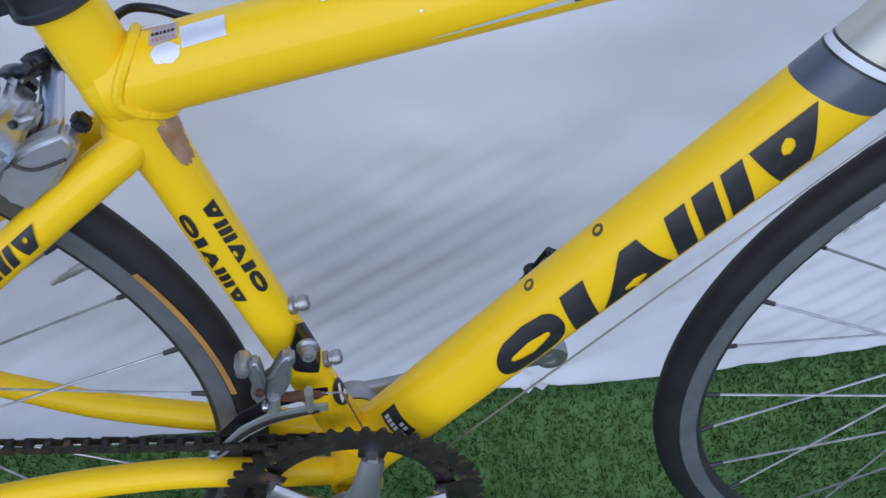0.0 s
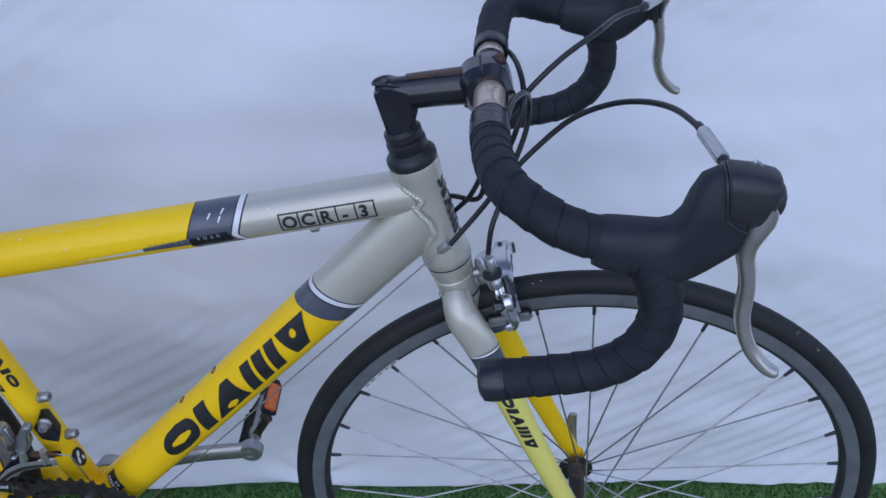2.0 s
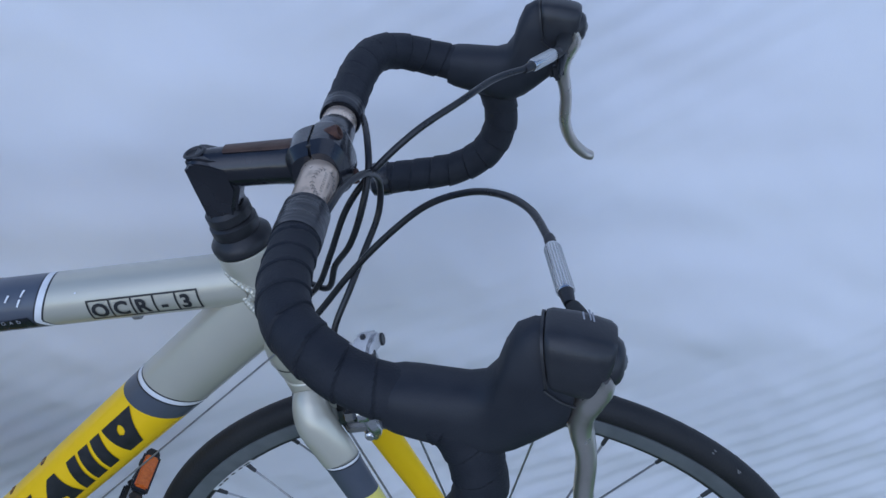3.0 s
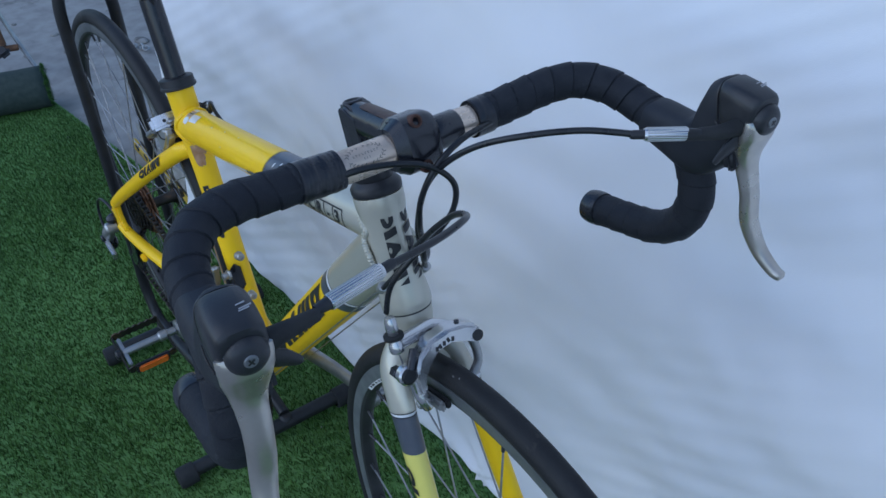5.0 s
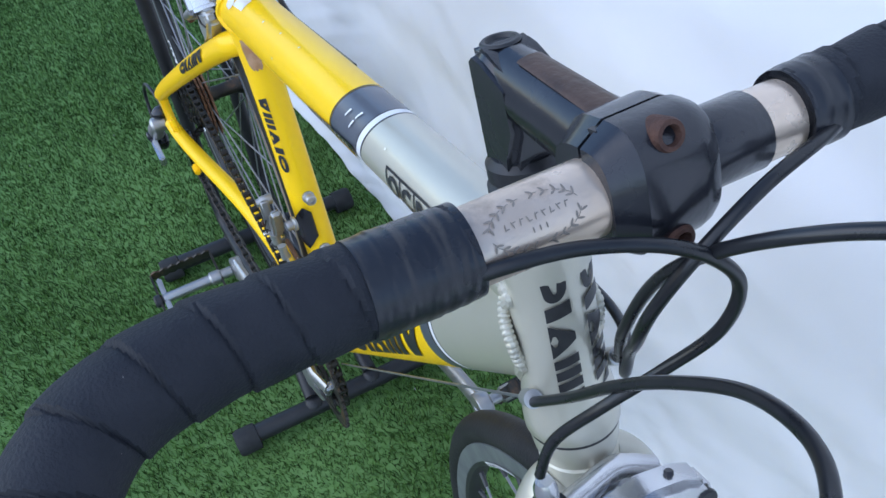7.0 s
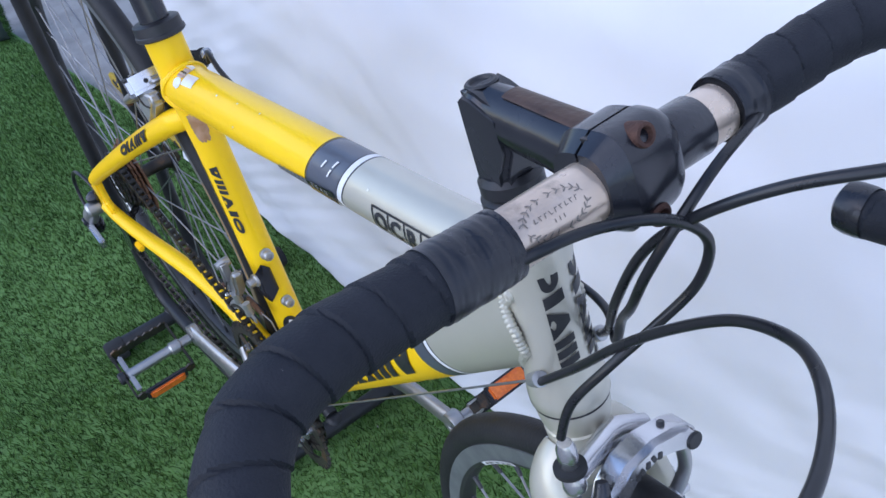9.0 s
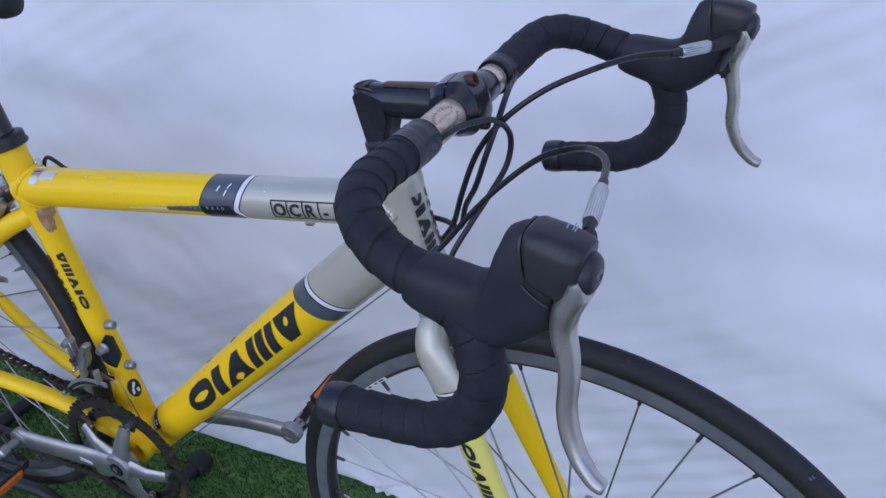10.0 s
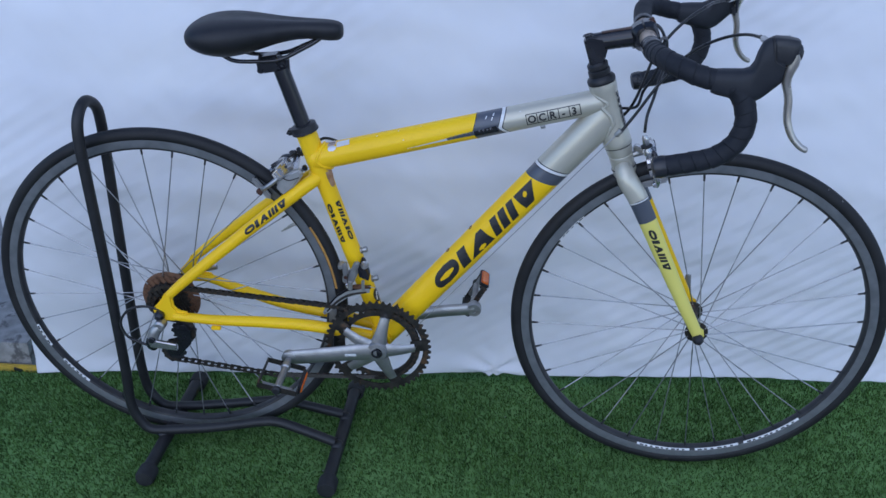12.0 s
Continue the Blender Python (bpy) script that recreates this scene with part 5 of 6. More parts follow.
    for p, q in zip(loop, loop[1:]):
        L = (q - p).length
        s = carry
        while s < L:
            places.append(p + (q - p) * (s / L))
            s += pitch
        carry = s - L
    rollers = Shape()
    for p in places:
        rollers.lathe(p - Vector((0, 0.0034, 0)), (0, 1, 0), [(0, 0), (0.0036, 0), (0.0036, 0.0068), (0, 0.0068)], 8)
    chain = part("chain", rollers, GREASE, bicycle, "greasy black roller chain")
    plates = []
    for half in (0.0029, 0.0040):
        s = Shape()
        for sy in (-1, 1):
            out = []
            for k in range(16):
                a = 2 * math.pi * k / 16
                cx = 0.00635 if math.cos(a) > 0 else -0.00635
                waist = 0.0030 if abs(math.cos(a)) < 0.2 else 0.0042
                out.append((cx + math.cos(a) * 0.0042, math.sin(a) * waist))
            s.plate(out, (0, sy * half, 0), (1, 0, 0), (0, 0, 1), 0.0010)
        plates.append(s.mesh("link", GREASE, 30))
    for i, (p, q) in enumerate(zip(places, places[1:] + places[:1])):
        d = q - p
        if d.length > 0.02:
            continue
        ob = part("link", plates[i % 2], GREASE, chain)
        ob.matrix_basis = Matrix.Translation((p + q) / 2) @ Vector((1, 0, 0)).rotation_difference(d).to_matrix().to_4x4()

    # front derailleur
    bracket = SEAT.skin(Shape(), lambda w: 0.122 + 0.020 * abs(w - 0.75), lambda w: 0.171 - 0.018 * abs(w - 1.05), 20, 3, 0.0026, 0.05, 1.45)
    fdp = part("front_derailleur", bracket, BLACK_METAL, bicycle, "front derailleur on a black bracket")
    flat = ((1, 0, 0), (0, 0, 1))
    knuckle = [(-0.0597, 0.4510), (-0.0536, 0.4526), (-0.0519, 0.4393), (-0.0515, 0.4272), (-0.0542, 0.4130), (-0.0586, 0.4078), (-0.0619, 0.4106), (-0.0629, 0.4177), (-0.0606, 0.4281), (-0.0614, 0.4381)]
    part("derailleur_body", Shape().plate(knuckle, (0, -0.040, 0), *flat, 0.010, 0.0034, 3), ALLOY_DULL, fdp, "worn alloy derailleur body")
    link = [(-0.0565, 0.4260), (-0.0485, 0.4335), (-0.0423, 0.4464), (-0.0370, 0.4532), (-0.0318, 0.4518), (-0.0312, 0.4453), (-0.0353, 0.4369), (-0.0354, 0.4256), (-0.0397, 0.4159), (-0.0450, 0.4072), (-0.0570, 0.4090)]
    part("outer_link", Shape().plate(link, (0, -0.036, 0), *flat, 0.012, 0.0036, 3), ALLOY_DULL, fdp, "polished curved link")
    part("link_gap", Shape().tube([(-0.0512, -0.0440, 0.430), (-0.0525, -0.0470, 0.420), (-0.0530, -0.0455, 0.410)], 0.0008, 6), GREASE, fdp)
    part("spring_barrel", Shape().lathe((-0.0647, -0.030, 0.4437), (0, -1, 0), [(0, 0), (0.0052, 0), (0.0056, 0.002), (0.0056, 0.010), (0.0046, 0.012), (0.0040, 0.016), (0, 0.0165)], 18), ALLOY_DULL, fdp, "small round barrel")
    part("limit_screw", Shape().lathe((-0.0557, -0.0462, 0.4239), (0, -1, 0), [(0.0032, 0), (0.0032, 0.0016), (0.0016, 0.0020), (0.0012, 0.0008), (0, 0.0008)], 14), BOLT_RUST, fdp)
    part("limit_screw", Shape().rod((-0.0542, -0.043, 0.4097), (-0.0542, -0.050, 0.4097), 0.0024), ALLOY, fdp)
    part("clamp_bolt", Shape().lathe((-0.0245, -0.021, 0.4375), (0.12, -1, 0.10), [(0.0074, 0), (0.0076, 0.002), (0.0062, 0.0030), (0.0052, 0.0034), (0.0052, 0.0090), (0.0042, 0.0106), (0.0026, 0.0106), (0.0024, 0.008), (0, 0.008)], 20), ALLOY_DULL, fdp, "silver clamp bolt")
    part("link_post", Shape().tube(spline([(-0.0256, -0.040, 0.4140), (-0.0258, -0.040, 0.4040), (-0.0262, -0.039, 0.3950)], 4), [0.0030, 0.0028, 0.0034], 12, squash=1.5), SATIN, fdp, "alloy cage link")
    part("link_post", Shape().tube(spline([(-0.0485, -0.040, 0.4120), (-0.0492, -0.040, 0.4050), (-0.0500, -0.039, 0.3960)], 4), [0.0046, 0.0040, 0.0044], 12, squash=1.2), SATIN, fdp, "alloy cage link")
    part("pull_arm", Shape().plate([(-0.0479, 0.3990), (-0.0300, 0.4010), (-0.0200, 0.3985), (-0.0146, 0.3968), (-0.0200, 0.3925), (-0.0300, 0.3900), (-0.0470, 0.3920)], (0, -0.030, 0), *flat, 0.004, 0.001), RUST, fdp, "rusty pull arm")
    part("inner_wire", Shape().tube([(-0.018, -0.030, 0.3972), (-0.004, -0.027, 0.3925), (0.010, -0.022, 0.330)], 0.0008, 6), STEEL, fdp)
    for y, tone in ((-0.039, SATIN), (-0.026, BLACK_METAL)):
        cg = [(-0.014, 0.398), (-0.030, 0.396), (-0.056, 0.390), (-0.076, 0.376), (-0.094, 0.354), (-0.104, 0.342), (-0.101, 0.337), (-0.092, 0.343), (-0.073, 0.364), (-0.054, 0.378), (-0.030, 0.386), (-0.014, 0.390)]
        part("cage_plate", Shape().plate(cg, (0, y, 0), *flat, 0.0018, 0.0005), tone, fdp, "curved worn chain guide plate")
        if tone is SATIN:
            part("worn_face", Shape().tube(spline([(-0.020, y - 0.0012, 0.3905), (-0.050, y - 0.0012, 0.3840), (-0.074, y - 0.0012, 0.3690), (-0.096, y - 0.0012, 0.3450)], 5), [0.0016, 0.0026, 0.0024, 0.0012], 8, squash=0.3), GREASE, fdp, "greasy streak")
    part("cage_spacer", Shape().rod((-0.100, -0.041, 0.343), (-0.100, -0.025, 0.343), 0.0030), ALLOY_DULL, fdp)


def caliper(name, place, cable_side=-1):
    """A dual-pivot road caliper, built in its own axes: x ahead, y across, z up, the centre bolt at the origin."""
    def put(nm, s, mat, parent=None, label=""):
        ob = part(nm, s, mat, parent or bicycle, label)
        if parent is None:
            ob.matrix_basis = place
        return ob
    cs = cable_side
    outline = [(0.036, -0.032), (0.036, -0.012), (0.0275, 0.005), (0.013, 0.0160), (-0.007, 0.0190), (-0.025, 0.0155), (-0.0370, 0.0085), (-0.0390, -0.0030), (-0.0345, -0.0085), (-0.024, -0.0030), (-0.008, 0.0036), (0.006, 0.0018), (0.017, -0.007), (0.0245, -0.019), (0.026, -0.032)]
    if cs < 0:
        outline = [(-u, v) for u, v in outline][::-1]
    body = Shape().plate(outline, (0.016, 0, 0), (0, 1, 0), (0, 0, 1), 0.019, 0.0036, 4)
    b = put(name, body, ALLOY, None, "polished dual-pivot brake caliper")
    arm = spline([(0.010, -cs * 0.0335, -0.004), (0.010, -cs * 0.0365, -0.020), (0.010, -cs * 0.0355, -0.034), (0.010, -cs * 0.026, -0.046)], 6)
    put("brake_arm", Shape().tube(arm, [0.0050, 0.0044, 0.0044, 0.0050], 14, side=(1, 0, 0), squash=0.9), ALLOY_DULL, b, "curved alloy brake arm")
    arm = spline([(0.015, cs * 0.028, -0.018), (0.015, cs * 0.031, -0.030), (0.016, cs * 0.029, -0.040), (0.012, cs * 0.025, -0.050)], 6)
    put("brake_arm", Shape().tube(arm, [0.0068, 0.0060, 0.0064, 0.0060], 14, side=(1, 0, 0), squash=0.9), ALLOY, b, "curved alloy brake arm")
    arm = spline([(-0.002, -cs * 0.022, 0.002), (-0.004, -cs * 0.004, 0.012), (0.002, cs * 0.016, 0.016), (0.010, cs * 0.038, 0.020)], 6)
    put("brake_arm", Shape().tube(arm, [0.0080, 0.0078, 0.0070, 0.0068], 14, side=(1, 0, 0), squash=0.9), ALLOY, b, "alloy cable arm behind the arch")
    put("pivot_end", Shape().rod((0.0235, -cs * 0.0330, 0.0), (0.0268, -cs * 0.0330, 0.0), 0.0056), PLASTIC, b, "black pivot cap")
    put("centre_bolt", Shape().rod((-0.016, 0, 0.004), (0.012, 0, 0.005), 0.0055), ALLOY_DULL, b)
    put("pivot_screw", Shape().rod((0.010, 0.002, 0.012), (0.010, 0.002, 0.0165), 0.0045), ALLOY_DULL, b)
    put("arch_screw", Shape().rod((0.016, -cs * 0.020, 0.0155), (0.0155, -cs * 0.0205, 0.0185), 0.0024), BLACK_METAL, b)
    put("cable_anchor", Shape().lathe((0.014, cs * 0.0395, -0.007), (1, 0, 0), [(0, 0), (0.0085, 0), (0.0098, 0.0015), (0.0098, 0.0075), (0.0080, 0.009), (0.0078, 0.0065), (0.0, 0.0065)], 22), ALLOY, b, "round silver cable anchor")
    put("anchor_cap", Shape().rod((0.019, cs * 0.0395, -0.007), (0.0245, cs * 0.0395, -0.007), 0.0072, 18), PLASTIC, b, "black anchor cap")
    put("anchor_nut", Shape().rod((0.004, cs * 0.0445, -0.006), (0.014, cs * 0.0445, -0.006), 0.0058, 6), BLACK_METAL, b)
    put("release_lever", Shape().tube(spline([(0.022, cs * 0.036, -0.002), (0.021, cs * 0.031, 0.007), (0.019, cs * 0.028, 0.014)], 4), [0.0050, 0.0048, 0.0034], 10), BLACK_METAL, b, "dark release lever")
    barrel = Shape().lathe((0.0115, cs * 0.0395, 0.014), (0.05, 0.0, 1), [(0, 0), (0.0062, 0), (0.0066, 0.002), (0.0062, 0.008), (0.0050, 0.010), (0.0048, 0.020), (0.0056, 0.022), (0.0054, 0.030), (0.0040, 0.034), (0, 0.034)], 20)
    put("barrel_adjuster", barrel, ALLOY, b, "silver barrel adjuster")
    put("rubber_ring", Shape().lathe((0.0118, cs * 0.0395, 0.0265), (0.05, 0, 1), [(0.0048, 0), (0.0090, 0.0012), (0.0090, 0.0042), (0.0048, 0.0056)], 22), RUBBER, b, "black rubber ring")
    put("brake_wire", Shape().tube([(0.0115, cs * 0.0395, 0.016), (0.0135, cs * 0.0375, -0.008), (0.013, cs * 0.036, -0.034)], 0.0008, 6), STEEL, b)
    for sy in (-1, 1):
        put("pad_holder", Shape().block((0.010, sy * 0.0195, -0.046), (0.046, 0.008, 0.011), 0.003), ALLOY_DULL, b, "brake pad holder")
        put("brake_pad", Shape().block((0.010, sy * 0.0140, -0.046), (0.044, 0.006, 0.009), 0.0015), RUBBER, b, "black brake pad")
        put("pad_bolt", Shape().rod((0.010, sy * 0.022, -0.046), (0.010, sy * 0.034, -0.046), 0.0045), ALLOY, b)
    for k, u in enumerate((-0.013, -0.0095, -0.005, -0.0005, 0.004)):
        put("maker_mark", Shape().block((0.0257, -cs * (u + 0.004), 0.0095 - 0.28 * abs(u)), (0.0006, 0.0028, 0.0040), 0, Matrix.Rotation(radians(20 if k % 2 else -15), 3, "X")), INK, b)
    return b


up_axis = HEAD.d
ahead = Vector((up_axis.z, 0, -up_axis.x))
front_place = STEER @ Matrix(((ahead.x, 0, up_axis.x, 0.4490), (0, 1, 0, 0), (ahead.z, 0, up_axis.z, 0.6612), (0, 0, 0, 1)))
caliper("front_brake", front_place, -1)


def rear_brake():
    """The rear caliper stands behind the seat tube over the tyre, its cable side away from the chain."""
    back, out = Vector((-0.60, 0, 0.80)), Vector((0.80, 0, 0.60))
    place = Matrix(((back.x, 0, out.x, -0.158), (0, 1, 0, 0), (back.z, 0, out.z, 0.6020), (0, 0, 0, 1)))
    b = caliper("rear_brake", place, 1)
    flat = ((1, 0, 0), (0, 0, 1))
    yoke = [(-0.0225, -0.0165), (-0.0200, 0.0050), (-0.0110, 0.0370), (0.0010, 0.0385), (0.0060, 0.0200), (0.0080, -0.0020), (0.0020, -0.0170), (-0.0100, -0.0210)]
    part("yoke", Shape().plate(yoke, (0, -0.0240, 0), *flat, 0.015, 0.0036, 3), SATIN, b, "squarish polished yoke")
    part("yoke_gap", Shape().tube(spline([(0.0070, -0.0322, 0.004), (-0.0040, -0.0324, 0.010), (-0.0100, -0.0324, 0.028)], 5), 0.0009, 6), GREASE, b)
    cheek = [(0.0020, -0.0150), (0.0085, 0.0040), (0.0060, 0.0260), (0.0140, 0.0280), (0.0210, 0.0060), (0.0150, -0.0170)]
    part("outer_cheek", Shape().plate(cheek, (0, -0.0100, 0), *flat, 0.018, 0.0040, 3), ALLOY_DULL, b, "worn alloy cheek")
    part("hex_screw", Shape().lathe((0.0040, -0.0200, -0.003), (0.35, -1, -0.1), [(0.0050, 0), (0.0050, 0.0022), (0.0042, 0.0030), (0.0024, 0.0030), (0.0021, 0.0014), (0, 0.0014)], 16), ALLOY, b, "hex socket pivot screw")
    part("spring_tab", Shape().block((-0.0050, -0.0180, 0.0420), (0.010, 0.010, 0.008), 0.002), BLACK_METAL, b, "black spring tab")
    part("mounting_nut", Shape().rod((-0.0360, 0.004, -0.004), (-0.0180, 0.004, -0.002), 0.0075, 16), BLACK_METAL, b, "dark mounting nut")
    part("pad_nut", Shape().rod((0.010, -0.036, -0.046), (0.010, -0.030, -0.046), 0.0058, 14), BOLT_RUST, b, "rust-brown pad nut")
    part("knob", Shape().block((0.0170, 0.0320, 0.0200), (0.012, 0.024, 0.014), 0.004, Matrix.Rotation(radians(25), 3, "Z"), 3), PLASTIC, b, "black quick-release knob")


rear_brake()


# ---- saddle and post ----
def saddle():
    d = SEAT.d
    p1 = Vector((-0.1535, 0, 0.796))
    post = Shape().rod(SEAT.q - d * 0.06, p1, 0.0136, 24)
    sp = part("seat_post", post, BLACK_METAL, bicycle, "black seat post")
    c = SEAT.q - d * 0.0070
    col = Shape().lathe(c, d, [(0.0140, 0.014), (0.0190, 0.0140), (0.0222, 0.0125), (0.0226, 0.0040), (0.0236, 0.0030), (0.0238, 0.0002), (0.0225, -0.0012), (0.0140, -0.002)], 36)
    col.block(c + Vector((-0.025, 0, -0.001)), (0.014, 0.020, 0.009), 0.003, Matrix.Rotation(radians(-16), 3, "Y"))
    part("seat_collar", col, PLASTIC, sp, "black seat collar")
    head = Shape().block((-0.167, 0, 0.803), (0.046, 0.040, 0.028), 0.009, Matrix.Rotation(radians(-10), 3, "Y"))
    head.rod((-0.188, 0, 0.784), (-0.182, 0, 0.816), 0.006)
    head.rod((-0.143, 0, 0.782), (-0.143, 0, 0.812), 0.006)
    part("post_clamp", head, BLACK_METAL, sp, "black saddle clamp")
    # shell and cover, lofted from tail to nose
    rows = [(-0.299, 0.030, 0.8480, 0.8280), (-0.294, 0.050, 0.8570, 0.8200), (-0.277, 0.066, 0.8650, 0.8120), (-0.252, 0.073, 0.8700, 0.8060), (-0.222, 0.070, 0.8715, 0.8060), (-0.192, 0.058, 0.8700, 0.8130), (-0.162, 0.042, 0.8680, 0.8240), (-0.132, 0.030, 0.8665, 0.8320), (-0.102, 0.024, 0.8660, 0.8360), (-0.072, 0.022, 0.8650, 0.8320), (-0.054, 0.019, 0.8630, 0.8320), (-0.045, 0.011, 0.8580, 0.8365)]
    n = 20
    verts, faces = [], []
    for x, w, zt, zb in rows:
        for k in range(n):
            a = 2 * math.pi * k / n
            cy, cz = math.cos(a), math.sin(a)
            if cz >= 0:
                z = zb + 0.55 * (zt - zb) + (zt - zb) * 0.45 * cz ** 0.8
                y = w * math.copysign(abs(cy) ** 0.75, cy)
                z -= 0.004 * math.exp(-(y / 0.008) ** 2) * (1 if -0.27 < x < -0.08 else 0)
            else:
                z = zb + 0.55 * (zt - zb) * (1 + cz * 0.98)
                y = w * math.copysign(abs(cy) ** 0.6, cy) * (1 - 0.10 * abs(cz))
            verts.append((x, y, z))
    for i in range(len(rows) - 1):
        for k in range(n):
            l = (k + 1) % n
            faces.append((i * n + k, i * n + l, (i + 1) * n + l, (i + 1) * n + k))
    faces += [tuple(range(n)), tuple((len(rows) - 1) * n + k for k in range(n))[::-1]]
    ob = part("saddle", Shape().add(verts, faces), SADDLE, bicycle, "slim black padded saddle", smooth=70)
    ob.matrix_basis = Matrix.Translation((0.001, 0, 0.0095))
    mod = ob.modifiers.new("round", "SUBSURF")
    mod.levels = mod.render_levels = 1
    for sy in (-1, 1):
        rail = spline([(-0.240, 0.036 * sy, 0.816), (-0.224, 0.028 * sy, 0.803), (-0.195, 0.022 * sy, 0.800), (-0.150, 0.022 * sy, 0.804), (-0.115, 0.016 * sy, 0.819), (-0.088, 0.009 * sy, 0.833), (-0.072, 0.007 * sy, 0.846)], 6)
        part("saddle_rail", Shape().tube(rail, 0.0035, 10), BLACK_METAL, ob, "black saddle rail")


# ---- stem, handlebar and levers: the bar sits a little off centre in its clamp ----
BAR = Vector((0.4345, 0, 0.8630))
BAR_TURN = Matrix.Translation(BAR + Vector((0.001, -0.011, 0))) @ Matrix.Rotation(radians(-1.6), 4, "Z") @ Matrix.Translation(-BAR)


def steered(name, shape, mat, label="", smooth=40, shifted=True):
    ob = part(name, shape, mat, bicycle, label, smooth)
    ob.matrix_basis = BAR_TURN if shifted else Matrix.Identity(4)
    return ob


def cockpit():
    d = HEAD.d
    foot = HEAD.q + d * 0.030
    elbow = HEAD.q + d * 0.0770
    st = Shape().tube([foot, elbow - d * 0.004], 0.0118, 24)
    ahead_n = Vector((d.z, 0, -d.x))
    corner = [(-0.0108, 0.0005), (-0.0112, -0.016), (-0.0114, -0.050), (0.0122, -0.050), (0.0130, -0.040), (0.0210, -0.026), (0.0210, -0.006), (0.0030, 0.0030), (-0.0050, 0.0048)]
    st.plate(corner, elbow, ahead_n, d, 0.026, 0.005, 3)
    ext = (BAR - Vector((0.362, 0, 0.8465))).normalized()
    a, b = Vector((0.352, 0, 0.8470)), BAR - ext * 0.016
    st.tube([a, a + (b - a) * 0.3, a + (b - a) * 0.7, b], [0.0146, 0.0146, 0.0150, 0.0162], 28, squash=[0.88, 0.90, 0.92, 1.0])
    stem = steered("stem", st, BLACK_METAL, "scuffed black quill stem", shifted=False)
    cap = Shape().lathe(elbow + d * 0.0015 - ahead_n * 0.003, d, [(0.0085, 0.002), (0.0075, 0.0030), (0.0062, 0.0030), (0.0052, 0.0015), (0, 0.0015)], 24)
    part("top_bolt_cap", cap, PLASTIC, stem)
    # a thin flattened brown line laid along the top of the extension
    worn = Shape().tube([a + ext * 0.014 + Vector((0, 0, 0.0140)), b - ext * 0.006 + Vector((0, 0, 0.0147))], [0.0014, 0.0017], 12, side=(0, 1, 0), squash=4.0)
    part("top_line", worn, LINE_BROWN, stem, "brown line along the top")
    # the clamp: a faceted socket, a dark split line and a faceted cap with two bolts
    f = Vector((0.936, 0, 0.351))
    g = Vector((-f.z, 0, f.x))
    mid = BAR + Vector((0, -0.0035, 0))
    def shell(name, way, depth, tall, ends, label, gap=0.0011):
        """Half a clamp: a rounded box section round the bar, chamfered towards its ends."""
        verts, faces = [], []
        n = 22
        for y, k in ends:
            for i in range(n + 1):
                t = math.pi * (i / n - 0.5)
                u = math.copysign(abs(math.cos(t)) ** 0.70, math.cos(t)) * depth
                v = math.copysign(abs(math.sin(t)) ** 0.70, math.sin(t)) * tall
                verts.append(mid + Vector((0, y, 0)) + f * (way * (gap + u * (1 - k * 0.26))) + g * (v * (1 - k * 0.26)))
        m = len(ends)
        for j in range(m - 1):
            for i in range(n):
                faces.append((j * (n + 1) + i, j * (n + 1) + i + 1, (j + 1) * (n + 1) + i + 1, (j + 1) * (n + 1) + i))
            faces.append((j * (n + 1) + n, j * (n + 1), (j + 1) * (n + 1), (j + 1) * (n + 1) + n))
        faces += [tuple(range(n + 1)), tuple((m - 1) * (n + 1) + i for i in range(n + 1))[::-1]]
        return part(name, Shape().add(verts, faces), BLACK_METAL, stem, label, 22)
    shell("bar_clamp", -1, 0.0215, 0.0222, ((-0.0190, 1.0), (-0.0120, 0.28), (-0.0095, 0.0), (0.0120, 0.0), (0.0150, 0.25), (0.0200, 1.0)), "black faceted bar clamp")
    shell("clamp_cap", 1, 0.0185, 0.0226, ((-0.0195, 1.0), (-0.0110, 0.10), (-0.0100, 0.0), (0.0110, 0.0), (0.0150, 0.16), (0.0185, 0.50), (0.0205, 1.0)), "black faceted clamp cap, scratched")
    part("clamp_seam", Shape().plate([(-0.0020, -0.0206), (0.0020, -0.0206), (0.0020, 0.0206), (-0.0020, 0.0206)], mid, f, g, 0.0280), INK, stem)
    for sg in (-1, 1):
        p = mid + f * 0.0120 + g * (0.0170 * sg) + Vector((0, 0.001, 0))
        part("clamp_bolt", Shape().lathe(p, f + g * 0.16 * sg, [(0.0054, -0.006), (0.0054, 0.0052), (0.0048, 0.0066), (0.0034, 0.0068), (0.0030, 0.0060), (0.0028, 0.001), (0, 0.001)], 24), BOLT_RUST, stem, "rust-brown hex bolt")
    part("scratch", Shape().block(mid + f * 0.0190 + g * -0.006 + Vector((0, 0.010, 0)), (0.0006, 0.0012, 0.0008), 0, Matrix(((f.x, 0, g.x), (0, 1, 0), (f.z, 0, g.z)))), WHITE, stem)
    weldr = Shape().tube([BAR - ext * 0.017 + Vector((0, math.cos(w) * 0.0160, math.sin(w) * 0.0165)) for w in [2 * math.pi * k / 60 for k in range(60)]], 0.0026, 8, True, bulge=lambda i, w: 0.8 + 0.40 * abs(math.sin(i * 0.62)))
    part("weld_bead", weldr, BLACK_METAL, stem, "rippled black weld bead")

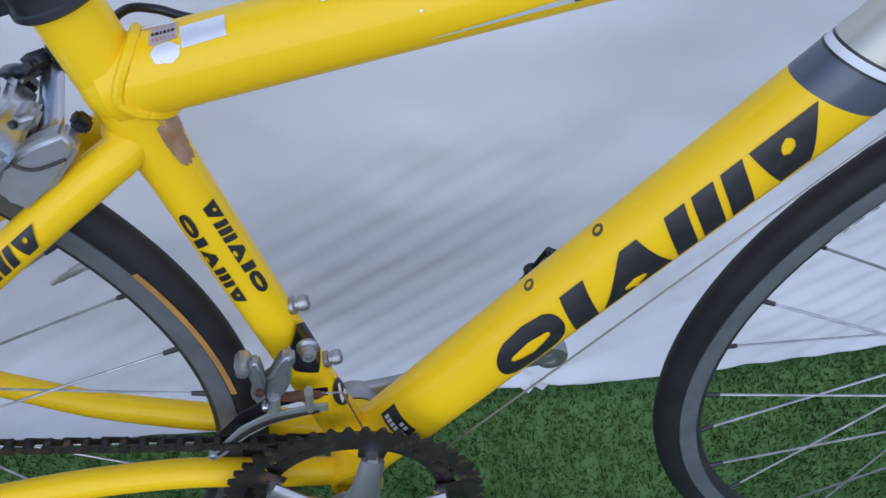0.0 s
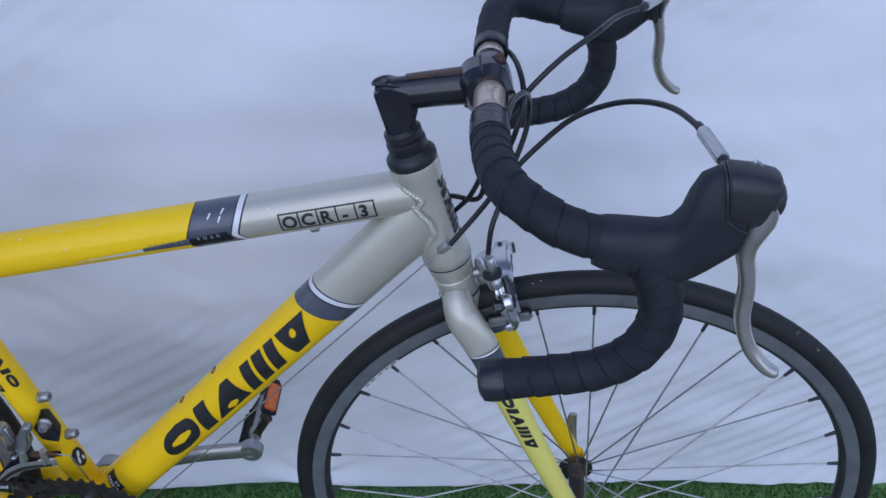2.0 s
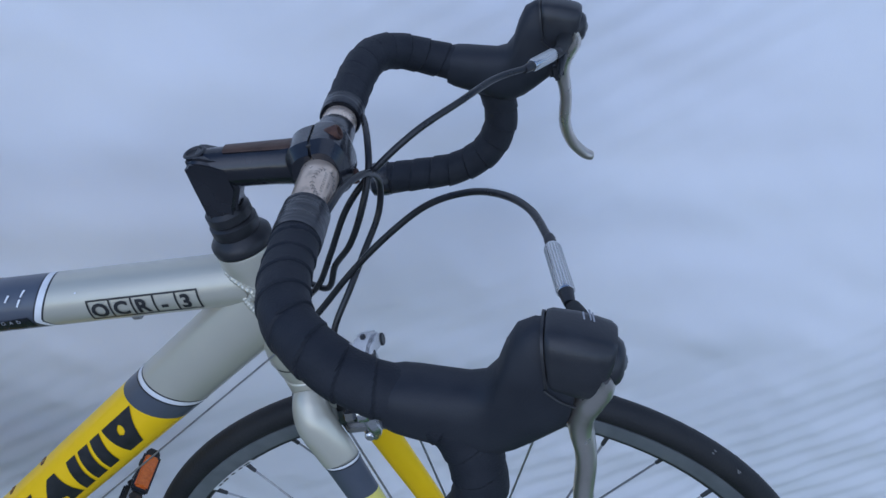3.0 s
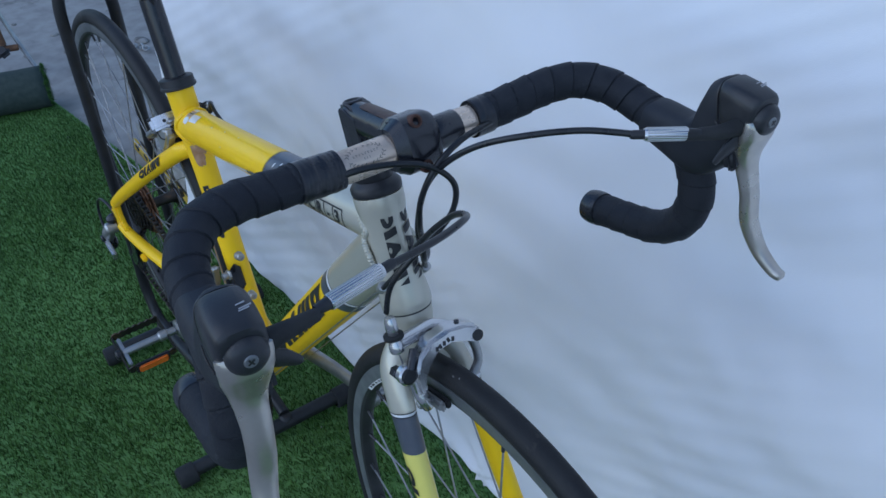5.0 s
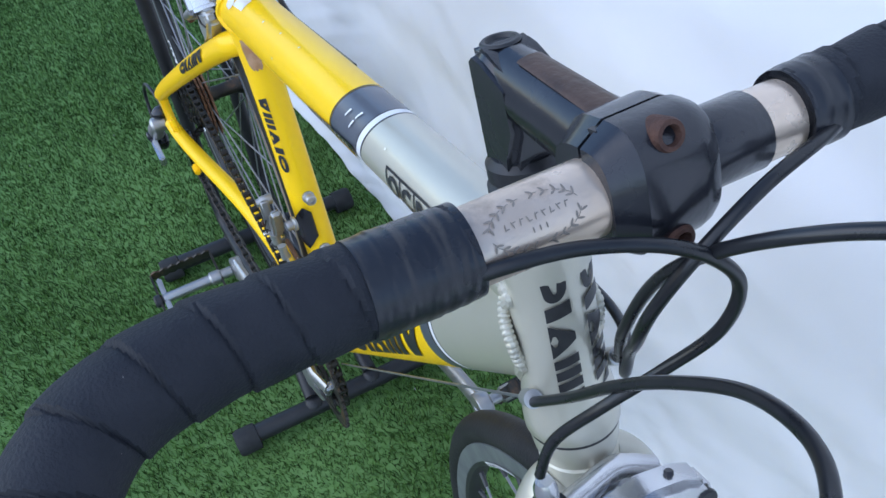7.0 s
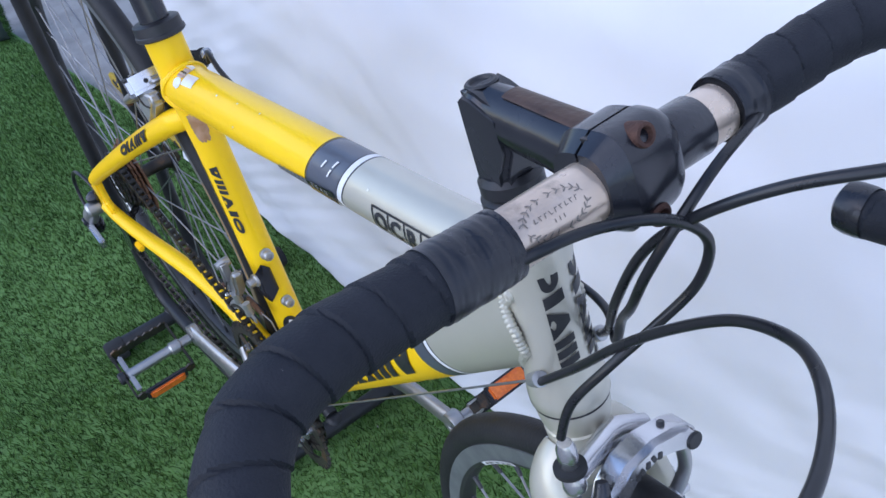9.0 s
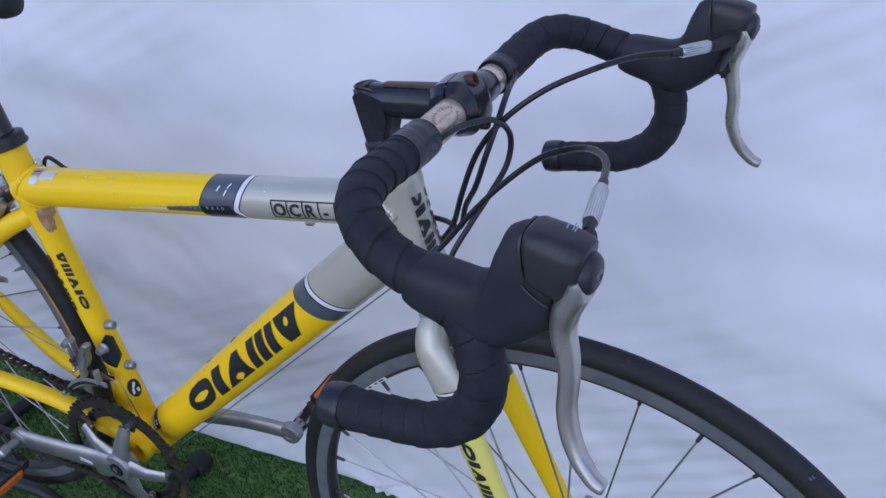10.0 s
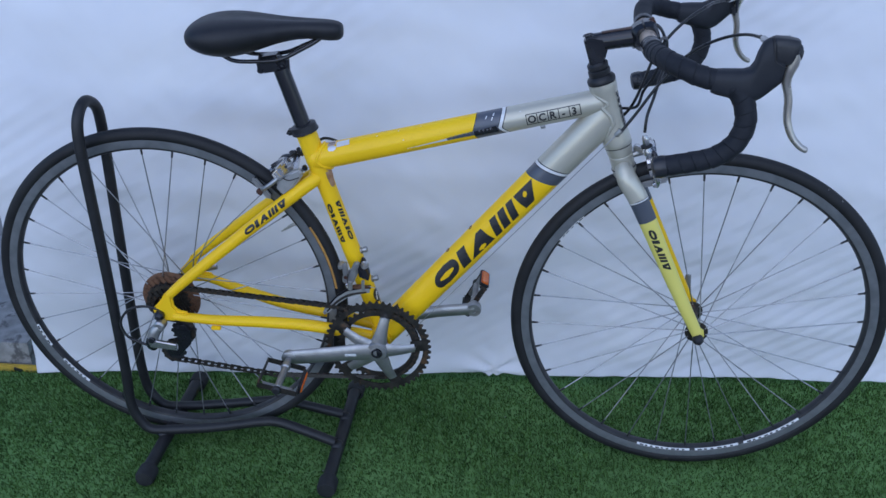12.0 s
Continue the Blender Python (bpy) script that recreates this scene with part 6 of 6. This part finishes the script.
    # bare bar
    half = [(0, 0, 0), (0, 0.05, 0), (0.0015, 0.105, 0.004), (0.005, 0.138, 0.0085), (0.0130, 0.164, 0.0090), (0.0300, 0.1815, 0.0052), (0.052, 0.1910, -0.0018), (0.082, 0.1945, -0.0085), (0.105, 0.1980, -0.0195), (0.1175, 0.201, -0.042), (0.1205, 0.2025, -0.068),
            (0.110, 0.2025, -0.0955), (0.086, 0.2020, -0.115), (0.056, 0.201, -0.1245), (0.011, 0.1995, -0.1352)]

    def side_path(sy):
        return spline([BAR + Vector((x, y * sy, z)) for x, y, z in half], 14)
    bare = Shape().tube([BAR + Vector((0, y, 0)) for y in (-0.10, -0.05, -0.03, 0.03, 0.05, 0.10)], [0.0124, 0.0128, 0.0130, 0.0130, 0.0128, 0.0124], 32)
    bar = steered("handlebar", bare, BARE_BAR, "bare alloy drop handlebar with black tape")
    # engraved wreath and worn lettering on the near side
    def mark(y, w, ang, L=0.0026, wd=0.0007):
        """A leaf-shaped groove round the bar, at y and the angle w, turned by ang."""
        c = BAR + Vector((0, y, 0))
        verts = []
        for k in range(8):
            t = 2 * math.pi * k / 8
            u, v = math.cos(t) * L, math.sin(t) * wd
            yy, ww = u * math.cos(ang) - v * math.sin(ang), (u * math.sin(ang) + v * math.cos(ang)) / 0.013
            verts.append(c + Vector((0.01311 * math.cos(w + ww), yy, 0.01311 * math.sin(w + ww))))
        part("engraved_leaf", Shape().add(verts, [tuple(range(8))]), ENGRAVED, bar, smooth=0)
    # four sprigs of a wreath round two rows of worn bars
    rng = random.Random(5)
    for t0, t1 in ((20, 78), (102, 160), (200, 258), (282, 340)):
        for k in range(5):
            t = radians(t0 + (t1 - t0) * k / 4)
            y, w = -0.0355 + 0.0150 * math.cos(t), radians(52) + 0.62 * math.sin(t)
            along = math.atan2(0.62 * 0.013 * math.cos(t), -0.0150 * math.sin(t))
            mark(y, w, along, 0.0015, 0.00016)
            for sg in (-1, 1):
                lean = along + sg * rng.uniform(0.6, 0.9)
                mark(y + 0.0013 * math.cos(lean), w + 0.0013 * math.sin(lean) / 0.013, lean, rng.uniform(0.0010, 0.0014), 0.00038)
    for k in range(9):
        mark(-0.0452 + 0.0025 * k, radians(56), 1.57 + (0.25 if k % 2 else -0.2), 0.0012, 0.00026)
        mark(-0.0446 + 0.0025 * k, radians(59 if k % 3 else 53), 0.1, 0.0007, 0.00022)
    for k in range(3):
        mark(-0.0372 + 0.0022 * k, radians(40), 1.57, 0.0010, 0.00026)
    sleeve = Shape().tube([BAR + Vector((0, y, 0)) for y in (0.0170, 0.0178, 0.0492, 0.0500)], [0.0133, 0.0138, 0.0138, 0.0133], 28)
    part("bar_sleeve", sleeve, BLACK_METAL, bar, "black painted centre band")
    for sy, start in ((-1, 0.0550), (1, 0.0640)):
        path = side_path(sy)
        i0 = next(i for i, p in enumerate(path) if abs(p.y) > start)
        run = [Vector((path[i0].x, sy * start, path[i0].z))] + path[i0:]
        arc = [0.0]
        for p, q in zip(run, run[1:]):
            arc.append(arc[-1] + (q - p).length)

        def wrap(i, w, arc=arc, sy=sy):
            t = (arc[i] / 0.0185 + sy * w / (2 * math.pi)) % 1.0
            step = 0.958 + 0.066 * t if t < 0.95 else 0.925
            return step + 0.016 * noise.noise((arc[i] * 60, w * 1.5, 2.0)) + 0.008 * noise.noise((arc[i] * 190, w * 4.0, 7.0))
        fine = []
        for p, q in zip(run, run[1:]):
            fine += [p, p + (q - p) * 0.34, p + (q - p) * 0.67]
        fine.append(run[-1])
        arc2 = [0.0]
        for p, q in zip(fine, fine[1:]):
            arc2.append(arc2[-1] + (q - p).length)
        tape = Shape().tube(fine, 0.0150, 26, bulge=lambda i, w: wrap(i, w, arc2, sy))
        tp = part("bar_tape", tape, TAPE, bar, "black wrapped bar tape, scuffed", 24)
        # glossy tape that closes the wrap, pulled into many small ridges
        cnt = 0.036 if sy < 0 else 0.016
        m, at = [], 0.0
        while at <= cnt:
            k = next(i for i, a in enumerate(arc2) if a > at)
            m.append(fine[k - 1] + (fine[k] - fine[k - 1]) * ((at - arc2[k - 1]) / (arc2[k] - arc2[k - 1])))
            at += 0.0006

        def ridges(i, w):
            a = i * 0.0006
            lap = 0.010 if (a * 1.0 + 0.0030 * math.sin(w)) % 0.0125 < 0.0060 else 0.0
            return 1 + lap + 0.012 * noise.noise((a * 420, w * 0.9, 5.0)) + 0.010 * noise.noise((a * 160, w * 2.0, 1.0))
        et = Shape().tube(m, [0.0150, 0.0153, 0.0154, 0.0155, 0.0155], 40, bulge=ridges)
        part("tape_end_wrap", et, E_TAPE, bar, "glossy black electrical tape, wrinkled", 70)
        end = run[-1]
        dirn = (run[-1] - run[-3]).normalized()
        plug = Shape().lathe(end - dirn * 0.012, dirn, [(0.0156, 0), (0.0162, 0.004), (0.0162, 0.011), (0.0152, 0.0165), (0.0105, 0.0195), (0, 0.0203)], 26)
        part("bar_end_plug", plug, E_TAPE, bar, "black bar end plug")
    # cables taped under the bar, loops to brakes and stops
    loops = {
        "brake_cable": [(0.440, -0.085, 0.858), (0.4479, -0.0636, 0.8666), (0.454, -0.0357, 0.8655), (0.4652, -0.0083, 0.8593), (0.4714, 0.011, 0.8393), (0.4713, 0.0094, 0.8141), (0.4629, -0.0048, 0.7891), (0.4549, -0.0238, 0.7683), (0.4457, -0.0374, 0.7424), (0.4442, -0.0426, 0.716)],
        "brake_cable.001": [(0.446, 0.075, 0.860), (0.4542, 0.0545, 0.8657), (0.4609, 0.0245, 0.8654), (0.4648, -0.0016, 0.8533), (0.4609, -0.0126, 0.8273), (0.4529, -0.0097, 0.7977), (0.4407, 0.0001, 0.7701), (0.4335, 0.0060, 0.7424), (0.4085, 0.0250, 0.7316), (0.3721, 0.0310, 0.7237), (0.30, 0.0260, 0.712)],
        "gear_cable": [(0.5803, -0.1170, 0.8920), (0.5711, -0.0772, 0.8857), (0.5548, -0.0462, 0.875), (0.5331, -0.0233, 0.8595), (0.5057, -0.0146, 0.8399), (0.4784, -0.0152, 0.8103), (0.4539, -0.0177, 0.7771), (0.4322, -0.0195, 0.7418), (0.4096, -0.0239, 0.7098)],
        "gear_cable.001": [(0.5736, 0.0957, 0.8972), (0.5477, 0.0681, 0.8989), (0.524, 0.0348, 0.896), (0.4948, 0.0135, 0.8812), (0.4685, 0.0013, 0.8556), (0.450, -0.0026, 0.8246), (0.438, -0.0022, 0.7835), (0.4262, 0.0086, 0.743), (0.409, 0.0224, 0.7117)],
    }
    for nm, pts in loops.items():
        c = part(nm.split(".")[0], Shape().tube(spline(pts, 10), 0.0025, 10), CABLE, bicycle, "black cable housing")
    for pts in ([(0.5868, -0.1620, 0.8918), (0.5804, -0.1180, 0.8920)], [(0.5945, 0.1250, 0.8969), (0.5738, 0.0962, 0.8972)]):
        p, q = vec(pts[0]), vec(pts[1])
        L = (q - p).length
        dd = (q - p).normalized()
        ba = part("inline_adjuster", Shape().lathe(p, dd, [(0, 0.003), (0.0044, 0.003), (0.0047, 0.004), (0.0047, L - 0.004), (0.0043, L - 0.0025), (0, L - 0.0025)], 24), ALLOY, bicycle, "fluted silver inline cable adjuster")
        e1 = dd.cross(Vector((0, 0, 1))).normalized()
        e2 = dd.cross(e1)
        for k in range(18):
            w = 2 * math.pi * k / 18
            o = (e1 * math.cos(w) + e2 * math.sin(w)) * 0.0046
            part("flute", Shape().tube([p + dd * 0.0040 + o, q - dd * 0.0045 + o], 0.00045, 6), SATIN, ba)
        part("ferrule", Shape().lathe(p, dd, [(0, -0.006), (0.0030, -0.006), (0.0036, -0.002), (0.0040, 0.0032), (0, 0.0032)], 16), PLASTIC, ba, "black ferrule")
        part("ferrule", Shape().lathe(q, dd, [(0, -0.004), (0.0034, -0.004), (0.0033, 0.005), (0.0028, 0.007), (0, 0.007)], 16), PLASTIC, ba, "black ferrule")
    for sy in (-1, 1):
        y, toe, back = (0.1935, 2.0, 0.0) if sy > 0 else (-0.1940, 4.2, -0.002)
        def loft(rows, n=28, power=2.6):
            verts, faces = [], []
            for x, zc, hh, ww, lean in rows:
                for k in range(n):
                    w = 2 * math.pi * k / n
                    cy, cz = math.cos(w), math.sin(w)
                    oy = math.copysign(abs(cy) ** (2 / power), cy) * ww
                    oz = math.copysign(abs(cz) ** (2 / power), cz) * hh
                    verts.append((x + lean * oz, y + oy, zc + oz))
            for i in range(len(rows) - 1):
                for k in range(n):
                    l = (k + 1) % n
                    faces.append((i * n + k, i * n + l, (i + 1) * n + l, (i + 1) * n + k))
            faces += [tuple(range(n))[::-1], tuple((len(rows) - 1) * n + k for k in range(n))]
            return Shape().add(verts, faces)
        body = loft([(0.5060, 0.8548, 0.0152, 0.0150, 0), (0.5120, 0.8545, 0.0172, 0.0164, 0), (0.5200, 0.8540, 0.0184, 0.0168, 0), (0.5340, 0.8530, 0.0200, 0.0168, 0), (0.5450, 0.8520, 0.0216, 0.0168, 0), (0.5530, 0.8530, 0.0240, 0.0166, 0), (0.5580, 0.8575, 0.0285, 0.0164, 0),
                     (0.5605, 0.8645, 0.0355, 0.0160, 0), (0.5645, 0.8710, 0.0410, 0.0154, 0), (0.5720, 0.8760, 0.0415, 0.0150, 0.0), (0.5800, 0.8800, 0.0380, 0.0146, 0.0), (0.5880, 0.8840, 0.0335, 0.0142, 0.0), (0.5940, 0.8865, 0.0300, 0.0132, 0.0), (0.5955, 0.8870, 0.0260, 0.0108, 0.0)], power=2.5)
        hood = steered("brake_hood", body, HOOD, "black rubber brake hood", 60)
        hood.matrix_basis = BAR_TURN @ Matrix.Translation((0.525 + back, y, 0)) @ Matrix.Rotation(radians(-toe), 4, "Z") @ Matrix.Translation((-0.525, -y, 0))
        cp = loft([(0.5795, 0.9005, 0.0155, 0.0134, -0.22), (0.5806, 0.9008, 0.0178, 0.0148, -0.22), (0.5830, 0.9012, 0.0186, 0.0153, -0.20), (0.5930, 0.9010, 0.0186, 0.0155, -0.12), (0.6010, 0.9002, 0.0184, 0.0152, -0.06), (0.6060, 0.9000, 0.0174, 0.0144, 0.06), (0.6078, 0.9000, 0.0158, 0.0128, 0.12), (0.6084, 0.8998, 0.0130, 0.0115, 0.12)], power=3.4)
        part("hood_cap", cp, HOODCAP, hood, "scuffed black lever cap", 50)
        nose = Shape().lathe((0.598, y + 0.001, 0.8985), (1, 0, 0.05), [(0.0124, 0), (0.0124, 0.010), (0.0116, 0.0138), (0.0096, 0.0162), (0.0068, 0.0174), (0, 0.0178)], 28)
        part("hood_nose", nose, HOODCAP, hood, "round black lever pivot cap", 60)
        seam = loft([(0.5785, 0.9000, 0.0186, 0.0153, -0.22), (0.5799, 0.9000, 0.0186, 0.0153, -0.22)], power=2.9)
        part("hood_seam", seam, INK, hood, smooth=60)
        part("skirt_seam", Shape().tube(spline([(0.5805, y - 0.0156, 0.8900), (0.5880, y - 0.0158, 0.8850), (0.5960, y - 0.0148, 0.8815)], 4), 0.0006, 6), INK, hood)
        part("cross_screw", Shape().lathe((0.6145, y + 0.001, 0.8994), (1, 0, 0.05), [(0.0040, -0.001), (0.0040, 0.0012), (0.0033, 0.0019), (0, 0.0020)], 18), RIM, hood, "grey cross-head screw")
        for turn in (35, 125):
            part("screw_slot", Shape().block((0.6165, y + 0.001, 0.8995), (0.0006, 0.0044, 0.0010), 0, Matrix.Rotation(radians(turn), 3, "X")), INK, hood)
        for px, py, L in ((0.5935, 0.009, 0.005), (0.5965, 0.012, 0.007), (0.5980, 0.0100, 0.006)):
            part("worn_print", Shape().block((px, y + py * 0.5 + 0.002, 0.9193 - 0.12 * (px - 0.592)), (0.0007, L, 0.0006), 0, Euler((0.0, 0.1, 0.15)).to_matrix()), GREY_INK, hood)
        # the blade: broad where it wraps the pivot cap, narrow towards its turned-out tip
        rows = [(0.6068, 0.9000, 0.0, 0.0030, 0.0158), (0.6070, 0.8945, 0.0, 0.0062, 0.0160), (0.6056, 0.8875, 0.0, 0.0082, 0.0156), (0.6028, 0.8785, 0.0004, 0.0080, 0.0146), (0.6010, 0.8670, 0.001, 0.0070, 0.0116), (0.6022, 0.8565, 0.0015, 0.0062, 0.0098), (0.6060, 0.8445, 0.002, 0.0055, 0.0090), (0.6086, 0.8330, 0.003, 0.0054, 0.0088),
                (0.6096, 0.8215, 0.004, 0.0054, 0.0088), (0.6108, 0.8100, 0.0055, 0.0053, 0.0086), (0.6150, 0.7970, 0.008, 0.0051, 0.0080), (0.6225, 0.7840, 0.0105, 0.0048, 0.0070), (0.6335, 0.7735, 0.013, 0.0046, 0.0060), (0.6405, 0.7705, 0.014, 0.0042, 0.0052), (0.6428, 0.7698, 0.014, 0.0026, 0.0034)]
        mid = spline([(x, y + o * sy * (1.3 if sy > 0 else 1.0), z) for x, z, o, a, b in rows], 5)
        thick, wide = lerp_list([r[3] for r in rows], len(mid)), lerp_list([r[4] for r in rows], len(mid))
        verts, faces = [], []
        for i, c in enumerate(mid):
            t = (mid[min(i + 1, len(mid) - 1)] - mid[max(i - 1, 0)]).normalized()
            side = Vector((-t.z, 0, t.x)).normalized()
            for k in range(18):
                w = 2 * math.pi * k / 18
                verts.append(c + side * (thick[i] * math.sin(w)) + Vector((0, wide[i] * math.copysign(abs(math.cos(w)) ** 0.8, math.cos(w)), 0)))
        for i in range(len(mid) - 1):
            for k in range(18):
                l = (k + 1) % 18
                faces.append((i * 18 + k, i * 18 + l, (i + 1) * 18 + l, (i + 1) * 18 + k))
        faces += [tuple(range(18))[::-1], tuple((len(mid) - 1) * 18 + k for k in range(18))]
        lv = Shape().add(verts, faces)
        part("brake_lever", lv, LEVER_METAL, hood, "worn grey metal brake lever")
        inner = -sy
        pad = spline([(0.6005, y + inner * 0.011, 0.8835), (0.5995, y + inner * 0.021, 0.8775), (0.5985, y + inner * 0.031, 0.8690)], 5)
        part("shift_paddle", Shape().tube(pad, [0.0066, 0.0060, 0.0026], 14, side=(1, 0, 0), squash=0.5), PLASTIC, hood, "small black inner shift paddle")
        part("shift_block", Shape().block((0.5960, y + inner * 0.0085, 0.8640), (0.012, 0.014, 0.018), 0.004, Matrix.Rotation(radians(-18), 3, "Y"), 3), PLASTIC, hood, "black shift mechanism block")
        end = (0.5915, y + inner * 0.0460, 0.8905) if sy < 0 else (0.5905, y + inner * 0.0560, 0.8968)
        boot = spline([(0.599, y + inner * 0.013, 0.893), (0.597, y + inner * 0.030, 0.8935), end], 5)
        part("cable_boot", Shape().tube(boot, [0.0072, 0.0052, 0.0040], 14), RUBBER, hood, "ribbed rubber cable boot")


drivetrain()
saddle()
cockpit()
rear_cable = spline([(-0.113, 0.033, 0.640), (-0.107, 0.032, 0.652), (-0.096, 0.029, 0.6600), (-0.082, 0.026, 0.6605), (-0.066, 0.0245, 0.6560), (-0.040, 0.0240, 0.6525), (0.0, 0.0240, 0.661), (0.10, 0.0240, 0.686)], 8)
part("brake_cable", Shape().tube(rear_cable, 0.0025, 10), CABLE, bicycle, "black rear brake cable loop")


# ---- the floor stand ----
def stand():
    r = 0.0098
    st = tagged(new("bicycle_stand"), "black tubular steel bicycle stand holding the rear wheel", "bicycle stand")
    hoop = [(-0.500, -0.042, 0.062), (-0.512, -0.042, 0.105), (-0.508, -0.042, 0.20), (-0.505, -0.042, 0.40), (-0.505, -0.042, 0.60), (-0.505, -0.040, 0.677), (-0.503, -0.028, 0.712), (-0.501, 0.0, 0.726),
            (-0.499, 0.028, 0.708), (-0.501, 0.040, 0.675), (-0.504, 0.042, 0.60), (-0.512, 0.042, 0.40), (-0.518, 0.042, 0.20), (-0.516, 0.042, 0.095), (-0.500, 0.042, 0.052)]
    near = [(-0.478, -0.042, 0.040), (-0.430, -0.042, 0.042), (-0.340, -0.041, 0.054), (-0.250, -0.039, 0.072), (-0.215, -0.039, 0.074), (-0.175, -0.042, 0.064), (-0.098, -0.048, 0.038)]
    far = [(-0.478, 0.042, 0.034), (-0.430, 0.042, 0.036), (-0.340, 0.042, 0.048), (-0.250, 0.040, 0.064), (-0.215, 0.040, 0.066), (-0.175, 0.040, 0.056), (-0.098, 0.040, 0.038)]
    path = spline(near[::-1] + hoop + far, 7)
    part("wheel_hoop", Shape().tube(path, r, 16), STAND_PAINT, st, "bent black steel tube")
    for x0, x1 in ((-0.452, -0.448), (-0.094, -0.090)):
        bar = Shape().tube([(x0, -0.152, 0.018), (x0, -0.13, 0.022), (x1, 0.13, 0.022), (x1, 0.155, 0.018)], 0.0128, 18)
        part("cross_bar", bar, STAND_PAINT, st, "thick black cross bar")
        for y, x in ((-0.150, x0), (0.152, x1)):
            sgn = 1 if y > 0 else -1
            cap = Shape().lathe((x, y - 0.018 * sgn, 0.0175), (0, sgn, 0), [(0.0140, 0), (0.0185, 0.002), (0.0190, 0.026), (0.0165, 0.032), (0, 0.033)], 24)
            part("rubber_foot", cap, RUBBER, st, "black rubber end cap")
    for x, y, z in ((-0.455, -0.042, 0.032), (-0.455, 0.042, 0.030), (-0.094, -0.048, 0.032), (-0.094, 0.040, 0.032)):
        part("weld_bead", Shape().blob((x, y, z), (0.013, 0.013, 0.008), 12), STAND_PAINT, st)


stand()


# ---- things standing beyond the turf roll ----
def far_bits():
    ks = tagged(new("kickstand"), "bent metal kickstand of a parked cycle on the concrete", "kickstand")
    part("leg", Shape().tube(spline([(-1.87, 0.105, -0.016), (-1.93, 0.075, 0.10), (-1.955, 0.055, 0.20), (-1.94, 0.06, 0.26), (-1.98, 0.065, 0.36)], 6), 0.007, 12), ALLOY_DULL, ks, "grey bent rod")
    pd = tagged(new("rusty_pedal"), "rusty pedal hanging on its crank arm", "pedal")
    part("crank_arm", Shape().tube([(-1.905, 0.035, 0.085), (-1.93, 0.02, 0.34)], [0.011, 0.013], 12), RUST, pd, "rust-brown crank arm")
    part("axle", Shape().rod((-1.905, 0.01, 0.075), (-1.895, 0.075, 0.070), 0.010), RUST, pd)
    part("body", Shape().block((-1.905, 0.025, 0.075), (0.060, 0.040, 0.024), 0.008, Euler((0.5, 0.6, 0.3)).to_matrix(), 3), PLASTIC, pd, "worn dark pedal body")
    part("bearing_cup", Shape().rod((-1.912, -0.004, 0.079), (-1.906, 0.012, 0.077), 0.013), ALLOY_DULL, pd, "worn grey bearing cup")
    ch = tagged(new("loose_chain"), "short length of loose grey chain on the concrete", "chain")
    for k in range(7):
        p = Vector((-1.94 + 0.022 * k, 0.36 + 0.012 * k + 0.004 * (k % 2), -0.010))
        ring = [p + Vector((math.cos(w) * 0.014, math.sin(w) * 0.009 * (0.4 if k % 2 else 1), math.sin(w) * 0.008 * (1 if k % 2 else 0.2))) for w in [2 * math.pi * j / 14 for j in range(14)]]
        part("link", Shape().tube(ring, 0.0028, 8, True), ALLOY_DULL, ch)


far_bits()
